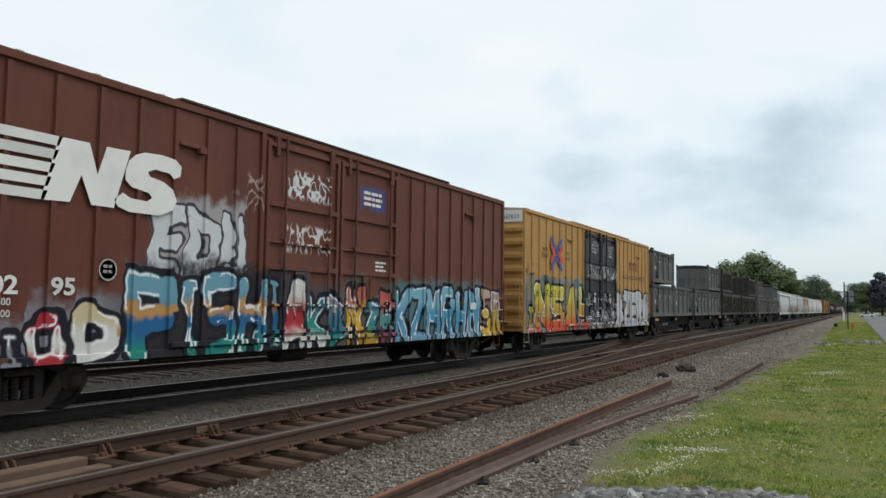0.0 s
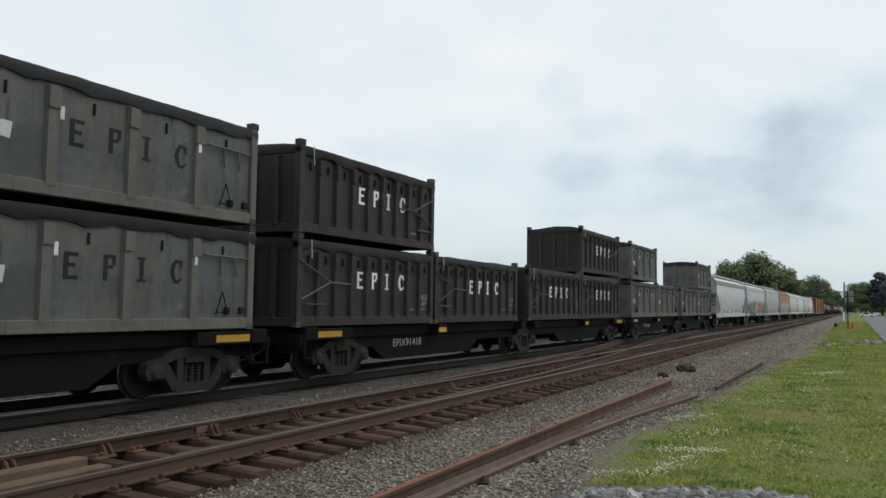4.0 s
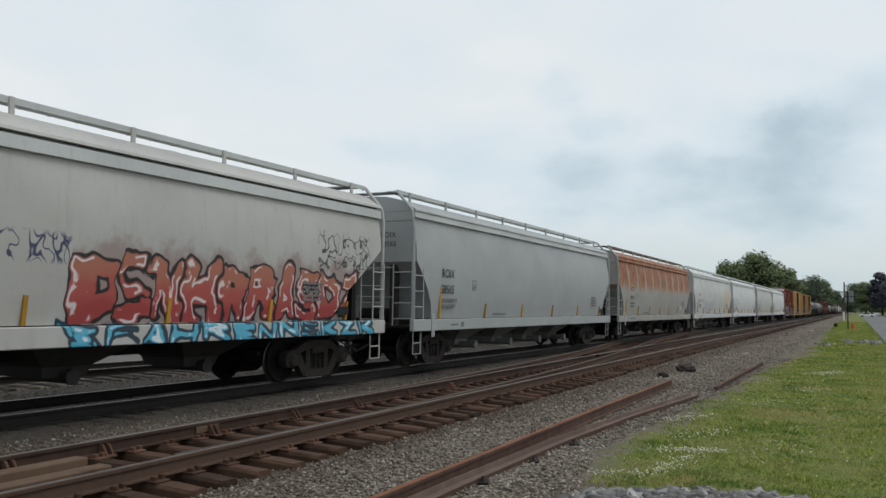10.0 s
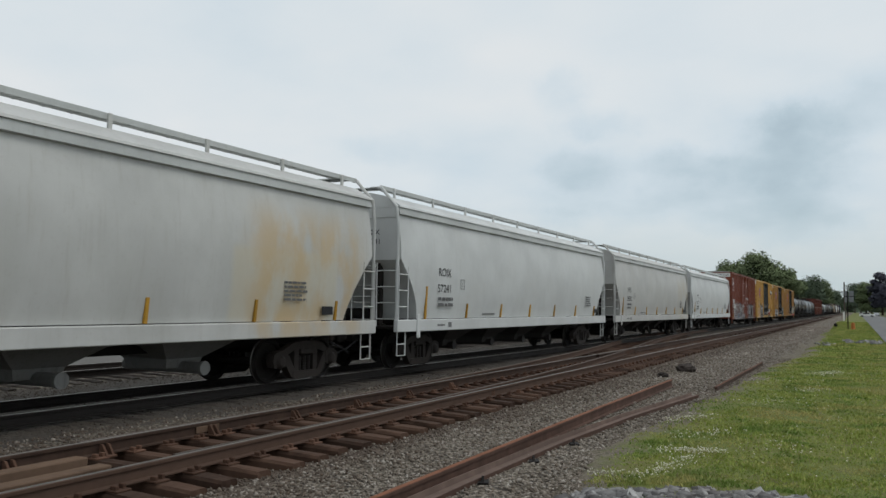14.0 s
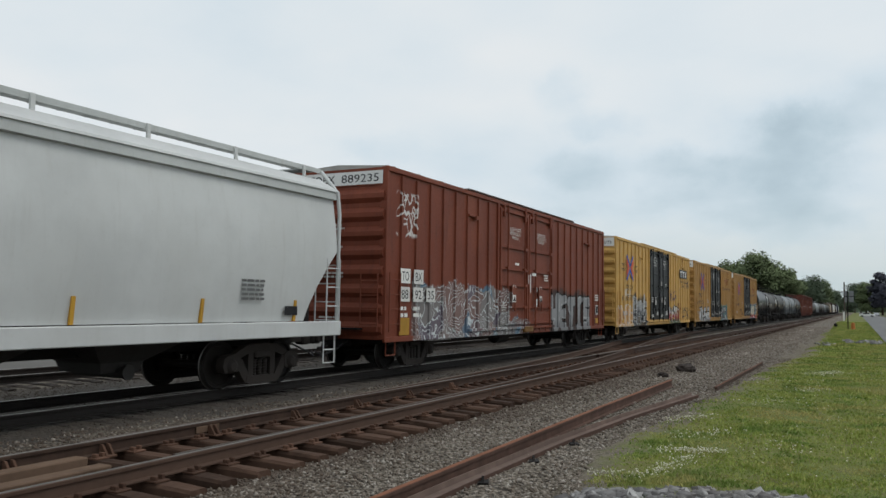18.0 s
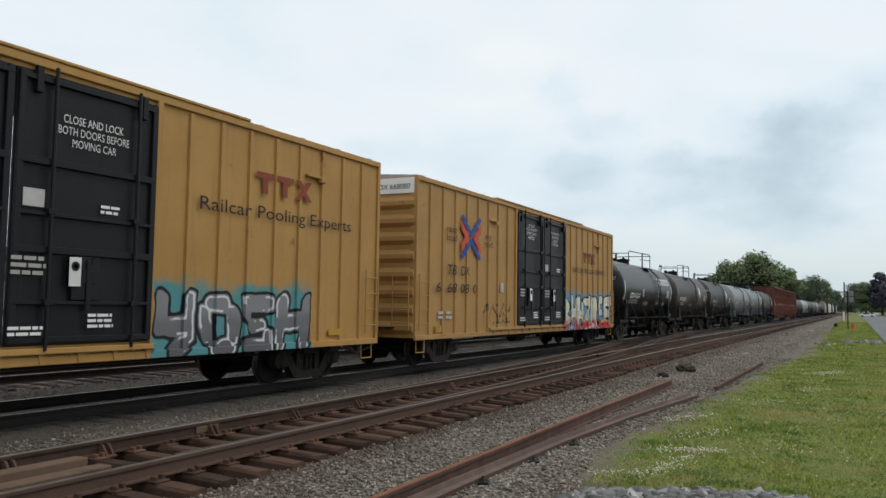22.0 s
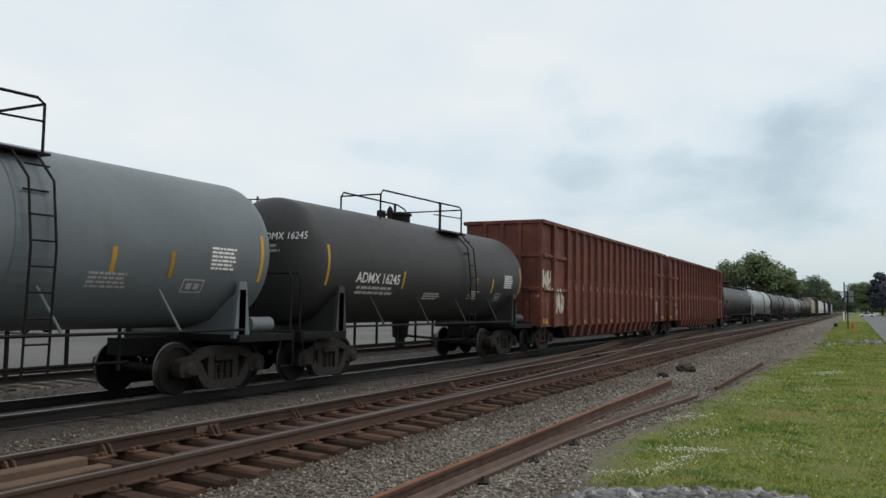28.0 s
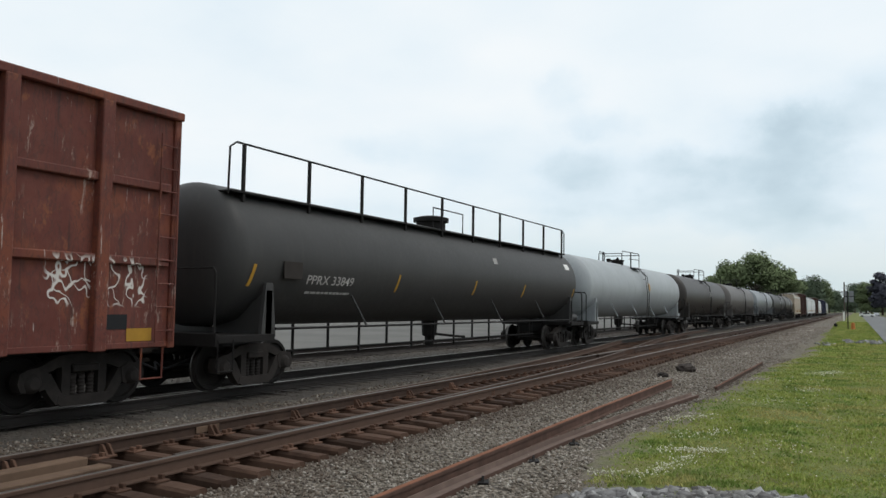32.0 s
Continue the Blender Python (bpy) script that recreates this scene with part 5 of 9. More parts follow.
        part("step", Shape().tube([(1.5, yo + s * 0.06, 1.0), (1.5, yo + s * 0.06, 0.40), (1.5, yo + s * 0.46, 0.40), (1.5, yo + s * 0.46, 1.0)], 0.02).tube([(1.5, yo + s * 0.06, 0.68), (1.5, yo + s * 0.46, 0.68)], 0.016), post, car)
    part("brake_reservoir", Shape().turn_x([(-0.5, 0.05), (-0.45, 0.2), (0.45, 0.2), (0.5, 0.05)], 16, (0.75, 1.36)), M_DARK, car, smooth=40)
    part("jacking_pad", Shape().box(1.585, 1.61, 0.95, 1.12, 0.82, 1.42, 0.01).turn_x([(1.60, 0.05), (1.625, 0.05)], 10, (1.03, 0.90)), post, car)
    for i in range(stripes):
        y = 1.55 + (L - 3.1) * i / (stripes - 1)
        z1 = 2.15 if i in (0,) else 1.72
        x = 1.50 if z1 < 2 else 1.525
        part("reflector", Shape().rings([[(x - 0.04, y - 0.032, 1.30), (x + 0.002, y - 0.032, 1.30), (x + 0.002, y + 0.032, 1.30), (x - 0.04, y + 0.032, 1.30)],
                                         [(x, y - 0.032, z1), (x + 0.04, y - 0.032, z1), (x + 0.04, y + 0.032, z1), (x, y + 0.032, z1)]]), M_STRIPE, car, "yellow reflective stripe")
    for y in (2.0, L - 2.0):
        add_truck(car, y)
    add_couplers(car, L, -0.1)
    return rolls(car, y0)


def tank_car(y0, shell, label, group, body, r=1.43, zc=2.60, rail=(-1.6, 0.7), long_rail=False, head=None, ends=0.85):
    """A tank car; y0 is where the leading head joins the shell, shell its length."""
    car = thing("tank_car", label, "tank car", group)
    L = shell
    prof = []
    for i in range(14):
        t = math.pi / 2 * i / 14
        prof.append((-0.62 * math.cos(t), max(0.02, r * math.sin(t) ** 0.86)))
    prof += [(0.0, r), (0.05, r), (0.6, r), (1.2, r)]
    back = [(L - y, q) for y, q in prof][::-1]
    part("tank", Shape().turn_y(prof + back, 56, (0, zc)), body, car, "cylindrical tank with domed heads", 50)
    e = ends
    part("end_sill", Shape().box(-1.5, 1.5, -e, 0.75, 0.92, 1.06, 0.01).box(-1.5, 1.5, -e - 0.04, -e + 0.04, 0.86, 1.10, 0.01), M_DARK, car)
    part("end_sill", Shape().box(-1.5, 1.5, L - 0.75, L + e, 0.92, 1.06, 0.01).box(-1.5, 1.5, L + e - 0.04, L + e + 0.04, 0.86, 1.10, 0.01), M_DARK, car)
    part("stub_sill", Shape().box(-0.26, 0.26, -e, 2.2, 0.70, 1.0), M_DARK, car)
    part("stub_sill", Shape().box(-0.26, 0.26, L - 2.2, L + e, 0.70, 1.0), M_DARK, car)
    for y in (0.62, L - 0.62):
        sd = Shape()
        for q in (-1, 1):
            sd.slab([(y - 0.22, 1.0), (y + 0.22, 1.0), (y + 0.10, 2.05), (y - 0.10, 2.05)], *sorted((q * 1.36, q * 1.44)))
        sd.prism([(-1.44, 0.95), (1.44, 0.95), (1.44, 1.9), (1.2, 1.75), (0.7, 1.32), (0, 1.15), (-0.7, 1.32), (-1.2, 1.75), (-1.44, 1.9)], y - 0.09, y + 0.09)
        part("saddle", sd, body, car, "steel saddle under the tank")
    part("side_rail", Shape().tube([(1.55, 0.7, 1.16), (1.55, L - 0.7, 1.16)], 0.028, 6), M_DARK, car)
    for i in range(4):
        y = L * (0.2 + 0.2 * i)
        part("rail_brace", Shape().tube([(1.55, y, 1.16), (1.28, y - 0.25, 1.85)], 0.025), body, car)
    part("brake_pipe", Shape().tube([(0.5, 2.4, 0.62), (0.5, L - 2.4, 0.62)], 0.03), M_DARK, car)
    n = max(5, int(L / 1.6))
    for i in range(n):
        y = 2.6 + (L - 5.2) * i / (n - 1)
        part("pipe_hanger", Shape().box(0.475, 0.525, y - 0.022, y + 0.022, 0.48 + 0.12 * (i % 2), 1.20), M_DARK, car)
    part("outlet", Shape().turn_z([(1.2, 0.25), (0.75, 0.22), (0.7, 0.14), (0.45, 0.14)], 14, (0, L / 2)).tube([(0, L / 2, 0.8), (0.8, L / 2, 0.75), (1.0, L / 2 + 0.4, 0.72)], 0.04), M_DARK, car)
    part("brake_cylinder", Shape().turn_y([(L - 0.25, 0.04), (L - 0.22, 0.15), (L + 0.40, 0.15), (L + 0.44, 0.05)], 14, (1.22, 1.24)), body, car, smooth=40)
    mid = L / 2
    top = zc + r
    rl = M_DARK if head is None else head
    if rail:
        part("manway", Shape().turn_z([(top - 0.1, 0.33), (top + 0.15, 0.33), (top + 0.16, 0.38), (top + 0.22, 0.38), (top + 0.26, 0.2)], 20, (0.0, mid - 0.2)), rl, car, smooth=40)
        part("valve_box", Shape().box(-0.5, -0.3, mid - 0.6, mid - 0.4, top - 0.1, top + 0.3, 0.02), rl, car)
        part("safety_valve", Shape().turn_z([(top - 0.1, 0.05), (top + 0.12, 0.05), (top + 0.13, 0.09), (top + 0.2, 0.09), (top + 0.32, 0.03)], 10, (0.25, mid - 1.1)), rl, car)
        ra, rb = mid + rail[0], mid + rail[1]
        zt = top + 0.62
        for q in (1, -1):
            part("platform", Shape().box(*sorted((q * 0.5, q * 1.1)), rb - 1.3, rb + 0.05, top - 0.26, top - 0.22, 0.005), rl, car, "grating step beside the hatch")
            part("safety_rail", Shape().tube([(q * 0.62, ra, top - 0.18), (q * 0.62, ra, zt - 0.12), (q * 0.62, ra + 0.12, zt), (q * 0.70, rb - 1.0, zt + 0.02), (q * 0.95, rb - 0.1, zt - 0.02), (q * 0.97, rb, zt - 0.10), (q * 0.97, rb, top - 0.25)], 0.024), rl, car, "dark bent safety rail beside the hatch")
            part("rail_post", Shape().box(*sorted((q * 0.74, q * 0.80)), rb - 1.05, rb - 0.99, top - 0.25, zt + 0.03, 0.005), rl, car)
            part("middle_rail", Shape().tube([(q * 0.72, rb - 1.3, zt - 0.36), (q * 0.97, rb, zt - 0.36)], 0.018), rl, car)
        part("cross_rail", Shape().tube([(0.62, ra, zt - 0.12), (-0.62, ra, zt - 0.12)], 0.022), rl, car)
        part("cross_rail", Shape().tube([(0.97, rb, zt - 0.10), (-0.97, rb, zt - 0.10)], 0.022), rl, car)
        ly = rb - 0.35
        lad = Shape()
        for q in (-0.2, 0.2):
            lad.tube([(r + 0.08, ly + q, 0.55), (r + 0.10, ly + q, 1.16), (r + 0.15, ly + q, zc - 0.2), (r + 0.03, ly + q, zc + 0.75), (1.05, ly + q, top - 0.25)], 0.02)
        for i in range(9):
            z = 0.68 + i * 0.36
            x = r + 0.12 if z < zc + 0.5 else r - 0.08
            lad.tube([(x, ly - 0.2, z), (x, ly + 0.2, z)], 0.016, 5)
        part("side_ladder", lad, rl, car)
        part("ladder_shroud", Shape().rings([[((r + 0.01) * math.sin(t), ly - 0.33 + w, zc - (r + 0.01) * math.cos(t)) for w in (0, 0.66)] for t in [radians(60 + 8 * i) for i in range(13)]], False, False), body, car)
    if long_rail:
        part("manway", Shape().turn_z([(top - 0.1, 0.45), (top + 0.16, 0.45), (top + 0.18, 0.55), (top + 0.30, 0.55), (top + 0.36, 0.3)], 20, (0.0, mid)), rl, car, smooth=40)
        part("platform", Shape().box(0.55, 1.05, -0.1, L - 0.3, top - 0.24, top - 0.20, 0.005), rl, car)
        hr = Shape().tube([(1.0, -0.15, top - 0.30), (1.0, -0.13, top + 0.62), (1.0, 0.05, top + 0.74), (1.0, L - 0.5, top + 0.74), (1.0, L - 0.25, top + 0.62), (1.0, L - 0.25, top - 0.25)], 0.022)
        part("safety_rail", hr, rl, car, "long dark railing along the top")
        part("hatch_rail", Shape().tube([(0.6, mid - 1.0, top - 0.1), (0.6, mid - 1.0, top + 0.5), (0.6, mid + 1.0, top + 0.5), (0.6, mid + 1.0, top - 0.1)], 0.02), rl, car)
        for i in range(10):
            y = 0.27 + 2.12 * i
            part("rail_post", Shape().box(0.97, 1.03, y - 0.035, y + 0.035, top - 0.4, top + 0.72, 0.005), rl, car)
    for y, s in ((-e, 1), (L + e, -1)):
        part("hand_rail", Shape().tube([(1.42, y, 1.0), (1.42, y, 2.18), (1.36, y, 2.28), (0.2, y, 2.28), (0.2, y, 1.0)], 0.022), rl, car)
        part("step", Shape().tube([(1.5, y + s * 0.02, 0.98), (1.5, y + s * 0.02, 0.42), (1.5, y + s * 0.42, 0.42), (1.5, y + s * 0.42, 0.98)], 0.02), rl, car)
    for y in (0.68, L - 0.68):
        add_truck(car, y)
    add_couplers(car, L, e)
    return rolls(car, y0)


def on_tank(car, me, mat, y, ang, r=1.433, zc=2.60, name="lettering"):
    """Wraps a flat mesh (u along the car, v up) round the tank, its baseline at the angle ang above the middle."""
    for v in me.vertices:
        a = radians(ang) + v.co.y / r
        v.co = Vector(((r + 0.004) * math.cos(a), y + v.co.x, zc + (r + 0.004) * math.sin(a)))
    me.update()
    return part(name, me, mat, car)


def tank_text(car, body, y, ang, size, mat, width=None, bold=0.0, spacing=1.0, r=1.433, zc=2.60):
    me = text_mesh(body, size, bold, 0.0, spacing)
    if width:
        xs = [v.co.x for v in me.vertices]
        k = width / (max(xs) - min(xs))
        for v in me.vertices:
            v.co.x = (v.co.x - min(xs)) * k
    return on_tank(car, me, mat, y, ang, r, zc)


def tank_bars(car, y, ang, width, rows, height, mat, seed, name="small_print", r=1.433, zc=2.60, gap=0.45):
    g = random.Random(seed)
    s = Shape()
    for q in range(rows):
        u, end = 0.0, width * g.uniform(0.8, 1.0)
        while u < end:
            w = min(end - u, height * g.uniform(0.8, 2.6))
            s.add([(u, -q * height, 0), (u + w, -q * height, 0), (u + w, -q * height + height * (1 - gap), 0), (u, -q * height + height * (1 - gap), 0)], [(0, 1, 2, 3)])
            u += w + height * 0.3
    return on_tank(car, s.mesh(name), mat, y, ang, r, zc, name)


def tank_patch(car, y0, y1, a0, a1, mat, name="panel_mark", lean=0.0, r=1.433, zc=2.60):
    s = Shape()
    n = 5
    h = radians(a1 - a0) * r
    for i in range(n + 1):
        s.v += [(lean * i / n, h * i / n, 0), (y1 - y0 + lean * i / n, h * i / n, 0)]
    s.f = [(2 * i, 2 * i + 1, 2 * i + 3, 2 * i + 2) for i in range(n)]
    return on_tank(car, s.mesh(name), mat, y0, a0, r, zc, name)


def gondola(y0, length, body, label):
    """A high-sided gondola; its leading end is at y0."""
    car = thing("gondola", label, "gondola", "high-sided gondolas")
    L, W, Z0, Z1 = length, 1.48, 0.95, 4.72
    for q in (1, -1):
        part("side_panel", Shape().box(*sorted((q * (W - 0.04), q * W)), 0.1, L - 0.1, Z0, Z1, 0.004), body, car)
        part("top_chord", Shape().box(*sorted((q * (W - 0.06), q * (W + 0.13))), 0.0, L, Z1 - 0.04, Z1 + 0.10, 0.02), body, car)
    for y in (0.06, L - 0.06):
        part("end_wall", Shape().box(-W, W, y - 0.03, y + 0.03, Z0, Z1, 0.004), body, car)
        part("end_beam", Shape().box(-W - 0.02, W + 0.02, y - 0.10, y + 0.10, Z1 - 0.04, Z1 + 0.10, 0.02).box(-W, W, y - 0.09, y + 0.09, 3.45, 3.60, 0.02).box(-W, W, y - 0.09, y + 0.09, 2.22, 2.37, 0.02).box(-W, W, y - 0.08, y + 0.08, Z0, Z0 + 0.2, 0.02), body, car)
        part("corner_post", Shape().box(W - 0.12, W + 0.06, y - 0.07, y + 0.07, Z0 - 0.05, Z1 + 0.02, 0.02), body, car)
        for x in (-0.7, 0.0, 0.7):
            part("end_post", Shape().box(x - 0.06, x + 0.06, y - 0.11, y + 0.11, Z0, Z1, 0.012), body, car)
    post = Shape().rings([[(W - 0.005, -0.085, z), (W + 0.12, -0.055, z), (W + 0.12, 0.055, z), (W - 0.005, 0.085, z)] for z in (Z0 - 0.02, Z1 - 0.03)])
    post.rings([[(W - 0.16, -0.13, Z0 - 0.46), (W + 0.0, -0.13, Z0 - 0.46), (W + 0.0, 0.10, Z0 - 0.46), (W - 0.16, 0.10, Z0 - 0.46)], [(W - 0.10, -0.20, Z0), (W + 0.11, -0.20, Z0), (W + 0.11, 0.16, Z0), (W - 0.10, 0.16, Z0)]])
    pm = post.mesh("side_post")
    pm.materials.append(body)
    big = Shape().box(W - 0.01, W + 0.14, -0.11, 0.11, Z0 - 0.05, Z1 - 0.02, 0.015).mesh("heavy_post")
    big.materials.append(body)
    heavy = (1.27, 2.87, L - 3.11, L - 1.54)
    bays = 15
    step = (heavy[2] - heavy[1]) / bays
    for y in heavy:
        part("heavy_post", big, None, car).location = (0, y, 0)
    for i in range(1, bays):
        part("side_post", pm, None, car).location = (0, heavy[1] + step * i, 0)
    for a, b in ((0.1, heavy[0]), (heavy[0], heavy[1]), (heavy[2], heavy[3]), (heavy[3], L - 0.1)):
        for z in (3.45, 2.22):
            part("side_brace", Shape().box(W - 0.005, W + 0.09, a + 0.10, b - 0.10, z, z + 0.14, 0.02), body, car)
    for i in range(0, bays, 2):
        y = heavy[1] + step * i + 0.10
        plate(car, y, y + 0.52, Z0 + 0.06, Z0 + 0.19, W + 0.003, M_STRIPE, "reflector", "yellow reflective strip")
    for y in (0.35, L - 0.95):
        plate(car, y, y + 0.5, Z0 + 0.08, Z0 + 0.28, W + 0.003, M_STRIPE, "reflector", "yellow reflective strip")
    part("side_sill", Shape().box(W - 0.08, W + 0.02, 0.0, L, Z0 - 0.03, Z0 + 0.06, 0.01), body, car)
    part("center_sill", Shape().box(-0.3, 0.3, 0.0, L, 0.66, 0.98).box(-1.4, 1.4, 0.1, L - 0.1, 0.9, 0.96), M_DARK, car)
    part("floor_tub", Shape().slab([(3.0, 0.92), (3.5, 0.42), (L - 3.5, 0.42), (L - 3.0, 0.92)], -1.25, 1.25), M_DARK, car, "dark sunken floor between the trucks")
    load = Shape()
    g = random.Random(int(y0))
    rows = []
    for i in range(40):
        y = 0.15 + (L - 0.3) * i / 39
        rows.append([(x, y, 4.40 + g.uniform(0, 0.25)) for x in (-1.4, -0.7, 0.0, 0.7, 1.4)])
    load.rings(rows, False, False)
    part("load", load, M_SCRAP, car, "dark scrap load just below the rim")
    for y, w in ((L * 0.42, 0.9), (L * 0.63, 0.3)):
        part("scrap", Shape().box(W - 0.35, W - 0.1, y, y + w, Z1 + 0.08, Z1 + 0.16, 0.03), M_SCRAP, car)
    ladder(car, body, W + 0.16, 0.12, 0.62, 1.0, 2.45, 4, name="ladder")
    ladder(car, body, W + 0.10, L - 0.46, L - 0.08, 1.0, 4.4, 9, name="ladder")
    for y in (0.12, L - 0.62):
        part("step", Shape().tube([(W - 0.02, y, 0.92), (W - 0.02, y, 0.42), (W - 0.02, y + 0.44, 0.42), (W - 0.02, y + 0.44, 0.92)], 0.02), body, car)
    for y in (1.35, L - 1.35):
        add_truck(car, y)
    add_couplers(car, L, -0.1)
    return rolls(car, y0)


def container(y0, z0, body, label, black=False, label_mat=None, tarp=None, flip=False, seed=1, edge=None, number=""):
    """A twenty-foot open-top waste container with a tarpaulin cover."""
    car = thing("waste_container", label, "container", "waste containers on the flat cars")
    L, W, H = 6.06, 1.19, 1.93
    edge = edge or body
    for q in (1, -1):
        part("side_panel", Shape().box(*sorted((q * (W - 0.04), q * W)), 0.1, L - 0.1, 0.12, H - 0.22, 0.004), body, car)
        part("base_rail", Shape().box(*sorted((q * (W - 0.12), q * (W + 0.06))), 0.0, L, 0.02, 0.22, 0.012), edge, car)
    for y in (0.05, L - 0.05):
        part("end_panel", Shape().box(-W, W, y - 0.03, y + 0.03, 0.12, H - 0.22, 0.004), body, car)
        part("end_rail", Shape().box(-W, W, y - 0.06, y + 0.06, 0.02, 0.20, 0.012), edge, car)
        for x in (-0.62, 0.0, 0.62) if black else (-0.42, 0.42):
            w = 0.07 if black else 0.12
            part("end_rib", Shape().box(x - w, x + w, y - 0.085, y + 0.085, 0.16, H - 0.26, 0.012), edge, car)
    corner = Shape().box(-0.085, 0.085, -0.085, 0.085, 0.0, H, 0.012).mesh("corner_post")
    corner.materials.append(edge)
    cast = Shape().box(-0.09, 0.09, -0.09, 0.09, 0.0, 0.12, 0.012).mesh("corner_casting")
    cast.materials.append(M_CASTING)
    for x in (-W + 0.02, W - 0.02):
        for y in (0.085, L - 0.085):
            o = part("corner_post", corner, None, car)
            o.location = (x, y, 0)
            for z in (0.0, H - 0.06):
                o = part("corner_casting", cast, None, car)
                o.location = (x + (0.006 if x > 0 else -0.006), y, z)
    n = 8 if black else 3
    rw = 0.05 if black else 0.085
    rib = Shape().rings([[(W - 0.005, -rw - 0.02, z), (W + 0.07, -rw, z), (W + 0.07, rw, z), (W - 0.005, rw + 0.02, z)] for z in (0.16, H - 0.42)])
    rib.rings([[(W - 0.005, -rw - 0.03, z), (W + 0.095, -rw - 0.01, z), (W + 0.095, rw + 0.01, z), (W - 0.005, rw + 0.03, z)] for z in (H - 0.62, H - 0.30)])
    rm = rib.mesh("side_rib")
    rm.materials.append(edge)
    for i in range(n):
        o = part("side_rib", rm, None, car)
        o.location = (0, 0.1 + (L - 0.2) * (i + 1) / (n + 1), 0)
    g = random.Random(seed)
    rows = []
    ys = [0.0, 0.05] + [0.05 + (L - 0.1) * i / 22 for i in range(1, 22)] + [L - 0.05, L]
    for i, y in enumerate(ys):
        end = i in (0, len(ys) - 1)
        dz, dx = g.uniform(-0.04, 0.04), g.uniform(-0.02, 0.022)
        t = 0.05 if end else 0.0
        hem = H - 0.26 + g.uniform(-0.055, 0.045)
        rows.append([(W - 0.01, y, hem), (W + 0.05 + dx, y, hem), (W + 0.07 + dx, y, H - 0.15), (W + 0.04 + dx, y, H - 0.06 - t), (W * 0.6, y, H + 0.0 + dz - t), (0, y, H + 0.03 + dz - t),
                     (-W * 0.6, y, H + 0.0 - dz - t), (-W - 0.04, y, H - 0.06 - t), (-W - 0.07, y, H - 0.15), (-W - 0.05, y, hem), (-W + 0.01, y, hem)])
    part("tarpaulin", Shape().rings(rows), tarp or M_TARP, car, "black tarpaulin cover folded over the rim", 50)
    if black:
        for pts in (((4.12, 0.96), (4.90, 0.98)), ((4.90, 0.98), (6.02, 1.42)), ((4.90, 0.98), (5.92, 0.60)), ((5.10, 0.49), (5.78, 0.49))):
            part("tie_bar", Shape().tube([(W + 0.085, y if z0 > 2.0 else L - y, z) for y, z in pts], 0.020, 6), M_TIE_BAR, car, "thin dusty brace bar")
    else:
        for y in ((0.75, 1.15) if not flip else (5.0, 5.4)):
            part("latch", Shape().tube([(W + 0.06, y - 0.3, 1.36), (W + 0.06, y + 0.5, 1.34)], 0.02).tube([(W + 0.06, y + 0.1, 1.36), (W + 0.06, y + 0.16, 1.0)], 0.022), body, car)
            part("hasp", Shape().box(W, W + 0.06, y + 0.3, y + 0.42, 0.30, 0.42, 0.01), M_DARK, car)
        y = 0.98 if not flip else 5.2
        part("handle", Shape().tube([(W + 0.06, y - 0.15, 0.28), (W + 0.06, y + 0.0, 0.70), (W + 0.06, y + 0.17, 0.28), (W + 0.06, y - 0.15, 0.34)], 0.016), M_DARK, car)
    lash = Shape().box(W - 0.005, W + 0.035, -0.016, 0.016, 1.36, 1.54, 0.004).mesh("lashing_hook")
    lash.materials.append(M_DARK)
    for i in range(n + 1):
        o = part("lashing_hook", lash, None, car)
        o.location = (0, 0.1 + (L - 0.2) * (i + 0.5) / (n + 1), 0)
    if not black:
        block = Shape().box(W - 0.03, W + 0.075, -0.012, 0.20, 0.0, 0.13, 0.015).box(W + 0.055, W + 0.10, 0.03, 0.13, -0.03, 0.16, 0.012).mesh("hinge")
        block.materials.append(edge)
        for i in range(5):
            o = part("hinge", block, None, car)
            o.location = (0, 0, 0.28 + i * 0.30)
        for y in (0.05, L - 0.05):
            for x in (-0.42, 0.42):
                part("rib_cap", Shape().box(x - 0.17, x + 0.17, y - 0.11, y + 0.11, H - 0.62, H - 0.27, 0.012), edge, car)
    part("strap", Shape().tube([(W + 0.09, 0.42, H - 0.05), (W + 0.085, 0.46, H - 0.45)], 0.012), M_GREYTEXT, car)
    lm = label_mat or M_BLACK
    s0 = 2.30 if black else 1.84
    for i, w in enumerate((0.30, 0.28, 0.18, 0.28)):
        yb = s0 + i * (0.65 if black else 0.71)
        mk = Shape()
        zb, hb = (0.87, 0.40) if black else (0.82, 0.41)
        x0, x1 = W + 0.002, W + 0.005
        st = yb + 0.045 if i != 2 else yb + 0.05
        if i == 3:
            mk.slab([(yb + w, zb + hb - 0.16), (yb + w - 0.05, zb + hb - 0.12), (yb + w - 0.10, zb + hb - 0.055), (yb + 0.13, zb + hb - 0.07), (yb + 0.095, zb + hb * 0.5), (yb + 0.13, zb + 0.07), (yb + w - 0.10, zb + 0.055), (yb + w, zb + 0.11),
                     (yb + w - 0.03, zb + 0.04), (yb + w - 0.11, zb), (yb + 0.10, zb), (yb + 0.025, zb + 0.10), (yb, zb + hb * 0.5), (yb + 0.025, zb + hb - 0.10), (yb + 0.10, zb + hb), (yb + w - 0.11, zb + hb), (yb + w - 0.04, zb + hb - 0.03), (yb + w, zb + hb)], x0, x1)
        elif i == 2:
            mk.box(x0, x1, st, st + 0.085, zb + 0.045, zb + hb - 0.045)
        else:
            mk.box(x0, x1, st, st + 0.085, zb, zb + hb)
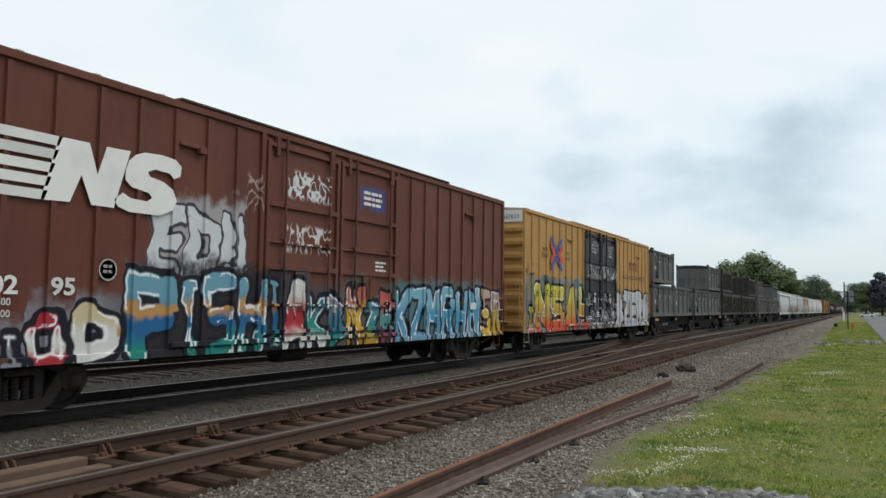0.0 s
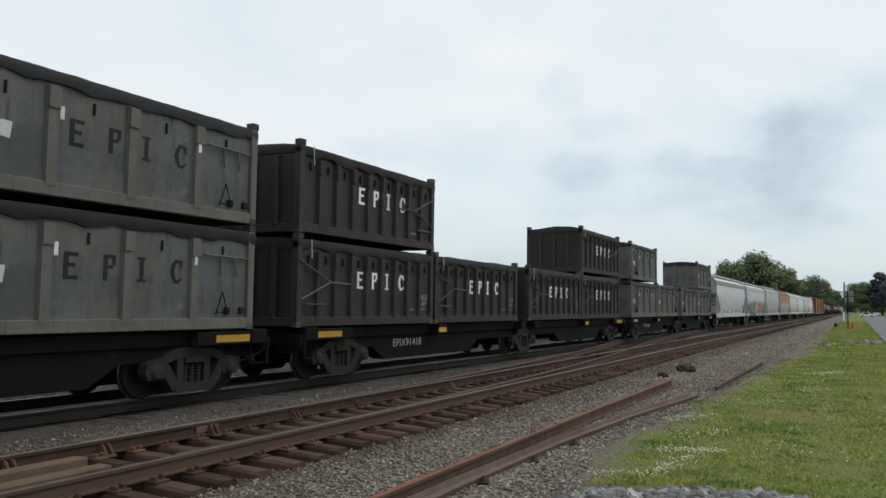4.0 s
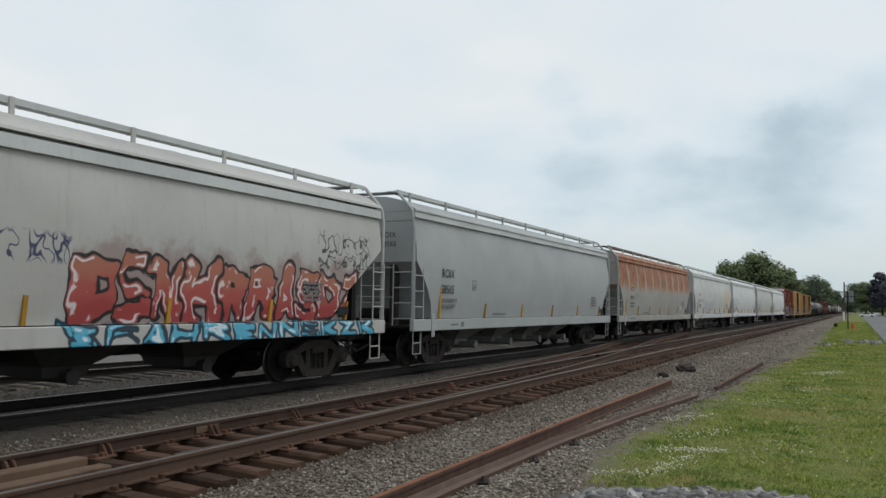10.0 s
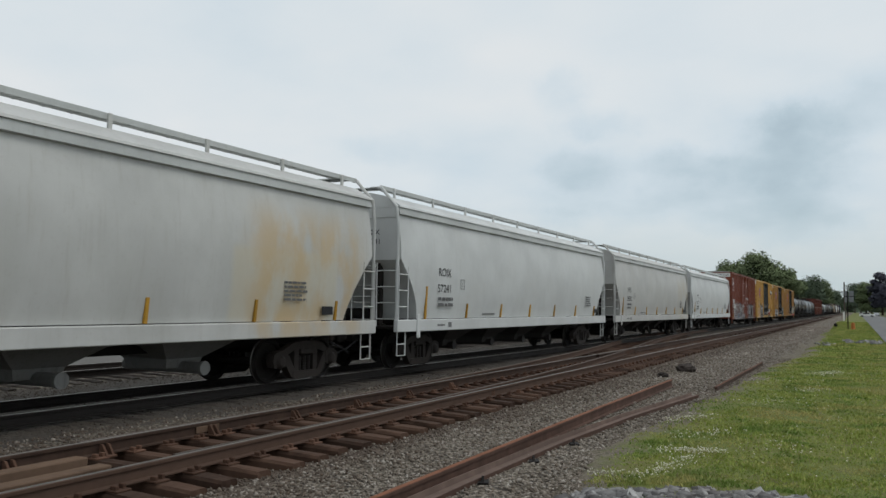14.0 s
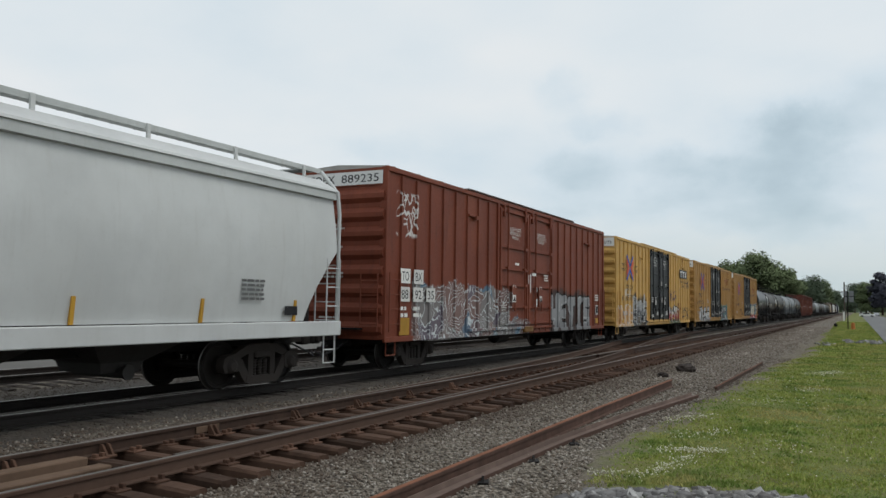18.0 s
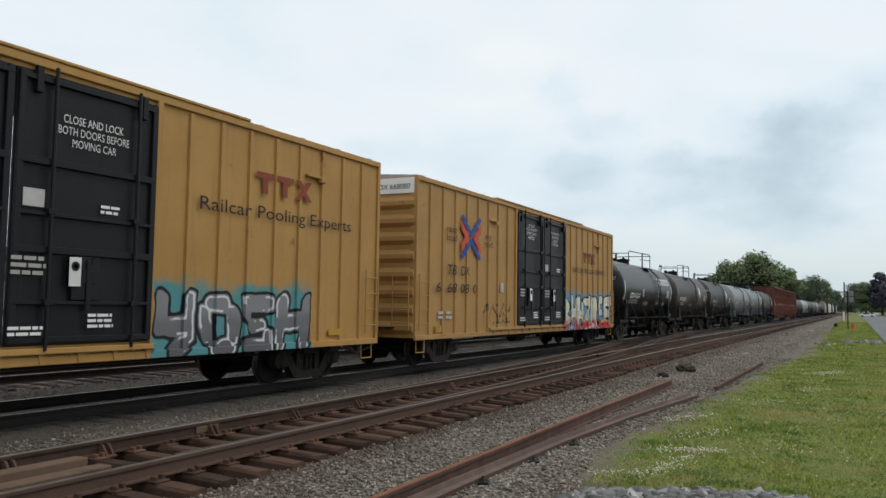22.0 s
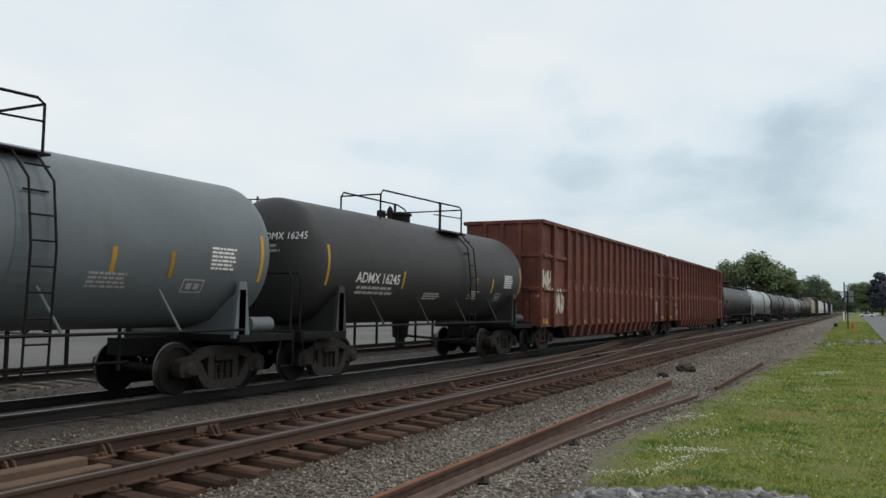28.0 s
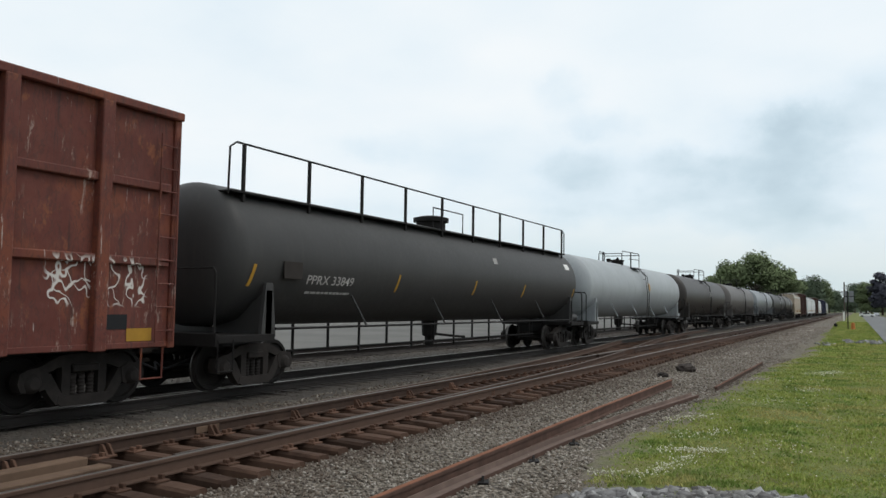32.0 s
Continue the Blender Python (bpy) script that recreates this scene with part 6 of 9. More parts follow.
        if i == 2:
            mk.box(x0, x1, yb, yb + w, zb, zb + 0.045).box(x0, x1, yb, yb + w, zb + hb - 0.045, zb + hb)
        elif i < 2:
            mk.box(x0, x1, st + 0.085, yb + w, zb + hb - 0.06, zb + hb)
            mk.box(x0, x1, st + 0.085, yb + w - 0.05, zb + hb * 0.46, zb + hb * 0.60)
            if i == 0:
                mk.box(x0, x1, st + 0.085, yb + w, zb, zb + 0.06)
            else:
                mk.box(x0, x1, yb + w - 0.07, yb + w, zb + hb * 0.60, zb + hb - 0.06)
        part("sign_mark", mk, lm, car)
    if black:
        if z0 < 2.0:
            letter(car, "PIU 22", 5.44, 0.65, W + 0.003, 0.13, M_GREYTEXT, 0.37)
            letter(car, number, 5.46, 0.48, W + 0.003, 0.13, M_GREYTEXT, 0.29)
            bars(car, 5.42, 0.37, W + 0.003, 0.34, 1, 0.09, M_FADED, seed + 3)
        bars(car, 4.86, 0.36, W + 0.003, 0.32, 1, 0.09, M_FADED, seed + 4)
    else:
        part("label_sheet", Shape().slab([(0.66, 0.90), (0.78, 0.86), (0.80, 0.76), (0.94, 0.74), (0.97, 0.98), (0.80, 0.99), (0.78, 0.94)], W + 0.003, W + 0.007), M_PAPER, car, "torn white paper label")
        plate(car, 1.66, 1.73, 1.16, 1.36, W + 0.078, M_PAPER, "label_sheet", "small white sticker")
        plate(car, 4.46, 4.53, 1.16, 1.36, W + 0.078, M_PAPER, "label_sheet", "small white sticker")
    return rolls(car, y0, TRAIN_X, z0)


def flat_car(y0, label):
    """A two-unit articulated container flat on three trucks."""
    car = thing("container_flat_car", label, "flat car", "articulated container flats")
    L, J = 26.3, 13.15
    for a, b in ((0.0, J - 0.35), (J + 0.35, L)):
        part("deck_frame", Shape().box(-1.0, 1.0, a, b, 0.98, 1.10, 0.015).box(-1.05, -0.90, a, b, 0.88, 1.13, 0.01).box(0.90, 1.05, a, b, 0.88, 1.13, 0.01), M_DECK, car)
        part("center_sill", Shape().slab([(a, 0.62), (a + 3.3, 0.62), (a + 3.9, 0.28), (b - 3.9, 0.28), (b - 3.3, 0.62), (b, 0.62), (b, 0.96), (a, 0.96)], 0.55, 0.95).slab([(a, 0.62), (a + 3.3, 0.62), (a + 3.9, 0.28), (b - 3.9, 0.28), (b - 3.3, 0.62), (b, 0.62), (b, 0.96), (a, 0.96)], -0.95, -0.55), M_DECK, car, "deep dark side sill")
        for y in (a + 0.3, (a + b) / 2, b - 0.3):
            for x in (1.02, -1.34):
                part("container_pedestal", Shape().box(x, x + 0.32, y - 0.22, y + 0.22, 0.88, 1.15, 0.015), M_DECK, car)
        plate(car, (a + b) / 2 - 0.30, (a + b) / 2 + 0.16, 0.92, 1.05, 1.345, M_STRIPE, "reflector", "yellow reflective strip")
    for y in (0.55, L - 1.45):
        part("end_deck", Shape().box(-1.30, 1.30, y - 0.45, y + 1.35, 0.88, 1.12, 0.012), M_DECK, car)
        plate(car, y, y + 0.90, 0.93, 1.06, 1.302, M_STRIPE, "reflector", "yellow reflective strip")
    part("articulation", Shape().box(-0.3, 0.3, J - 0.5, J + 0.5, 0.74, 1.0, 0.03), M_TRUCK, car)
    for y in (0.05, L - 0.05):
        part("end_beam", Shape().box(-1.3, 1.3, y - 0.12, y + 0.12, 0.76, 1.0, 0.02), M_DECK, car)
        ladder(car, M_DECK, 1.32, y - 0.02, y + 0.02, 0.5, 1.0, 1)
        part("hand_rail", Shape().tube([(1.28, y, 0.95), (1.32, y, 0.5), (1.28, y + (0.45 if y < 5 else -0.45), 0.5), (1.28, y + (0.45 if y < 5 else -0.45), 0.95)], 0.02), M_DECK, car)
    for y in (1.75, J, L - 1.75):
        add_truck(car, y)
    add_couplers(car, L, 0.0)
    return rolls(car, y0)

# ---- the cars of the train, in order ----
M_TARP = plain("black_tarpaulin", (0.017, 0.018, 0.019), 0.55, 0.0, 0.35, 4.0, 0.5)
M_TARP_BROWN = plain("brown_black_tarpaulin", (0.019, 0.017, 0.016), 0.6, 0.0, 0.35, 4.0, 0.5)
M_CASTING = plain("rusty_corner_casting", (0.075, 0.062, 0.053), 0.85, 0.0, 0.4)
M_DECK = paint("dark_flat_car_paint", (0.009, 0.008, 0.0075), 0.8, (0.022, 0.019, 0.016), 0.4, 0.10, rust_colour=(0.05, 0.03, 0.022), gloss=0.1)
M_PAPER = plain("white_label_paper", (0.62, 0.61, 0.58), 0.8, 0.0, 0.2)
M_SCRAP = plain("dark_scrap", (0.05, 0.045, 0.042), 0.9, 0.0, 0.5)
M_SIGN = plain("white_end_sign", (0.72, 0.72, 0.70), 0.6, 0.0, 0.12, 2.0)


def door_art(N, p, c):
    c = scrawl(N, p, c, 7.0, 11.9, 0.9, 2.05, 2.7, (0.34, 0.35, 0.37), 1.8, 0.035)
    return scrawl(N, p, c, 7.2, 11.8, 2.9, 3.5, 6.1, (0.40, 0.40, 0.40), 2.4, 0.025)


M_DOOR_PLAIN = paint("worn_black_door_paint", (0.011, 0.011, 0.013), 0.45, (0.045, 0.036, 0.032), 0.25)
M_RUSTRED = plain("faded_red_emblem_paint", (0.22, 0.055, 0.03), 0.65, 0.0, 0.2)
M_DOOR_BLACK = paint("black_door_paint", (0.012, 0.012, 0.014), 0.45, (0.05, 0.04, 0.035), 0.25, 0.0, None, door_art)
M_LEDGE = plain("dark_brown_ledge", (0.07, 0.04, 0.03), 0.7)
GREYGREEN = (0.116, 0.121, 0.121)
M_TIE_BAR = plain("dusty_brace_bar", (0.105, 0.092, 0.080), 0.8, 0.0, 0.3, 5.0)


def grimy(N, p, c):
    """Brown dust at the edges of the panels, wiped dark patches in their middle, and pale scrapes."""
    x, y, z = N.split(p)
    wipe = N.math("MULTIPLY", N.step(N.math("ADD", z, N.math("MULTIPLY", N.math("SUBTRACT", N.noise(p, 2.2, 4.0), 0.5), 0.7)), 0.98, 0.86), N.step(N.noise(N.vec("ADD", p, (4, 2, 7)), 1.3, 5.0, 0.65), 0.40, 0.56))
    c = N.mix(N.math("MULTIPLY", wipe, 0.75), c, (0.066, 0.070, 0.072))
    c = N.mix(N.math("MULTIPLY", N.step(N.noise(N.vec("ADD", p, (3, 8, 1)), 1.1, 6.0, 0.7), 0.50, 0.68), 0.6), c, (0.135, 0.118, 0.096))
    c = N.mix(N.math("MULTIPLY", N.step(N.noise(N.vec("ADD", p, (9, 2, 5)), 2.7, 6.0, 0.7), 0.62, 0.70), 0.5), c, (0.20, 0.21, 0.205))
    drip = N.noise(N.vec("MULTIPLY", p, (1.0, 9.0, 0.8)), 1.3, 4.0, 0.6)
    c = N.mix(N.math("MULTIPLY", N.step(drip, 0.60, 0.72), 0.5), c, (0.030, 0.028, 0.026))
    base = N.math("MULTIPLY", N.step(N.math("ADD", z, N.math("MULTIPLY", N.noise(p, 3.0, 4.0), 0.25)), 0.42, 0.28), 0.65)
    return N.mix(base, c, (0.150, 0.132, 0.108))


M_GREYBOX = paint("grey_green_container_paint", GREYGREEN, 0.6, (0.035, 0.030, 0.025), 0.75, 0.08, (0.085, 0.085, 0.076), grimy, 0.0, 0.6, (0.13, 0.085, 0.055))
M_GREYBOX_RUST = paint("rust_stained_container_paint", (0.10, 0.10, 0.092), 0.65, (0.035, 0.030, 0.025), 0.75, 0.30, (0.11, 0.085, 0.06), grimy, 0.0, 0.6, (0.17, 0.085, 0.04))
M_BLACKBOX = paint("brown_black_container_paint", (0.027, 0.0235, 0.022), 0.5, (0.046, 0.038, 0.033), 0.4, 0.12, (0.038, 0.032, 0.029), None, 0.0, 0.4, (0.060, 0.042, 0.034))

M_GREYRIB = paint("dusty_container_frame_paint", (0.138, 0.131, 0.116), 0.7, (0.035, 0.036, 0.032), 0.7, 0.12, (0.105, 0.098, 0.084), None, 0.0, 0.5, (0.12, 0.08, 0.055))
M_BLACKRIB = paint("dusty_black_frame_paint", (0.044, 0.038, 0.034), 0.65, (0.015, 0.013, 0.012), 0.6, 0.15, (0.028, 0.024, 0.022), None, 0.0, 0.5, (0.09, 0.05, 0.035))


RED_SPRAY, WHITE_SPRAY, TEAL, NAVY, SKYBLUE, ORANGE = (0.40, 0.03, 0.04), (0.66, 0.65, 0.60), (0.02, 0.24, 0.20), (0.02, 0.12, 0.28), (0.22, 0.40, 0.50), (0.50, 0.27, 0.09)
SOOT, SMOKE = (0.022, 0.022, 0.026), (0.24, 0.25, 0.28)


def ns_art(N, p, c):
    c = sprayed(N, p, c, 4.1, 6.4, 2.05, 3.35, 2.0, [(0.50, 0.52, 0.54), (0.62, 0.63, 0.64)], (0.05, 0.05, 0.06), (0.42, 0.40, 0.40), 0.75, 0.2, 0.3, 0.16, "EDU")
    cells = [(1.55, "I", 1.2, SMOKE, SMOKE, SMOKE, SMOKE, 0.8), (1.95, "O", 1.42, RED_SPRAY, WHITE_SPRAY, RED_SPRAY, SMOKE, 0.85), (2.65, "D", 1.55, WHITE_SPRAY, WHITE_SPRAY, (0.60, 0.50, 0.32), SMOKE, 0.9)]
    cells += [(y, k, t, TEAL, NAVY, (0.15, 0.33, 0.42), SOOT, 0.97) for y, k, t in ((3.60, "P", 2.06), (4.78, "T", 2.14), (5.30, "S", 2.18), (6.20, "H", 2.16), (6.98, "I", 2.22))]
    cells += [(7.45, "A", 2.1, WHITE_SPRAY, RED_SPRAY, WHITE_SPRAY, (0.06, 0.06, 0.075), 0.8), (8.25, "K", 1.9, WHITE_SPRAY, TEAL, (0.05, 0.16, 0.22), (0.06, 0.07, 0.09), 0.75), (9.0, "B", 1.9, TEAL, (0.05, 0.16, 0.24), SMOKE, (0.07, 0.10, 0.12), 0.6)]
    cells += [(9.7, "N", 2.1, (0.45, 0.24, 0.02), (0.66, 0.40, 0.02), (0.45, 0.14, 0.10), TEAL, 0.2), (10.4, "Z", 1.7, (0.55, 0.32, 0.02), TEAL, (0.10, 0.26, 0.32), TEAL, 0.25), (11.1, "R", 2.0, (0.30, 0.05, 0.10), (0.10, 0.30, 0.30), (0.50, 0.12, 0.10), TEAL, 0.3)]
    blue = ((0.14, 0.30, 0.42), (0.07, 0.28, 0.43), (0.20, 0.42, 0.52))
    cells += [(11.8 + 0.86 * i, k, 2.05 + 0.1 * (i % 2), *blue, (0.06, 0.20, 0.22), 0.75) for i, k in enumerate("KZMRHN")]
    cells += [(17.0, "S", 2.15, (0.60, 0.38, 0.02), (0.62, 0.42, 0.05), (0.52, 0.36, 0.26), (0.36, 0.22, 0.18), 0.5), (17.8, "R", 2.1, (0.60, 0.38, 0.02), (0.50, 0.33, 0.10), (0.46, 0.30, 0.28), (0.30, 0.18, 0.15), 0.4)]
    c = lettered(N, p, c, 0.70, cells, 18.6, 7.0, (0.012, 0.012, 0.02), 0.215, 0.11, 0.9, 0.055, (3.5, 7.4, ORANGE))
    c = scrawl(N, p, c, 7.5, 9.0, 3.80, 4.35, 1.0, (0.66, 0.66, 0.66), 2.6, 0.045)
    c = scrawl(N, p, c, 7.5, 9.0, 2.70, 3.25, 5.0, (0.62, 0.60, 0.58), 2.3, 0.04)
    c = scrawl(N, p, c, 10.2, 11.3, 3.85, 4.40, 3.0, (0.04, 0.07, 0.25), 1.6, 0.09)
    return scrawl(N, p, c, 6.4, 6.8, 3.4, 4.1, 2.0, (0.38, 0.27, 0.24), 2.6, 0.03)


def tbox_art_0(N, p, c):
    c = swirls(N, p, c, 0.05, 8.0, 0.74, 2.75, 4.2, (0.12, 0.33, 0.40), (0.06, 0.20, 0.27), 2.4)
    hot = ((0.56, 0.075, 0.025), (0.50, 0.30, 0.05), (0.62, 0.54, 0.08))
    silver = ((0.42, 0.42, 0.44), (0.55, 0.55, 0.57), (0.50, 0.51, 0.53))
    cells = [(0.35, "I", 1.6, *hot, SOOT, 0.0)] + [(y, k, t, *hot, SOOT, 0.1) for y, k, t in ((1.05, "N", 2.42), (2.75, "S", 2.38), (4.35, "A", 2.40), (5.95, "Y", 2.40))]
    cells += [(7.9, "K", 1.9, *silver, SOOT, 0.5), (9.3, "R", 1.8, (0.16, 0.16, 0.18), (0.3, 0.3, 0.32), (0.4, 0.4, 0.42), SOOT, 0.6)]
    cells += [(10.7 + 1.3 * i, k, 2.42 - 0.08 * (i % 2), *silver, (0.14, 0.11, 0.09), 0.55) for i, k in enumerate("KBZERA")]
    c = lettered(N, p, c, 0.74, cells, 18.5, 4.0, (0.012, 0.016, 0.022), 0.225, 0.12, 0.9, 0.055)
    return scrawl(N, p, c, 0.2, 1.3, 2.75, 3.2, 3.0, (0.02, 0.02, 0.02), 2.6, 0.035)


def tobx_art(N, p, c):
    c = swirls(N, p, c, 1.39, 7.9, 0.72, 2.25, 3.5, (0.66, 0.70, 0.70), (0.21, 0.225, 0.225), 1.05, (0.075, 0.20, 0.29), 0.46)
    c = swirls(N, p, c, 7.9, 9.6, 0.72, 1.25, 5.5, (0.50, 0.52, 0.52), (0.13, 0.15, 0.16), 1.6, (0.05, 0.19, 0.29), 0.46)
    c = sprayed(N, p, c, 11.75, 16.9, 0.74, 2.10, 5.5, [(0.20, 0.20, 0.205), (0.27, 0.27, 0.275)], (0.012, 0.011, 0.011), (0.030, 0.024, 0.022), 1.0, 0.2, 0.25, 0.09, "YETIS")
    return scrawl(N, p, c, 0.55, 1.6, 3.4, 4.5, 4.0, (0.66, 0.64, 0.62), 2.2, 0.035)


def tbox_art_1(N, p, c):
    c = sprayed(N, p, c, 0.3, 3.5, 0.74, 1.75, 2.5, [(0.52, 0.30, 0.12), (0.56, 0.33, 0.15)], (0.60, 0.57, 0.54), None, 0.85, 0.3, 0.2)
    c = sprayed(N, p, c, 3.4, 6.3, 0.74, 2.10, 7.5, [(0.03, 0.03, 0.035), (0.06, 0.06, 0.065), (0.30, 0.30, 0.30)], (0.45, 0.45, 0.44), (0.05, 0.05, 0.05), 0.75, 0.4, 0.4, 0.2)
    c = sprayed(N, p, c, 12.1, 15.5, 0.74, 1.75, 8.5, [(0.05, 0.09, 0.04), (0.36, 0.04, 0.05), (0.60, 0.58, 0.54)], (0.03, 0.03, 0.03), None, 0.65, 0.3, 0.6, 0.16)
    c = scrawl(N, p, c, 1.7, 2.9, 2.0, 2.6, 9.0, (0.62, 0.56, 0.48), 1.6, 0.06)
    c = scrawl(N, p, c, 12.5, 14.3, 2.1, 2.75, 3.4, (0.12, 0.08, 0.10), 2.4, 0.035)
    c = scrawl(N, p, c, 14.6, 16.0, 1.0, 2.0, 5.2, (0.25, 0.10, 0.03), 2.6, 0.045)
    c = scrawl(N, p, c, 17.9, 18.7, 3.0, 3.6, 7.7, (0.03, 0.04, 0.07), 2.6, 0.05)
    return scrawl(N, p, c, 16.4, 18.5, 1.0, 1.7, 6.0, (0.05, 0.05, 0.05), 2.6, 0.04)


def tbox_art_2(N, p, c):
    c = sprayed(N, p, c, 2.2, 6.4, 0.74, 1.80, 4.5, [(0.26, 0.26, 0.27), (0.50, 0.50, 0.50), (0.44, 0.44, 0.44)], (0.02, 0.02, 0.02), None, 0.85, 0.3, 0.7, 0.16)
    return sprayed(N, p, c, 12.0, 16.3, 0.74, 1.85, 9.5, [(0.11, 0.11, 0.115), (0.15, 0.15, 0.155), (0.22, 0.22, 0.225)], (0.012, 0.012, 0.014), (0.03, 0.26, 0.30), 0.85, 0.3, 0.7, 0.06, "YOSH")


def tbox_art_3(N, p, c):
    c = sprayed(N, p, c, 11.8, 18.4, 0.74, 2.15, 6.5, [(0.40, 0.025, 0.025), (0.44, 0.04, 0.04), (0.56, 0.52, 0.40), (0.64, 0.60, 0.46)], (0.012, 0.012, 0.02), (0.07, 0.27, 0.44), 1.0, 0.3, 0.8, 0.12)
    return scrawl(N, p, c, 4.3, 6.5, 1.1, 1.75, 7.0, (0.05, 0.045, 0.03), 1.8, 0.03)


M_NS = paint("boxcar_red_paint", (0.142, 0.049, 0.032), 0.6, (0.04, 0.028, 0.022), 0.4, 0.06, (0.165, 0.062, 0.042), ns_art)
M_TOBX = paint("boxcar_brown_red_paint", (0.192, 0.049, 0.026), 0.55, (0.05, 0.024, 0.018), 0.55, 0.0, (0.225, 0.062, 0.032), tobx_art)
M_TBOX = [paint("yellow_car_paint", k, 0.55, (0.16, 0.10, 0.05), 0.35, 0.03, f, a) for k, f, a in (
    ((0.49, 0.27, 0.085), (0.44, 0.235, 0.075), tbox_art_0), ((0.58, 0.345, 0.10), (0.53, 0.31, 0.09), tbox_art_1),
    ((0.44, 0.245, 0.075), (0.40, 0.215, 0.07), tbox_art_2), ((0.42, 0.235, 0.08), (0.38, 0.21, 0.075), tbox_art_3))]

# Red-brown boxcar with a striped emblem
BOX = "boxcars of the train"
ns = boxcar(-235.75, 18.7, M_NS, M_NS, "weathered red-brown boxcar covered in bright graffiti", BOX, 9, None, M_LEDGE, (4.6, 14.7))


def emblem(car):
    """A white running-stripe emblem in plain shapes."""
    x0, x1 = W_FACE, W_FACE + 0.003
    for i in range(5):
        z = 3.06 + i * 0.20
        part("emblem_stripe", Shape().slab([(0.55, z), (2.10 + 0.05 * i, z), (2.16 + 0.05 * i, z + 0.14), (0.55, z + 0.14)], x0, x1), M_WHITE, car)
    s = Shape()
    s.slab([(2.05, 3.06), (2.52, 3.08), (2.70, 3.50), (2.89, 3.08), (3.30, 3.08), (3.58, 4.01), (3.13, 4.0), (2.98, 3.55), (2.82, 4.0), (2.30, 4.0)], x0, x1)
    s.slab([(3.50, 3.70), (3.56, 3.86), (3.68, 3.97), (3.86, 4.04), (4.22, 4.06), (4.52, 4.03), (4.66, 3.93), (4.64, 3.76), (4.50, 3.70), (4.40, 3.78), (4.08, 3.80), (3.94, 3.74), (3.98, 3.67), (4.28, 3.62), (4.48, 3.52), (4.58, 3.34),
            (4.50, 3.18), (4.22, 3.06), (3.60, 3.05), (3.38, 3.11), (3.30, 3.21), (3.46, 3.34), (3.62, 3.27), (3.95, 3.26), (4.05, 3.33), (3.97, 3.40), (3.62, 3.45), (3.50, 3.55)], x0, x1)
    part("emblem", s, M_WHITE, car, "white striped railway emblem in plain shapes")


W_FACE = 1.494
emblem(ns)
letter(ns, "02", 1.36, 1.74, 1.495, 0.24, M_WHITE, 0.42, bold=0.01)
letter(ns, "95", 2.28, 1.74, 1.495, 0.24, M_WHITE, 0.40, bold=0.01)
letter(ns, "2500", 1.4, 1.58, 1.495, 0.10, M_WHITE)
letter(ns, "3500", 1.4, 1.42, 1.495, 0.10, M_WHITE)
part("round_mark", Shape().turn_x([(1.4875, 0.17), (1.490, 0.17), (1.490, 0.145), (1.4875, 0.145)], 24, (3.25, 2.13)), M_GREYTEXT, ns)
bars(ns, 3.16, 2.16, 1.488, 0.2, 2, 0.08, M_GREYTEXT, 4)
bars(ns, 10.35, 4.22, 1.485, 0.85, 3, 0.13, M_WHITE, 5)
bars(ns, 10.9, 2.62, 1.485, 0.5, 3, 0.09, M_WHITE, 6)
plate(ns, 16.2, 16.6, 1.55, 1.75, 1.49, M_WHITE)


def road_sign(car, y, z):
    """Crossed blue and red chevrons."""
    x0, x1 = 1.494, 1.497
    b, r = Shape(), Shape()
    k = z + 0.58
    for q in (1, -1):
        b.slab([(y, k + q * 0.56), (y + 0.12, k + q * 0.66), (y + 0.69, k + q * 0.17), (y + 1.26, k + q * 0.66), (y + 1.38, k + q * 0.56), (y + 0.69, k + q * 0.002)], x0, x1)
    r.slab([(y, k + 0.47), (y + 0.57, k), (y, k - 0.47), (y, k - 0.20), (y + 0.25, k), (y, k + 0.20)], x0, x1)
    r.slab([(y + 1.38, k + 0.47), (y + 0.81, k), (y + 1.38, k - 0.47), (y + 1.38, k - 0.20), (y + 1.13, k), (y + 1.38, k + 0.20)], x0, x1)
    part("road_emblem", b, M_BLUE, car, "blue crossed chevron emblem")
    part("road_emblem", r, M_RED, car, "red chevrons of the emblem")


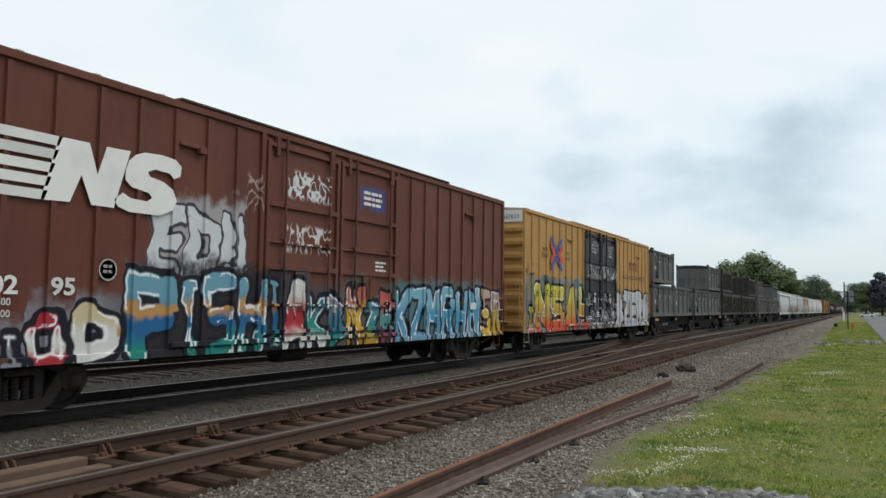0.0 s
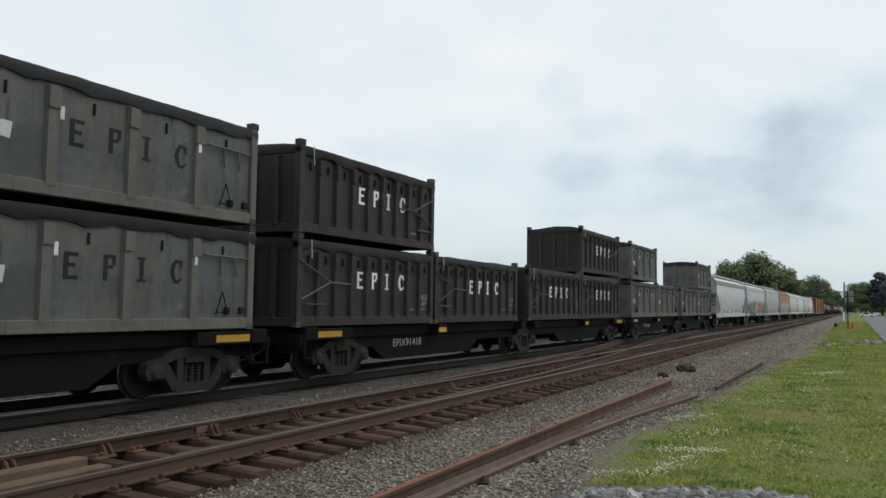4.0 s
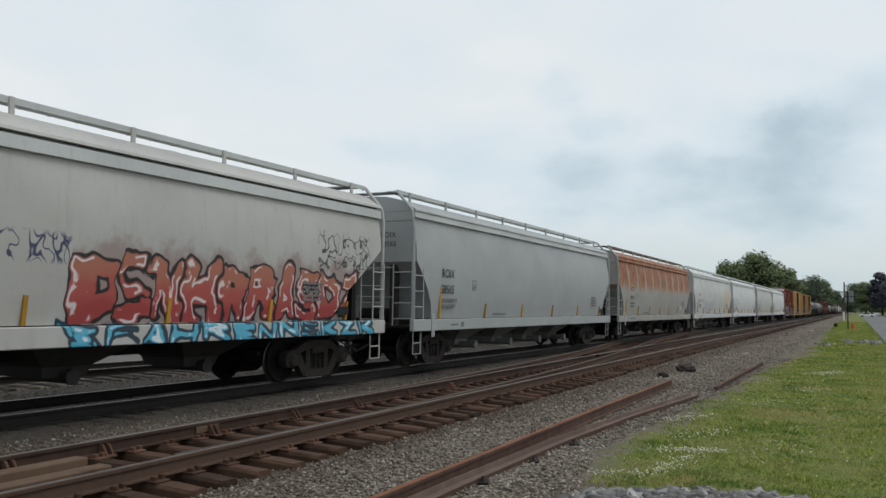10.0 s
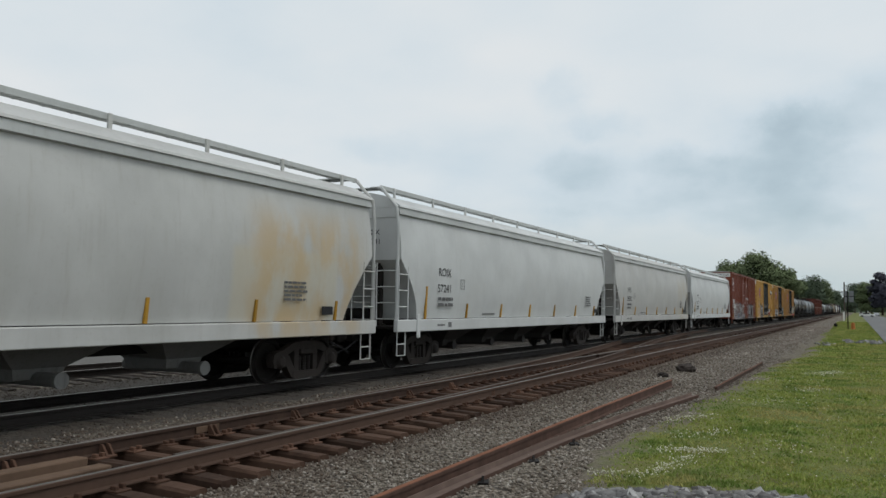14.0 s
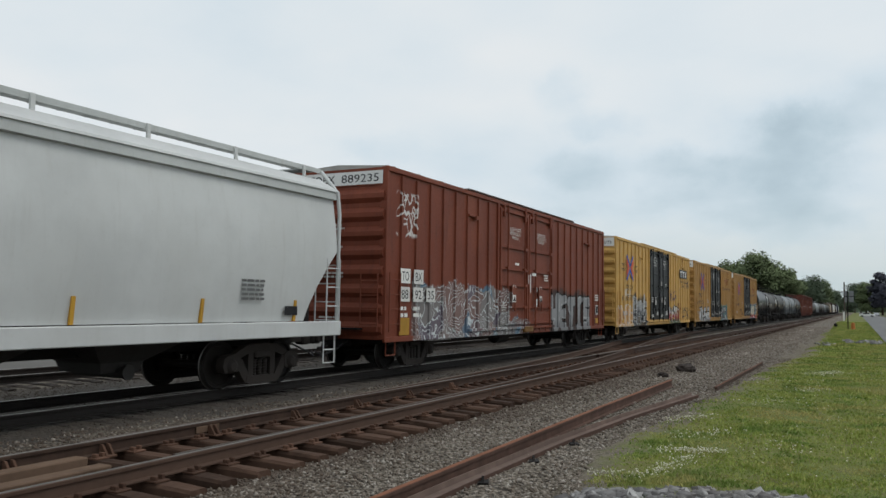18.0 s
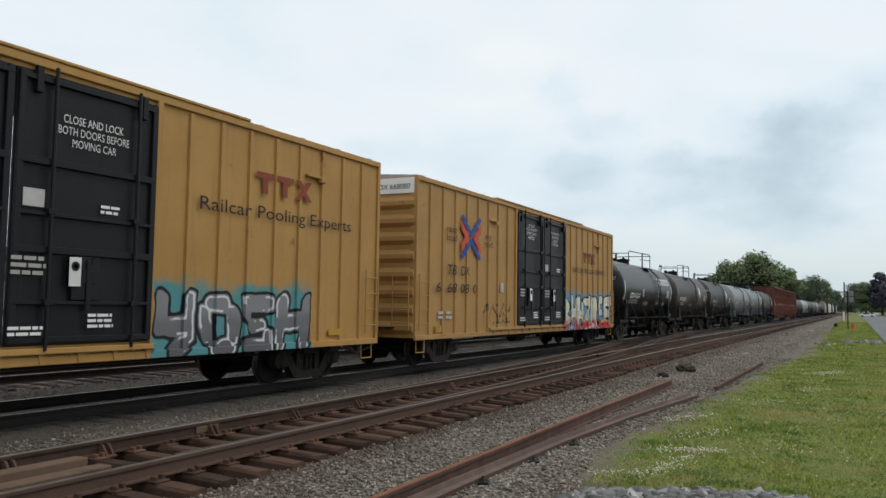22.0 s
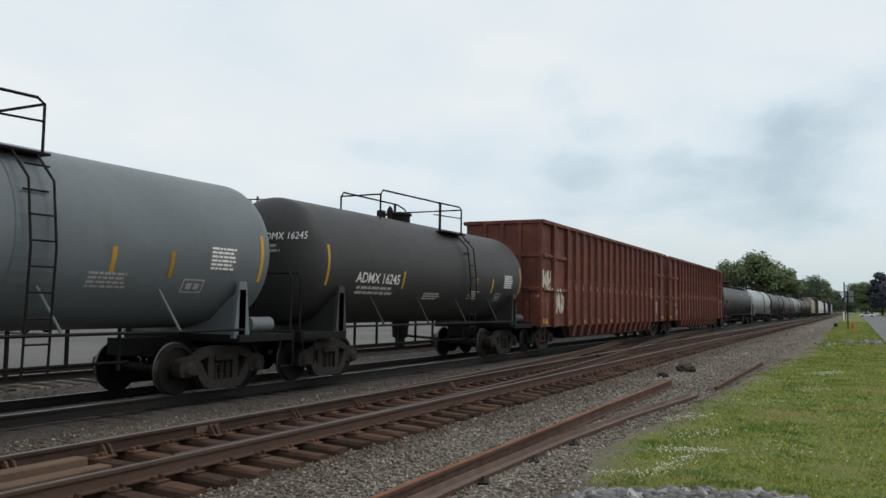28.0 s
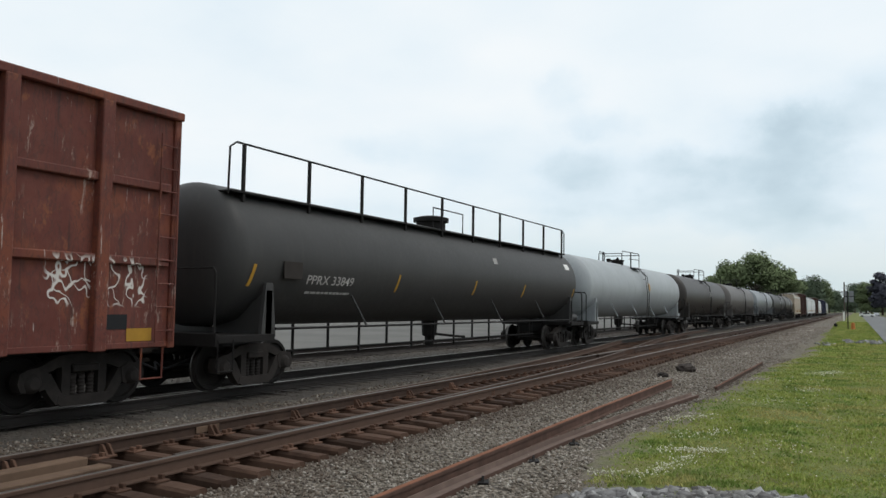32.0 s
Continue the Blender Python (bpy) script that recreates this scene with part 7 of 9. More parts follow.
def tbox_marks(car, number, slogan, bright, shift=0.0):
    """Lettering shared by the yellow boxcars."""
    road_sign(car, 2.62 + shift, 3.08)
    letter(car, "next", 1.72 + shift, 3.72, 1.495, 0.19, M_BLACK, 0.62)
    letter(car, "load", 1.72 + shift, 3.48, 1.495, 0.19, M_BLACK, 0.62)
    letter(car, "any", 4.30 + shift, 3.72, 1.495, 0.17, M_BLACK, 0.50)
    letter(car, "road", 4.26 + shift, 3.48, 1.495, 0.19, M_BLACK, 0.60)
    letter(car, "TB", 1.80, 2.52, 1.495, 0.29, M_BLACK, 0.55, shear=0.15)
    letter(car, "OX", 2.62, 2.52, 1.495, 0.29, M_BLACK, 0.62, shear=0.15)
    for i, (k, y) in enumerate(zip((number[0], number[1:3], number[3:5], number[5]), (1.12, 1.80, 2.62, 3.46))):
        letter(car, k, y, 2.02, 1.495, 0.27, M_BLACK, 0.26 if len(k) == 1 else 0.58, shear=0.15)
    part("end_number", text_mesh("TBOX " + number, 0.145, 0.0, 0.15), M_BLACK, car).matrix_basis = Matrix.Translation((0.02, -0.016, 4.70)) @ FRONT_TURN
    bars(car, -0.016, 4.72, -0.6, 0.5, 1, 0.14, M_BLACK, 3, front=True)
    bars(car, 1.25, 1.42, 1.488, 0.34, 2, 0.13, M_GREYTEXT, 8)
    bars(car, 1.75, 1.42, 1.488, 0.34, 2, 0.13, M_GREYTEXT, 9)
    plate(car, 1.08, 1.46, 0.92, 1.10, 1.488, M_STRIPE, "reflector", "yellow inspection label")
    plate(car, 16.9, 17.4, 0.98, 1.12, 1.488, M_STRIPE, "reflector", "yellow inspection label")
    plate(car, 5.55, 5.8, 2.10, 2.4, 1.486, M_GREYTEXT)
    x = 1.512
    letter(car, "-IMPORTANT-", 7.92, 4.44, x, 0.085, M_WHITE, 0.62)
    letter(car, "CLOSE THIS DOOR", 7.74, 4.30, x, 0.105, M_WHITE, 0.98)
    letter(car, "BEFORE CLOSING", 7.77, 4.15, x, 0.105, M_WHITE, 0.92)
    letter(car, "MAIN DOOR", 7.92, 4.0, x, 0.105, M_WHITE, 0.62)
    if slogan == 2:
        for w, y, z, k in (("CLOSE AND LOCK", 10.20, 4.22, 1.06), ("BOTH DOORS BEFORE", 10.12, 4.05, 1.26), ("MOVING CAR", 10.36, 3.88, 0.78)):
            letter(car, w, y, z, x, 0.12, M_WHITE, k)
    else:
        for w, y, z, k in (("CLOSE AND LOCK", 10.26, 4.36, 0.92), ("BOTH DOORS", 10.38, 4.22, 0.68), ("BEFORE", 10.50, 4.08, 0.44), ("MOVING CAR", 10.38, 3.94, 0.68)):
            letter(car, w, y, z, x, 0.09, M_WHITE, k)
    for y in (7.95, 10.35):
        plate(car, y, y + 0.20, 1.86, 2.28, 1.578, M_WHITE, "door_label", "white door label")
        part("round_mark", Shape().turn_x([(1.584, 0.07), (1.588, 0.07), (1.588, 0.035), (1.584, 0.035)], 16, (y + 0.10, 2.15)), M_BLACK, car)
        bars(car, y - 0.9, 2.20, 1.575, 0.55, 3, 0.10, M_GREYTEXT, int(y))
        bars(car, y + 0.35, 1.42, 1.575, 0.5, 3, 0.08, M_WHITE, int(y) + 1)
        bars(car, y - 0.9, 1.25, 1.575, 0.6, 2, 0.08, M_WHITE, int(y) + 2)
    plate(car, 9.62, 9.95, 2.95, 3.2, 1.512, M_GREYTEXT)
    bars(car, 10.9, 3.05, 1.512, 0.4, 2, 0.08, M_WHITE, 12)
    mk = M_WHITE if bright else M_RUSTRED
    if bright:
        plate(car, 15.42, 17.82, 3.62, 4.15, 1.4905, M_BLACK, "emblem_panel", "black panel with pale block emblem")
    s = Shape()
    x0, x1 = (1.495, 1.498)
    ye, k, z0, z1 = (15.52, 0.74, 3.69, 4.08) if bright else (14.43, 0.60, 3.76, 4.17) if slogan == 2 else (14.25, 0.60, 3.50, 3.94)
    bar = (z1 - z0) * 0.28
    for i in range(2):
        s.box(x0, x1, ye + i * k, ye + i * k + k * 0.88, z1 - bar, z1).box(x0, x1, ye + i * k + k * 0.3, ye + i * k + k * 0.56, z0, z1 - bar)
    for a, b in ((0.0, 0.62), (0.62, 0.0)):
        s.slab([(ye + (2 + a) * k, z0), (ye + (2.28 + a) * k, z0), (ye + (2.28 + b) * k, z1), (ye + (2 + b) * k, z1)], x0 + 0.001 * (a > 0), x1 + 0.001 * (a > 0))
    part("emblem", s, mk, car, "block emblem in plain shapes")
    if slogan == 1:
        for i, w in enumerate(("Railcar Pooling", "Experts")):
            letter(car, w, 15.55 + 0.5 * i, 3.30 - 0.27 * i, 1.495, 0.20, M_BLACK, 1.98 if i == 0 else 1.05)
    elif slogan == 2:
        letter(car, "Railcar Pooling Experts", 12.97, 3.28, 1.495, 0.24, M_BLACK, 4.7)
    else:
        letter(car, "RAILCAR POOLING EXPERTS", 12.98, 3.08, 1.495, 0.20, M_BLACK, 4.45)


def tbox(y0, mat, number, slogan, label, bright=False, shift=0.0, length=18.9):
    car = boxcar(y0, length, mat, M_DOOR_BLACK if mat is M_TBOX[0] else M_DOOR_PLAIN, label, BOX, 9, M_SIGN, mat, (5.2, 14.2))
    tbox_marks(car, number, slogan, bright, shift)
    return car


tbox(-215.2, M_TBOX[0], "667613", 3, "yellow boxcar with black plug doors and yellow-red graffiti", length=18.6)

# Container flats and their loads
FLAT_Y = (-194.85, -167.45, -139.95)
for _i, _y in enumerate(FLAT_Y):
    flat_car(_y, "dark articulated container flat car carrying waste containers")
    for _k, _dy in enumerate((0.28, 6.46, 13.62, 19.82)):
        _black = _i == 1
        _mat = M_BLACKBOX if _black else (M_GREYBOX_RUST if (_i == 2 and _k == 1) else M_GREYBOX)
        for _lev in (0, 1):
            if _lev == 1 and _k in (1, 2):
                continue
            container(_y + _dy - (0.44 if _black else 0.0), 1.15 + _lev * 2.00, _mat,
                      "brown-black waste container under a tarpaulin on a flat car" if _black else "grey-green waste container with black tarpaulin on a flat car",
                      _black, M_WHITE if _black else M_BLACK, M_TARP_BROWN if _black else M_TARP, _k % 2 == 1, 10 * _i + 3 * _k + _lev, M_BLACKRIB if _black else M_GREYRIB, ("1187", "0934", "1015", "0987")[_k])
    letter([t for t in TRAIN if t[0].name.startswith("container_flat")][-1][0], ("EPIX91432", "EPIX91418", "EPIX91425")[_i], 4.3, 0.58, 0.953, 0.20, M_GREYTEXT, 1.5)

# Covered hoppers
LIGHT = (0.50, 0.515, 0.508)
M_HOP = paint("light_grey_hopper_paint", LIGHT, 0.5, (0.25, 0.22, 0.18), 0.14, 0.0, (0.44, 0.45, 0.44), dents=0.06, gloss=0.6)
M_HOP_WHITE = paint("white_hopper_paint", (0.60, 0.61, 0.60), 0.5, (0.27, 0.24, 0.20), 0.14, 0.0, (0.55, 0.555, 0.54), dents=0.06, gloss=0.6)
M_HOP_GREY = paint("mid_grey_hopper_paint", (0.36, 0.372, 0.372), 0.5, (0.20, 0.18, 0.15), 0.18, 0.0, (0.33, 0.34, 0.34), dents=0.06, gloss=0.6)
# this grey holds the shade that falls on the top chord
M_CHORD_SHADED = paint("shaded_grey_chord_paint", (0.24, 0.25, 0.245), 0.55, (0.12, 0.11, 0.10), 0.25)
M_CHORD_LIGHT = paint("light_chord_paint", (0.52, 0.535, 0.525), 0.55, (0.22, 0.20, 0.17), 0.25)
M_BAY_DARK = paint("dark_outlet_paint", (0.045, 0.042, 0.040), 0.75, (0.03, 0.026, 0.024), 0.5)
M_BAY = paint("grey_outlet_paint", (0.19, 0.19, 0.183), 0.7, (0.05, 0.045, 0.04), 0.5)


def utcx_art(N, p, c):
    c = sprayed(N, p, c, 1.7, 8.4, 0.98, 2.30, 2.2, [(0.02, 0.06, 0.02), (0.05, 0.16, 0.04), (0.12, 0.22, 0.06), (0.03, 0.06, 0.03)], (0.010, 0.013, 0.010), (0.10, 0.13, 0.09), 0.95, 0.45, 0.9, 0.2)
    c = sprayed(N, p, c, 9.9, 18.2, 0.98, 1.32, 3.2, [(0.05, 0.33, 0.50), (0.10, 0.42, 0.58)], (0.02, 0.04, 0.06), None, 0.7, 0.2)
    c = sprayed(N, p, c, 10.1, 17.6, 1.36, 2.35, 4.2, [(0.36, 0.055, 0.05), (0.42, 0.085, 0.07), (0.40, 0.14, 0.09)], (0.015, 0.012, 0.014), (0.30, 0.22, 0.20), 0.75, 0.5, 0.7, 0.2)
    c = scrawl(N, p, c, 0.8, 2.4, 2.9, 3.4, 1.5, (0.03, 0.03, 0.04), 2.6, 0.03)
    c = scrawl(N, p, c, 0.35, 2.2, 2.4, 3.6, 4.5, (0.24, 0.46, 0.66), 1.6, 0.06)
    c = scrawl(N, p, c, 5.0, 10.0, 2.2, 2.6, 5.5, (0.04, 0.05, 0.10), 2.8, 0.035)
    return scrawl(N, p, c, 16.0, 18.0, 2.4, 3.2, 6.5, (0.05, 0.05, 0.05), 2.6, 0.025)


def rusted(N, p, c):
    """Rust over the roof and, bay by bay between the seams, run down the side in streaks."""
    x, y, z = N.split(p)
    fine = N.noise(N.vec("MULTIPLY", p, (0.0, 3.2, 0.30)), 1.6, 6.0, 0.66)
    wide = N.noise(N.vec("MULTIPLY", p, (0.0, 1.0, 0.5)), 0.9, 3.0)
    bay = N.math("MULTIPLY", N.math("ABSOLUTE", N.math("SUBTRACT", N.math("FRACT", N.math("DIVIDE", N.math("SUBTRACT", y, 2.02 - 0.9), 1.80)), 0.5)), 1.80)
    edge = N.math("ADD", N.math("ADD", bay, N.math("MULTIPLY", N.math("SUBTRACT", N.noise(N.vec("MULTIPLY", p, (0, 1, 0.7)), 2.4, 5.0, 0.65), 0.5), 0.45)), N.math("MULTIPLY", N.math("SUBTRACT", z, 3.4), 0.10))
    panel = N.math("MAXIMUM", N.step(edge, 0.03, 0.17), N.step(y, 1.9, 1.6))
    lim = N.math("SUBTRACT", 3.42, N.math("ADD", N.math("MULTIPLY", fine, 1.15), N.math("MULTIPLY", wide, 0.45)))
    m = N.math("MULTIPLY", N.step(N.math("SUBTRACT", z, lim), -0.16, 0.22), N.math("MAXIMUM", panel, N.math("MULTIPLY", N.step(z, 4.10, 4.2), 0.75)))
    m = N.math("MULTIPLY", m, N.math("ADD", 0.72, N.math("MULTIPLY", N.step(N.noise(p, 2.0, 5.0, 0.65), 0.62, 0.45), 0.26)))
    tone = N.mix(N.step(N.noise(p, 2.6, 5.0), 0.35, 0.65), (0.34, 0.122, 0.040), (0.235, 0.075, 0.028))
    tone = N.mix(N.math("MULTIPLY", N.step(N.math("SUBTRACT", z, lim), 0.5, 0.0), 0.6), tone, (0.42, 0.22, 0.08))
    c = N.mix(N.math("MULTIPLY", m, N.step(y, 0.19, 0.24)), c, tone)
    low = N.math("MULTIPLY", N.step(N.noise(N.vec("MULTIPLY", p, (1, 1, 0.6)), 1.2, 6.0, 0.65), 0.54, 0.70), 0.55)
    return N.mix(low, c, (0.42, 0.29, 0.14))


def stained(y0, y1, tone):
    def art(N, p, c):
        x, y, z = N.split(p)
        m = N.math("MULTIPLY", box_mask(N, y, z, y0, y1, 0.9, 3.4, 0.5), N.step(N.noise(N.vec("MULTIPLY", p, (1, 1, 0.6)), 1.3, 5.0), 0.35, 0.6))
        return N.mix(N.math("MULTIPLY", m, 0.75), c, tone)
    return art


def patched(N, p, c):
    x, y, z = N.split(p)
    for a, b, lo, hi, t in ((4.8, 6.4, 1.5, 2.20, (0.35, 0.37, 0.40)), (6.75, 8.8, 1.5, 2.25, (0.34, 0.36, 0.39)), (14.0, 17.3, 1.33, 2.7, (0.55, 0.50, 0.38))):
        c = N.mix(N.math("MULTIPLY", box_mask(N, y, z, a, b, lo, hi, 0.10), 0.6), c, t)
    return stained(14.5, 18.2, (0.52, 0.38, 0.20))(N, p, c)


M_UTCX = paint("cream_hopper_paint", (0.48, 0.47, 0.445), 0.5, (0.28, 0.22, 0.16), 0.3, 0.0, (0.44, 0.42, 0.39), utcx_art, gloss=0.5)
M_ACFX = paint("rusted_hopper_paint", (0.355, 0.35, 0.325), 0.6, (0.25, 0.20, 0.14), 0.35, 0.0, (0.31, 0.30, 0.27), rusted)
M_ROIX5 = paint("patched_hopper_paint", (0.55, 0.55, 0.53), 0.5, (0.28, 0.25, 0.20), 0.25, 0.0, (0.45, 0.45, 0.425), patched, gloss=0.5)
M_WLPX = paint("stained_hopper_paint", (0.50, 0.495, 0.475), 0.5, (0.30, 0.22, 0.15), 0.35, 0.0, (0.45, 0.44, 0.41), stained(15.0, 18.5, (0.47, 0.42, 0.33)), gloss=0.5)
M_CHORD_RUST = paint("rusted_chord_paint", (0.17, 0.12, 0.085), 0.7, (0.10, 0.07, 0.05), 0.4, 0.4)
HOP = "covered hoppers of the train"


def hop_marks(car, mark, number, y=1.72, big=0.25, z=2.34, seed=1, wide=0.74):
    mat = M_BLACK
    x = 1.572
    letter(car, mark, y, z, x, big, mat, wide)
    letter(car, number, y - 0.05, z - 0.44, x - 0.008, big, mat, wide * (len(number) / 5.0) * 1.05)
    bars(car, y, z - 0.66, 1.548, 0.95, 2, 0.16, M_FADED, seed)
    fr = Shape()
    for a, b, c, d in ((3.55, 3.80, 2.12, 2.135), (3.55, 3.80, 2.385, 2.40), (3.55, 3.565, 2.135, 2.385), (3.785, 3.80, 2.135, 2.385)):
        fr.box(1.566, 1.570, a, b, c, d)
    part("frame_mark", fr, M_FADED, car)
    letter(car, "C", 3.62, 2.19, 1.568, 0.11, M_FADED)
    L = 18.4
    part("data_panel", Shape().box(1.53, 1.536, L - 1.6, L - 1.2, 1.42, 1.60), M_BLACK, car, "small dark consolidated data panel")
    bars(car, L - 2.9, 2.05, 1.556, 0.75, 5, 0.085, M_FADED, seed + 1)
    bars(car, 5.2, 1.38, 1.50, 1.2, 1, 0.10, M_FADED, seed + 2)
    for i, w in enumerate((mark, number)):
        letter(car, w, 0.172, 3.42 - 0.24 * i, 0.45, 0.14, mat, 0.46, front=True)
    bars(car, 2.1, 1.10, 1.588, 0.5, 1, 0.09, M_FADED, seed + 3)
    plate(car, 2.75, 2.95, 1.06, 1.2, 1.587, M_FADED)


_h = hopper(-113.0, 18.6, M_HOP, M_CHORD_SHADED, "clean light grey covered hopper with shaded grey top band", False, HOP, None, 7, 4, None, M_CHORD_LIGHT)
hop_marks(_h, "ROIX", "57327", seed=21)
_h = hopper(-93.0, 18.7, M_UTCX, M_CHORD_LIGHT, "cream covered hopper with green and red graffiti", False, HOP)
hop_marks(_h, "UTCX", "48336", 1.8, 0.19, 2.32, seed=22)
_h = hopper(-72.9, 18.4, M_HOP_GREY, M_CHORD_LIGHT, "plain grey covered hopper with a grey walkway", True, HOP, M_BAY, 6)
hop_marks(_h, "ROIX", "58565", 1.6, 0.24, 2.42, seed=23)
_h = hopper(-52.95, 18.4, M_ACFX, M_ACFX, "grey covered hopper streaked with orange rust", True, HOP, None, 7, 4, M_HOP_GREY, M_CHORD_RUST)
hop_marks(_h, "ACFX", "39510", 2.25, 0.19, 2.52, seed=24, wide=0.86)
plate(_h, 14.88, 15.34, 1.58, 1.80, 1.545, M_WHITE, "placard", "white framed placard")
plate(_h, 14.94, 15.28, 1.62, 1.76, 1.551, M_GREYTEXT, "placard")
_h = hopper(-33.1, 18.9, M_ROIX5, M_CHORD_LIGHT, "white covered hopper with grey paint patches and stains", True, HOP, M_BAY)
hop_marks(_h, "ROIX", "58148", 2.1, 0.22, 2.56, seed=25)
_h = hopper(-13.2, 18.4, M_HOP_WHITE, M_CHORD_LIGHT, "clean white covered hopper", True, HOP)
hop_marks(_h, "ROIX", "57241", 2.2, 0.22, 2.45, seed=26)
_h = hopper(6.9, 18.2, M_WLPX, M_CHORD_LIGHT, "off-white covered hopper with brown stains", True, HOP)
hop_marks(_h, "WLPX", "258022", 2.3, 0.22, 2.45, seed=27)
_h = hopper(26.4, 18.7, M_HOP_WHITE, M_CHORD_LIGHT, "white covered hopper with a dark lettered panel", True, HOP, None, 7)
hop_marks(_h, "WLPX", "258012", 2.2, 0.22, 2.45, seed=28)

# Brown and yellow boxcars
tobx = boxcar(47.1, 18.9, M_TOBX, M_TOBX, "brown-red boxcar with white number panels and silver graffiti", BOX, 9, M_TOBX, M_LEDGE, (4.6, 14.5))
part("end_sign", Shape().box(-0.95, 1.36, -0.026, -0.014, 4.62, 4.95), M_SIGN, tobx, "white number panel")
letter(tobx, "TOBX", -0.03, 4.68, -0.85, 0.20, M_BLACK, 0.8, front=True)
letter(tobx, "889235", -0.03, 4.68, 0.15, 0.20, M_BLACK, 1.1, front=True)
for _i, (_w, _y, _z) in enumerate((("TO", 0.70, 2.20), ("BX", 1.39, 2.20), ("88", 0.68, 1.74), ("92", 1.37, 1.74), ("35", 2.07, 1.74))):
    plate(tobx, _y, _y + 0.50, _z, _z + 0.37, 1.492, M_WHITE, "number_panel", "white number panel")
    letter(tobx, _w, _y + 0.08, _z + 0.07, 1.497, 0.23, M_BLACK, 0.34)
bars(tobx, 0.70, 1.52, 1.488, 0.42, 2, 0.17, M_WHITE, 31)
bars(tobx, 1.39, 1.52, 1.488, 0.42, 2, 0.17, M_WHITE, 32)
plate(tobx, 0.68, 1.18, 0.90, 1.33, 1.488, M_STRIPE, "reflector", "orange-yellow reflective label")
for _z in (3.6, 3.05, 2.4, 1.3):
    bars(tobx, -0.08, _z, -0.4, 0.75, 2, 0.09, M_GREYTEXT, int(_z * 10), front=True)
_x = 1.512
for _w, _y, _z, _l in (("CLOSE THIS DOOR", 7.77, 4.16, 0.96), ("BEFORE CLOSING", 7.79, 4.02, 0.92), ("MAIN DOOR", 7.95, 3.88, 0.62), ("CLOSE AND LOCK", 10.30, 4.16, 0.84), ("BOTH DOORS BEFORE", 10.22, 4.03, 1.0), ("MOVING CAR", 10.42, 3.90, 0.60)):
    letter(tobx, _w, _y, _z, _x, 0.105, M_WHITE, _l)
for _y0, _y1, _z0, _z1, _px in ((8.30, 8.65, 3.03, 3.11, 1.482), (9.44, 9.50, 2.14, 2.76, 1.59), (9.26, 9.31, 2.42, 2.74, 1.59), (9.62, 10.0, 2.72, 2.82, 1.59), (7.90, 8.16, 1.80, 2.03, 1.575), (10.02, 10.18, 1.66, 1.92, 1.575), (10.42, 10.64, 1.83, 2.03, 1.575)):
    plate(tobx, _y0, _y1, _z0, _z1, _px, M_WHITE, "door_label", "white door label")
for _y in (8.03, 10.53):
    plate(tobx, _y - 0.18, _y + 0.18, 1.77, 2.42, 1.565, M_TOBX, "placard_board", "red-brown placard board")
    part("placard_mark", Shape().slab([(_y - 0.10, 1.83), (_y + 0.10, 1.83), (_y + 0.02, 1.97), (_y - 0.02, 1.97)], 1.580, 1.583), M_BLACK, tobx)
    for _q in (1, -1):
        part("arched_print", Shape().slab([(_y + _q * 0.04, 2.33), (_y + _q * 0.14, 2.26), (_y + _q * 0.14, 2.30), (_y + _q * 0.05, 2.37)][::_q], 1.570, 1.573), M_WHITE, tobx)
part("round_mark", Shape().turn_x([(1.560, 0.085), (1.566, 0.085), (1.566, 0.055), (1.560, 0.055)], 18, (10.13, 2.25)), M_WHITE, tobx)
bars(tobx, 10.85, 2.75, 1.575, 0.45, 3, 0.085, M_WHITE, 33)
bars(tobx, 6.95, 1.66, 1.575, 0.42, 3, 0.07, M_GREYTEXT, 34)
part("door_stop", Shape().box(1.46, 1.60, 9.0, 9.75, 0.78, 0.98, 0.02), M_STRIPE_WORN, tobx, "worn yellow-brown door stop")
plate(tobx, 17.6, 17.95, 0.98, 1.18, 1.488, M_STRIPE, "reflector", "yellow inspection label")
plate(tobx, 17.6, 17.95, 1.35, 1.75, 1.488, M_WHITE, "data_panel", "white framed data panel")
plate(tobx, 17.64, 17.91, 1.40, 1.70, 1.493, M_BLACK, "data_panel", "dark data panel")
bars(tobx, 17.5, 2.15, 1.488, 0.5, 3, 0.10, M_WHITE, 35)
tbox(68.1, M_TBOX[1], "665773", 1, "pale yellow boxcar with black plug doors and pale graffiti", True, -0.7)
tbox(88.85, M_TBOX[2], "668572", 2, "yellow boxcar with black doors and silver graffiti")
tbox(109.6, M_TBOX[3], "668080", 3, "ochre yellow boxcar with black doors and red-blue graffiti")

# Tank cars
TANK = "tank cars of the train"
M_T_BLACK = paint("gloss_black_tank_paint", (0.012, 0.012, 0.013), 0.32, (0.05, 0.045, 0.04), 0.12)
M_T_BROWN = paint("brown_black_tank_paint", (0.040, 0.035, 0.032), 0.45, (0.11, 0.085, 0.065), 0.3, 0.0, (0.055, 0.047, 0.041))
M_T_DARK = paint("dull_black_tank_paint", (0.027, 0.025, 0.024), 0.45, (0.08, 0.07, 0.06), 0.25)
M_T_GREY = paint("grey_tank_paint", (0.20, 0.215, 0.225), 0.42, (0.06, 0.055, 0.05), 0.3, 0.0, (0.13, 0.14, 0.145))
M_T_LIGHT = paint("slate_grey_tank_paint", (0.155, 0.172, 0.182), 0.42, (0.07, 0.065, 0.06), 0.25, 0.0, (0.14, 0.155, 0.16))
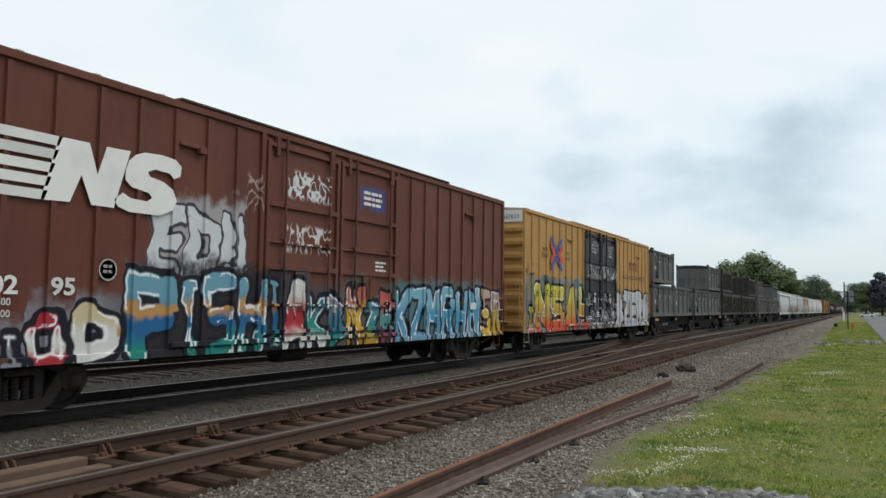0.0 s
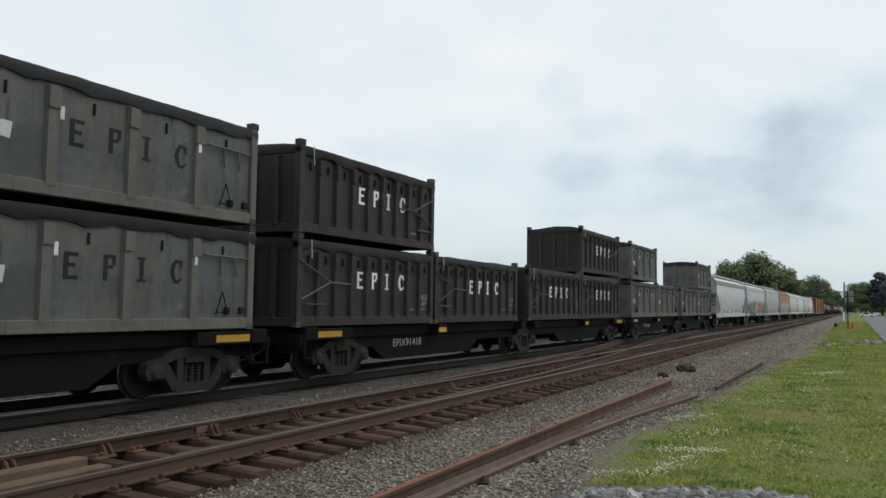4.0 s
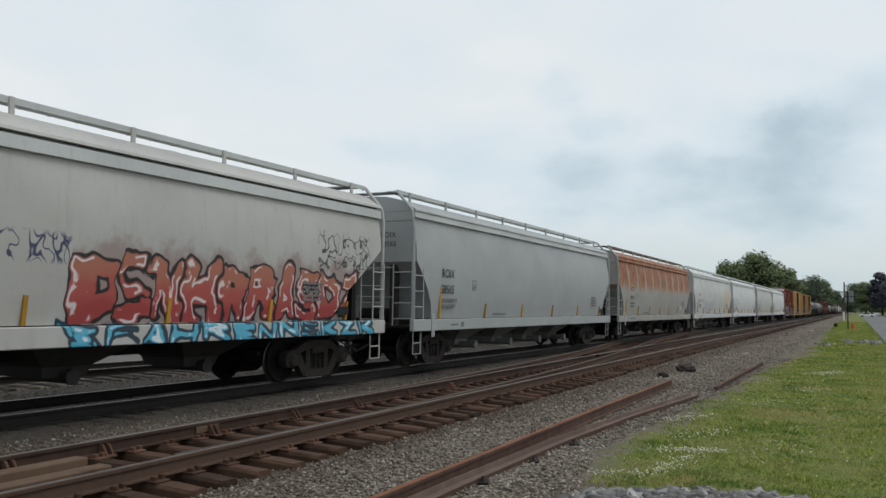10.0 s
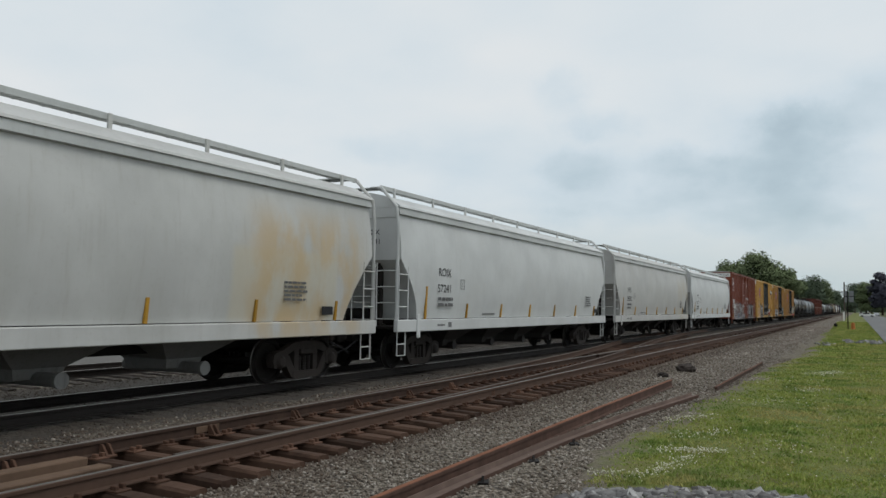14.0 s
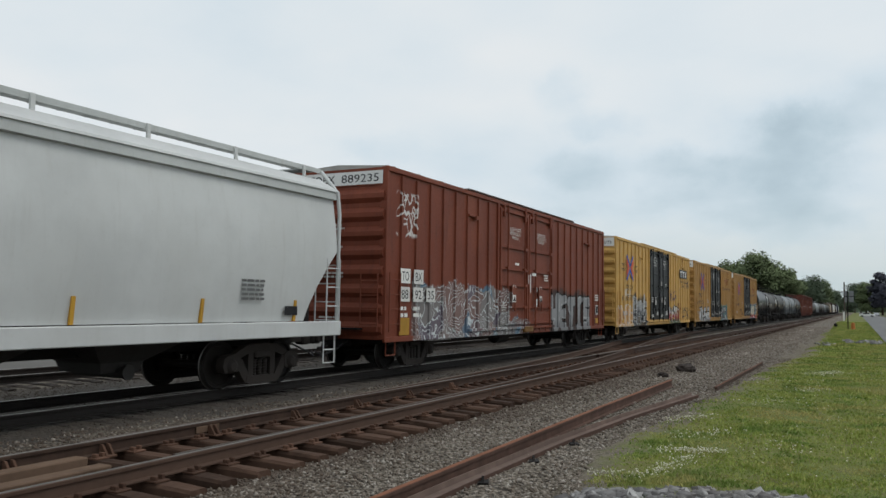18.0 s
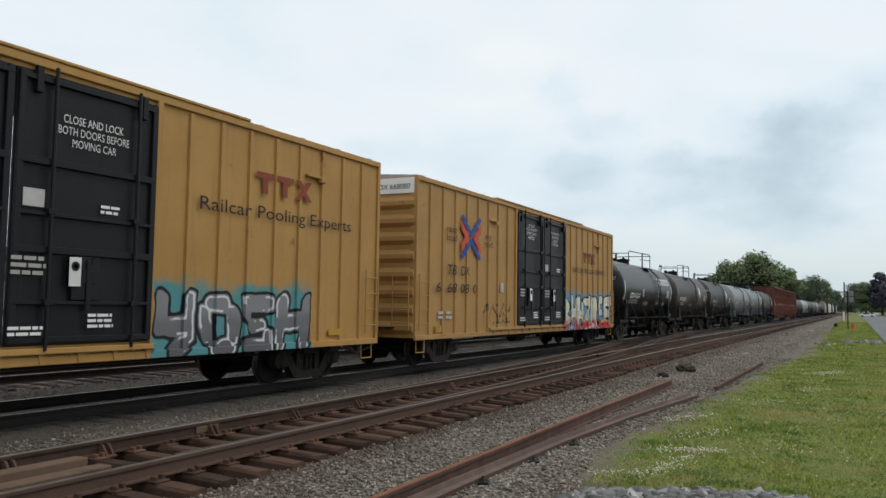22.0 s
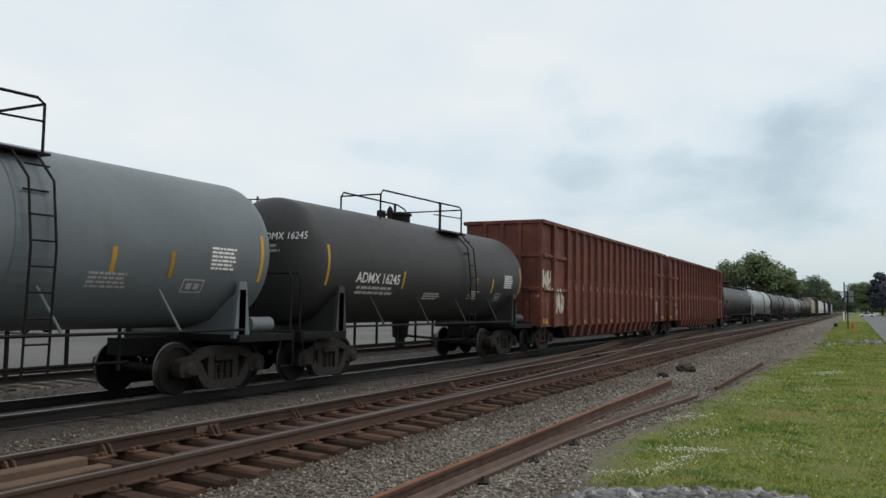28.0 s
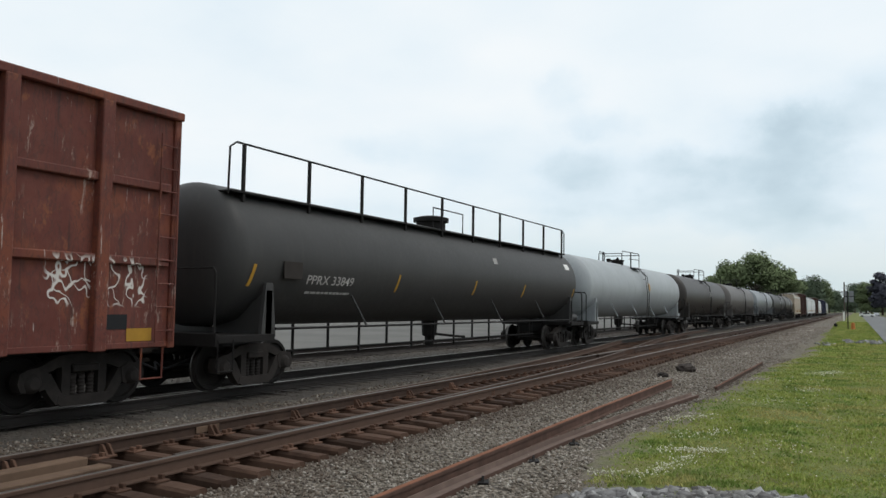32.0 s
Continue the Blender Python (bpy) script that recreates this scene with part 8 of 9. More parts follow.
M_T_PALE = paint("pale_grey_tank_paint", (0.34, 0.36, 0.37), 0.45, (0.10, 0.09, 0.08), 0.35, 0.0, (0.28, 0.30, 0.30))
M_T_LONG = paint("charcoal_tank_paint", (0.048, 0.046, 0.045), 0.5, (0.09, 0.08, 0.07), 0.25)


def tank_marks(car, L, text, stripe, seed, end="", size=0.26, y=1.27, width=1.97, r=1.433, zc=2.60):
    tank_text(car, text, y, -17.5, size, M_WHITE, width, 0.006, r=r, zc=zc)
    tank_bars(car, y + 0.1, -24.0, 1.9, 2, 0.13, M_GREYTEXT, seed, r=r, zc=zc)
    tank_bars(car, L / 2 - 1.0, -27, 1.0, 3, 0.075, M_GREYTEXT, seed + 1, r=r, zc=zc)
    tank_bars(car, L / 2 + 1.7, -22, 0.8, 4, 0.075, M_GREYTEXT, seed + 2, r=r, zc=zc)
    tank_patch(car, L - 1.5, L - 0.75, -14, 3, M_DATA, "data_panel", r=r, zc=zc)
    tank_bars(car, L - 1.45, 0, 0.66, 6, 0.072, M_WHITE, seed + 3, r=r + 0.004, zc=zc)
    for yy in ((0.10, L - 0.16) if stripe is not M_STRIPE else (0.08, 3.4, L - 3.6, L - 2.4, L - 0.14)):
        tank_patch(car, yy, yy + 0.09, -22, 14 if yy < 0.3 or yy > L - 0.3 else -4, stripe, "reflector", r=r, zc=zc)
    fr = Shape()
    for a, b, c, d in ((0, 0.5, 0, 0.025), (0, 0.5, 0.24, 0.265), (0, 0.025, 0.025, 0.24), (0.475, 0.5, 0.025, 0.24), (0.1, 0.22, 0.07, 0.19), (0.28, 0.40, 0.07, 0.19)):
        fr.add([(a, c, 0), (b, c, 0), (b, d, 0), (a, d, 0)], [(0, 1, 2, 3)])
    on_tank(car, fr.mesh("frame_mark"), M_GREYTEXT, L - 2.0, -33, r, zc, name="frame_mark")
    if end:
        o = part("lettering", text_mesh(end, 0.16), M_WHITE, car)
        o.matrix_basis = Matrix.Translation((0.10, -0.63, 3.02)) @ FRONT_TURN @ pose(0, 0, 0, -14, 0, 0)
        bars(car, -0.63, 2.86, 0.10, 0.6, 2, 0.11, M_GREYTEXT, seed + 5, front=True)


def leaf_sign(car, y, ang):
    """A white leaf in a thin white diamond, in plain shapes."""
    d = Shape()
    a, b, n = (0.52, 0.58), (0.47, 0.525), 6
    for k in range(4):
        ends = [((m[0] * u, m[1] * v), (m[0] * w, m[1] * x)) for m in (a, b) for (u, v), (w, x) in ((((1, 0), (0, 1), (-1, 0), (0, -1))[k], ((0, 1), (-1, 0), (0, -1), (1, 0))[k]),)]
        rows = [[(p[0] + (q[0] - p[0]) * i / n, p[1] + (q[1] - p[1]) * i / n, 0) for p, q in ends] for i in range(n + 1)]
        d.rings(rows, False, False)
    on_tank(car, d.mesh("emblem"), M_WHITE, y, ang, name="emblem")
    w = Shape()
    pts = [(0.24 * math.sin(math.pi * t), -0.38 + 0.76 * t) for t in (0, 0.15, 0.3, 0.45, 0.6, 0.75, 0.9, 1.0)]
    for i in range(len(pts) - 1):
        (p, v0), (q, v1) = pts[i], pts[i + 1]
        w.add([(-p, v0, 0), (p, v0, 0), (q, v1, 0), (-q, v1, 0)], [(0, 1, 2, 3)])
    on_tank(car, w.mesh("emblem"), M_WHITE, y, ang, name="emblem")


M_DATA = plain("faded_data_panel", (0.16, 0.155, 0.15), 0.7, 0.0, 0.2, 9.0)
_t = tank_car(130.6, 11.3, "glossy black tank car with white lettering", TANK, M_T_BLACK, 1.50, 2.63, (-1.4, 2.1))
tank_marks(_t, 11.3, "STSX 61221", M_WHITE, 41, "STSX 61221", r=1.503, zc=2.63)
_c = Shape()
for _i in range(9):
    _u = 0.36 * _i
    for _k in range(4):
        _c.add([(_u, 0.08 * _k, 0), (_u + 0.15, 0.08 * _k, 0), (_u + 0.15, 0.08 * _k + 0.08, 0), (_u, 0.08 * _k + 0.08, 0)], [(0, 1, 2, 3)])
    _c.add([(_u - 0.07, 0.32, 0), (_u + 0.24, 0.32, 0), (_u + 0.24, 0.39, 0), (_u - 0.07, 0.39, 0)], [(0, 1, 2, 3)])
    if _i % 2:
        _c.add([(_u + 0.15, 0, 0), (_u + 0.25, 0, 0), (_u + 0.25, 0.07, 0), (_u + 0.15, 0.07, 0)], [(0, 1, 2, 3)])
on_tank(_t, _c.mesh("emblem"), M_WHITE, 7.6, 14, 1.503, 2.63, name="emblem")
for _y in (3.90, 4.05, 7.50, 7.65):
    tank_patch(_t, _y, _y + 0.08, -14, 2, M_WHITE, "reflector", r=1.503, zc=2.63)
_t = tank_car(144.2, 11.2, "dusty brown-black tank car with a leaf emblem", TANK, M_T_BROWN)
tank_marks(_t, 11.2, "SYRX 200275", M_STRIPE, 51, "", 0.24, 0.87, 2.2)
leaf_sign(_t, 8.1, 10)
_t = tank_car(157.5, 11.3, "dull black tank car with a leaf emblem", TANK, M_T_DARK)
tank_marks(_t, 11.3, "ADMX 16424", M_STRIPE, 61, "ADMX 16424", 0.24)
leaf_sign(_t, 8.4, 10)
_t = tank_car(170.9, 11.4, "grey tank car with dark streaks", TANK, M_T_GREY)
tank_marks(_t, 11.4, "ADMX 17878", M_STRIPE, 71, "", 0.24)
_t = tank_car(184.3, 11.3, "slate grey tank car with yellow stripes", TANK, M_T_LIGHT, rail=(-1.6, 1.1))
tank_marks(_t, 11.3, "ADMX 16544", M_STRIPE, 81, "", 0.24)
_t = tank_car(197.6, 11.4, "dull charcoal tank car with white lettering", TANK, M_T_LONG, rail=(-2.2, 1.9))
tank_marks(_t, 11.4, "ADMX 16245", M_STRIPE, 91, "ADMX 16245", 0.24)


def gon_art(N, p, c):
    """Bright rust, pale scrapes and dents, and dark drips run down the panels."""
    x, y, z = N.split(p)
    c = N.mix(N.math("MULTIPLY", N.step(N.noise(N.vec("ADD", p, (2, 5, 1)), 1.0, 5.0), 0.48, 0.64), 0.7), c, (0.20, 0.056, 0.026))
    streak = N.noise(N.vec("MULTIPLY", p, (3.0, 5.5, 0.42)), 1.2, 6.0, 0.7)
    c = N.mix(N.math("MULTIPLY", N.step(streak, 0.55, 0.68), 0.6), c, (0.030, 0.019, 0.016))
    fork = N.noise(N.vec("ADD", N.vec("MULTIPLY", p, (2.0, 4.0, 1.0)), N.vec("MULTIPLY", N.noise(p, 2.0, 3.0, 0.6, colour=True), (0, 1.6, 0.6))), 2.2, 3.0, 0.6)
    c = N.mix(N.math("MULTIPLY", N.step(N.math("ABSOLUTE", N.math("SUBTRACT", fork, 0.5)), 0.03, 0.008), 0.35), c, (0.035, 0.021, 0.017))
    scrape = N.math("MULTIPLY", N.step(N.noise(N.vec("MULTIPLY", p, (1.0, 3.4, 0.8)), 2.2, 7.0, 0.75), 0.57, 0.66), N.step(N.noise(N.vec("ADD", p, (1, 4, 9)), 0.7, 3.0), 0.46, 0.58))
    c = N.mix(N.math("MULTIPLY", scrape, 0.7), c, (0.40, 0.31, 0.26))
    band = N.math("MULTIPLY", N.step(N.noise(N.vec("MULTIPLY", p, (1, 2.2, 0.25)), 2.6, 5.0, 0.7), 0.66, 0.72), 0.6)
    c = N.mix(band, c, (0.34, 0.33, 0.33))
    run_down = N.math("MULTIPLY", N.step(N.noise(N.vec("MULTIPLY", p, (1, 9.0, 0.7)), 2.0, 5.0, 0.6), 0.655, 0.70), N.step(N.noise(N.vec("ADD", p, (7, 1, 3)), 0.5, 3.0), 0.45, 0.56))
    return N.mix(N.math("MULTIPLY", run_down, 0.8), c, (0.50, 0.44, 0.40))


def gon_art_1(N, p, c):
    c = gon_art(N, p, c)
    c = sprayed(N, p, c, 1.32, 2.70, 1.42, 2.32, 3.3, [(0.46, 0.43, 0.35), (0.54, 0.51, 0.42)], (0.12, 0.08, 0.06), None, 0.42, 0.2, 0.2)
    c = scrawl(N, p, c, 18.05, 19.15, 1.25, 2.0, 2.3, (0.60, 0.56, 0.52), 3.2, 0.024)
    return sprayed(N, p, c, 0.3, 1.2, 2.3, 3.0, 4.3, [(0.46, 0.43, 0.35), (0.54, 0.51, 0.42)], (0.12, 0.08, 0.06), None, 0.42, 0.2, 0.2)


def gon_art_2(N, p, c):
    c = gon_art(N, p, c)
    c = scrawl(N, p, c, 19.4, 21.2, 1.6, 2.3, 8.3, (0.60, 0.56, 0.52), 2.6, 0.022)
    for i in range(4):
        c = scrawl(N, p, c, 2.0 + 4.3 * i, 3.2 + 4.3 * i, 1.2, 2.0, 5.3 + i, (0.58, 0.54, 0.49), 2.6, 0.022)
    return c


RED = (0.125, 0.031, 0.021)
M_WORN_DIGIT = plain("worn_tan_lettering", (0.30, 0.19, 0.145), 0.8, 0.0, 0.5, 9.0)
M_GON1 = paint("rusty_red_gondola_paint", RED, 0.7, (0.05, 0.028, 0.02), 0.45, 0.22, (0.15, 0.045, 0.03), gon_art_1, 0.0, 1.0, gloss=0.4)
M_GON2 = paint("rusty_red_gondola_paint", RED, 0.7, (0.05, 0.028, 0.02), 0.45, 0.22, (0.15, 0.045, 0.03), gon_art_2, 0.0, 1.0, gloss=0.4)
_gn = gondola(210.7, 21.1, M_GON1, "battered rust-red high-sided gondola with dark streaks")
for _i, _k in enumerate("356"):
    letter(_gn, _k, 7.9 + 1.25 * _i, 2.85, 1.486, 0.32, M_WORN_DIGIT, 0.30, bold=0.012)
plate(_gn, 17.22, 17.48, 2.22, 2.76, 1.545, M_GREYTEXT, "data_panel", "white framed data panel")
plate(_gn, 17.28, 17.42, 2.30, 2.68, 1.552, M_DATA)
_gn = gondola(233.0, 21.8, M_GON2, "battered rust-red high-sided gondola with white scrawls")
for _i, _k in enumerate("1948"):
    letter(_gn, _k, 9.2 + 1.29 * _i, 2.95, 1.486, 0.30, M_WORN_DIGIT, 0.28, bold=0.012)
plate(_gn, 18.6, 18.85, 2.2, 2.75, 1.484, M_GREYTEXT)
plate(_gn, 20.2, 20.85, 1.22, 1.45, 1.484, M_BLACK)

_t = tank_car(256.7, 19.9, "long charcoal tank car with a railing along its top", TANK, M_T_LONG, 1.42, 2.60, None, True)
tank_text(_t, "PPRX 33849", 1.94, -22, 0.20, M_GREYTEXT, 1.75, 0.002, r=1.424, zc=2.60)
tank_bars(_t, 2.0, -31, 1.7, 1, 0.10, M_GREYTEXT, 93, r=1.424, zc=2.60)
part("placard_holder", Shape().box(1.43, 1.45, 1.05, 1.65, 2.15, 2.50, 0.005), M_TRUCK, _t)
for _y in (0.1, 5.6, 10.2, 14.2, 19.6):
    tank_patch(_t, _y, _y + 0.09, -26, -8, M_STRIPE, "reflector", 0.08, r=1.424, zc=2.60)
tank_patch(_t, 18.9, 19.4, 22, 32, M_WHITE, "panel_mark", r=1.424, zc=2.60)
tank_patch(_t, 11.7, 12.0, 16, 24, M_GREYTEXT, "panel_mark", r=1.424, zc=2.60)
M_T_DULL = paint("brown_grey_tank_paint", (0.115, 0.104, 0.098), 0.5, (0.06, 0.05, 0.045), 0.3)
_far = "far tank cars of the train"
for _y, _l, _m, _w in ((278.9, 19.3, M_T_PALE, "pale grey tank car with a railed top"), (300.9, 17.6, M_T_BROWN, "brown-black tank car far down the train"), (322.4, 18.3, M_T_DULL, "brown-grey tank car far down the train"),
                       (344.0, 18.6, M_T_GREY, "dull grey tank car far down the train"), (365.5, 18.4, M_T_LONG, "charcoal tank car far down the train"), (386.5, 14.5, M_T_BROWN, "dark brown tank car far down the train")):
    _t = tank_car(_y, _l, _w, _far, _m, 1.42, 2.60)
    tank_patch(_t, _l * 0.55, _l * 0.55 + 0.5, 0, 16, M_STRIPE if _y < 280 else M_WHITE, "panel_mark", r=1.424, zc=2.60)
hopper(404.0, 17.6, paint("cream_far_hopper_paint", (0.36, 0.30, 0.23), 0.6), M_CHORD_LIGHT, "cream covered hopper far down the train", True, HOP)
M_FAR_BROWN = paint("dark_brown_boxcar_paint", (0.070, 0.036, 0.028), 0.7)
boxcar(424.5, 18.9, M_FAR_BROWN, M_FAR_BROWN, "brown boxcar far down the train", BOX, 9)
hopper(446.5, 18.4, M_HOP_WHITE, M_CHORD_LIGHT, "white covered hopper far down the train", True, HOP)
hopper(466.5, 18.4, M_HOP_WHITE, M_CHORD_LIGHT, "white covered hopper far down the train", True, HOP)
boxcar(487.0, 18.9, M_FAR_BROWN, M_FAR_BROWN, "brown boxcar near the end of the train", BOX, 9)
hopper(508.0, 18.4, M_HOP_WHITE, M_CHORD_LIGHT, "white covered hopper near the end of the train", True, HOP)
M_FAR_BLUE = paint("dark_blue_boxcar_paint", (0.030, 0.032, 0.062), 0.6)
boxcar(530.0, 18.9, M_FAR_BLUE, M_FAR_BLUE, "dark blue boxcar near the end of the train", BOX, 9)
boxcar(551.0, 18.9, M_FAR_BLUE, M_FAR_BLUE, "dark blue boxcar at the end of the train", BOX, 9)
hopper(572.0, 18.4, M_HOP_GREY, M_CHORD_LIGHT, "grey covered hopper at the end of the train", True, HOP)

# ---- trees, poles and buildings round the line ----


def leaf_material(name, tones):
    m, N, b = material(name)
    r = N.node("ShaderNodeNewGeometry").outputs["Random Per Island"]
    N.put(b.inputs["Base Color"], N.ramp(r, [((i + 0.5) / len(tones), t) for i, t in enumerate(tones)]))
    b.inputs["Roughness"].default_value = 0.8
    return m


M_LEAVES = leaf_material("summer_leaves", [(0.128, 0.165, 0.078), (0.138, 0.178, 0.084), (0.150, 0.190, 0.090), (0.132, 0.168, 0.080)])
M_LEAVES_DARK = leaf_material("dark_leaves", [(0.092, 0.124, 0.080), (0.100, 0.134, 0.086), (0.108, 0.142, 0.090)])
M_LEAVES_PURPLE = leaf_material("purple_leaves", [(0.060, 0.062, 0.084), (0.070, 0.070, 0.096), (0.078, 0.080, 0.094)])
M_BARK = plain("grey_bark", (0.07, 0.055, 0.042), 0.95, 0.0, 0.4)


def tree(x, y, height, spread, leaves, seed, label, count=11500, size=0.40):
    """A tapered trunk with limbs and an uneven crown of leaf clumps."""
    g = np.random.RandomState(seed)
    t = thing("tree", label, "tree", "trees round the line")
    t.location = (x, y, -0.5)
    s = Shape()
    r0 = 0.018 * height + 0.1
    s.rings([[(r * math.cos(a), r * math.sin(a), z) for a in [k * math.pi / 4 for k in range(8)]] for z, r in ((0, r0 * 1.3), (0.08 * height, r0), (0.5 * height, r0 * 0.55), (0.85 * height, r0 * 0.15))])
    lumps = []
    for i in range(30):
        a = g.uniform(0, 6.28)
        h = g.uniform(0.24, 0.90)
        rad = spread * (0.35 + 0.55 * math.sin(math.pi * min(1, h * 0.98))) * g.uniform(0.45, 0.9)
        c = np.array([rad * math.cos(a), rad * math.sin(a), h * height])
        lumps.append((c, spread * g.uniform(0.26, 0.46)))
        s.tube([(0, 0, h * height * 0.55), tuple(c * np.array([0.5, 0.5, 1]) - np.array([0, 0, 0.12 * height])), tuple(c)], r0 * 0.16, 5)
    lumps.append((np.array([0, 0, height * 0.82]), spread * 0.45))
    part("trunk", s, M_BARK, t)
    which = g.randint(0, len(lumps), count)
    C = np.array([lumps[i][0] for i in which])
    R = np.array([lumps[i][1] for i in which])
    D = g.normal(size=(count, 3))
    D /= np.linalg.norm(D, axis=1, keepdims=True)
    P = C + D * (R * g.uniform(0.15, 1.40, count) ** 0.7)[:, None] * np.array([1, 1, 0.75])
    keep = P[:, 2] > 0.08 * height
    P, D = P[keep], D[keep]
    n = len(P)
    U = g.normal(size=(n, 3))
    U /= np.linalg.norm(U, axis=1, keepdims=True)
    V = np.cross(U, g.normal(size=(n, 3)))
    V /= np.linalg.norm(V, axis=1, keepdims=True)
    S = size * g.uniform(0.5, 1.3, n)[:, None]
    out = np.sum(np.cross(U, V) * D, axis=1) < 0
    V[out] *= -1
    Q = np.stack([P - U * S, P - V * S * 0.6, P + U * S, P + V * S * 0.7], 1).reshape(-1, 3)
    me = bpy.data.meshes.new("crown")
    me.from_pydata(Q.tolist(), [], (np.arange(n * 4).reshape(-1, 4)).tolist())
    mass = P - np.array([0, 0, 0.45 * height])
    mass /= np.linalg.norm(mass, axis=1, keepdims=True)
    soft = D * 0.15 + mass * 0.65 + np.cross(U, V) * 0.25 + np.array([0, 0, 0.30])
    soft /= np.linalg.norm(soft, axis=1, keepdims=True)
    me.normals_split_custom_set_from_vertices(np.repeat(soft, 4, 0).tolist())
    me.materials.append(leaves)
    part("crown", me, None, t)
    return t


for _x, _y, _h, _s, _m, _k in ((-34.5, 330, 24.0, 10.5, M_LEAVES, 1), (-28.5, 336, 22.5, 8.5, M_LEAVES, 2), (-43.5, 338, 22.5, 8.0, M_LEAVES, 3), (-24.5, 342, 18.5, 6.5, M_LEAVES, 4), (-50, 345, 17.0, 6.5, M_LEAVES, 5),
                               (-27, 565, 25.0, 11.0, M_LEAVES_DARK, 6), (-35, 575, 22.0, 10.0, M_LEAVES_DARK, 7), (-23.0, 640, 23.5, 9.5, M_LEAVES, 8), (-21, 760, 22.0, 10.0, M_LEAVES_DARK, 9), (-19.5, 880, 20.0, 10.0, M_LEAVES_DARK, 10),
                               (-10, 980, 17.0, 9.0, M_LEAVES_DARK, 11), (5.6, 470, 16.5, 6.5, M_LEAVES, 12), (5, 560, 18.5, 8.0, M_LEAVES_DARK, 13), (10.6, 430, 21.0, 5.5, M_LEAVES_PURPLE, 14), (15, 410, 19.0, 6.0, M_LEAVES_PURPLE, 15),
                               (24, 420, 18.0, 8.0, M_LEAVES_DARK, 16), (3, 800, 27.0, 12.0, M_LEAVES_DARK, 17), (20, 600, 19.0, 9.0, M_LEAVES, 18), (-2.0, 960, 31.0, 13.0, M_LEAVES_DARK, 19), (10, 700, 20.0, 9.0, M_LEAVES, 20)):
    tree(_x, _y, _h, _s, _m, _k, "tall broad green tree in full leaf" if _m is M_LEAVES else "dark purple-leaved ornamental tree by the road" if _m is M_LEAVES_PURPLE else "dark green leafy tree in the distance")
for _i in range(13):
    tree(-98 - 6 * (_i % 3), 20 + 17 * _i, 8.5 + 3 * math.sin(_i * 2.1), 5.5, M_LEAVES_DARK if _i % 2 else M_LEAVES, 40 + _i, "dark green tree behind the yard", 2600, 0.5)


def far_woods():
    """A low belt of woods that closes the horizon."""
    g = np.random.RandomState(77)
    P = []
    for k in range(360):
        a = k / 360 * 2 * math.pi + g.uniform(-0.01, 0.01)
        r = g.uniform(1150, 1400)
        for _ in range(26):
            P.append((r * math.cos(a) + g.normal(0, 14), r * math.sin(a) + g.normal(0, 14), abs(g.normal(0, 7.0)) + 1))
    P = np.array(P)
    n = len(P)
    U = g.normal(size=(n, 3))
    U /= np.linalg.norm(U, axis=1, keepdims=True)
    V = np.cross(U, g.normal(size=(n, 3)))
    V /= np.linalg.norm(V, axis=1, keepdims=True)
    S = g.uniform(3, 7, n)[:, None]
    Q = np.stack([P - U * S, P + V * S, P + U * S, P - V * S], 1).reshape(-1, 3)
    me = bpy.data.meshes.new("far_woods")
    me.from_pydata(Q.tolist(), [], np.arange(n * 4).reshape(-1, 4).tolist())
    me.materials.append(M_LEAVES_DARK)
    tagged(new("far_woods", me), "dark belt of distant woods on the horizon", "woods", "", "stuff")


far_woods()
M_POLE = plain("weathered_pole_wood", (0.085, 0.07, 0.058), 0.95, 0.0, 0.3)
M_GALV = plain("galvanised_sign_back", (0.20, 0.21, 0.22), 0.5, 0.3, 0.15)
M_CONE = plain("orange_plastic", (0.46, 0.17, 0.05), 0.7)
M_WALL = plain("peach_render", (0.50, 0.36, 0.24), 0.9, 0.0, 0.15, 1.5)
M_SLATE = plain("dark_slate_roof", (0.075, 0.08, 0.09), 0.8, 0.0, 0.25)
M_GLASS = plain("dark_window_glass", (0.03, 0.035, 0.04), 0.15, 0.0, 0.2)
M_CARPAINT = plain("white_car_paint", (0.68, 0.68, 0.67), 0.3, 0.0, 0.05)
M_CARGREY = plain("silver_car_paint", (0.33, 0.34, 0.36), 0.3, 0.4, 0.05)
M_TYRE = plain("tyre_rubber", (0.02, 0.02, 0.02), 0.9)


def utility_pole(x, y, h, arms, label, turn=0.0):
    t = thing("utility_pole", label, "utility pole", "utility poles")
    t.matrix_basis = pose(x, y, -0.5, 0, 0, turn)
    part("shaft", Shape().turn_z([(0, 0.19), (h, 0.12)], 10, (0, 0)), M_POLE, t, smooth=50)
    for z, w in arms:
        a = part("crossarm", Shape().box(-w / 2, w / 2, 0.11, 0.23, z - 0.07, z + 0.07, 0.01).tube([(0.0, 0.17, z - 0.8), (w * 0.28, 0.17, z - 0.06)], 0.025).tube([(0.0, 0.17, z - 0.8), (-w * 0.28, 0.17, z - 0.06)], 0.025), M_POLE, t)
        for k in (-0.46, -0.25, 0.25, 0.46):
            part("insulator", Shape().turn_z([(z - 0.35, 0.03), (z - 0.30, 0.09), (z - 0.12, 0.09), (z - 0.07, 0.03)], 8, (k * w, 0.17)), M_GALV, a)
    return t


utility_pole(-56.0, 66.0, 13.3, ((13.0, 3.4), (10.8, 2.8)), "weathered wooden pole with two crossarms behind the yard", 20)
utility_pole(-2.35, 190, 8.2, ((6.2, 1.2),), "dark wooden pole beside the road")
utility_pole(9.5, 260, 9.0, ((8.6, 1.8),), "wooden pole far along the road")


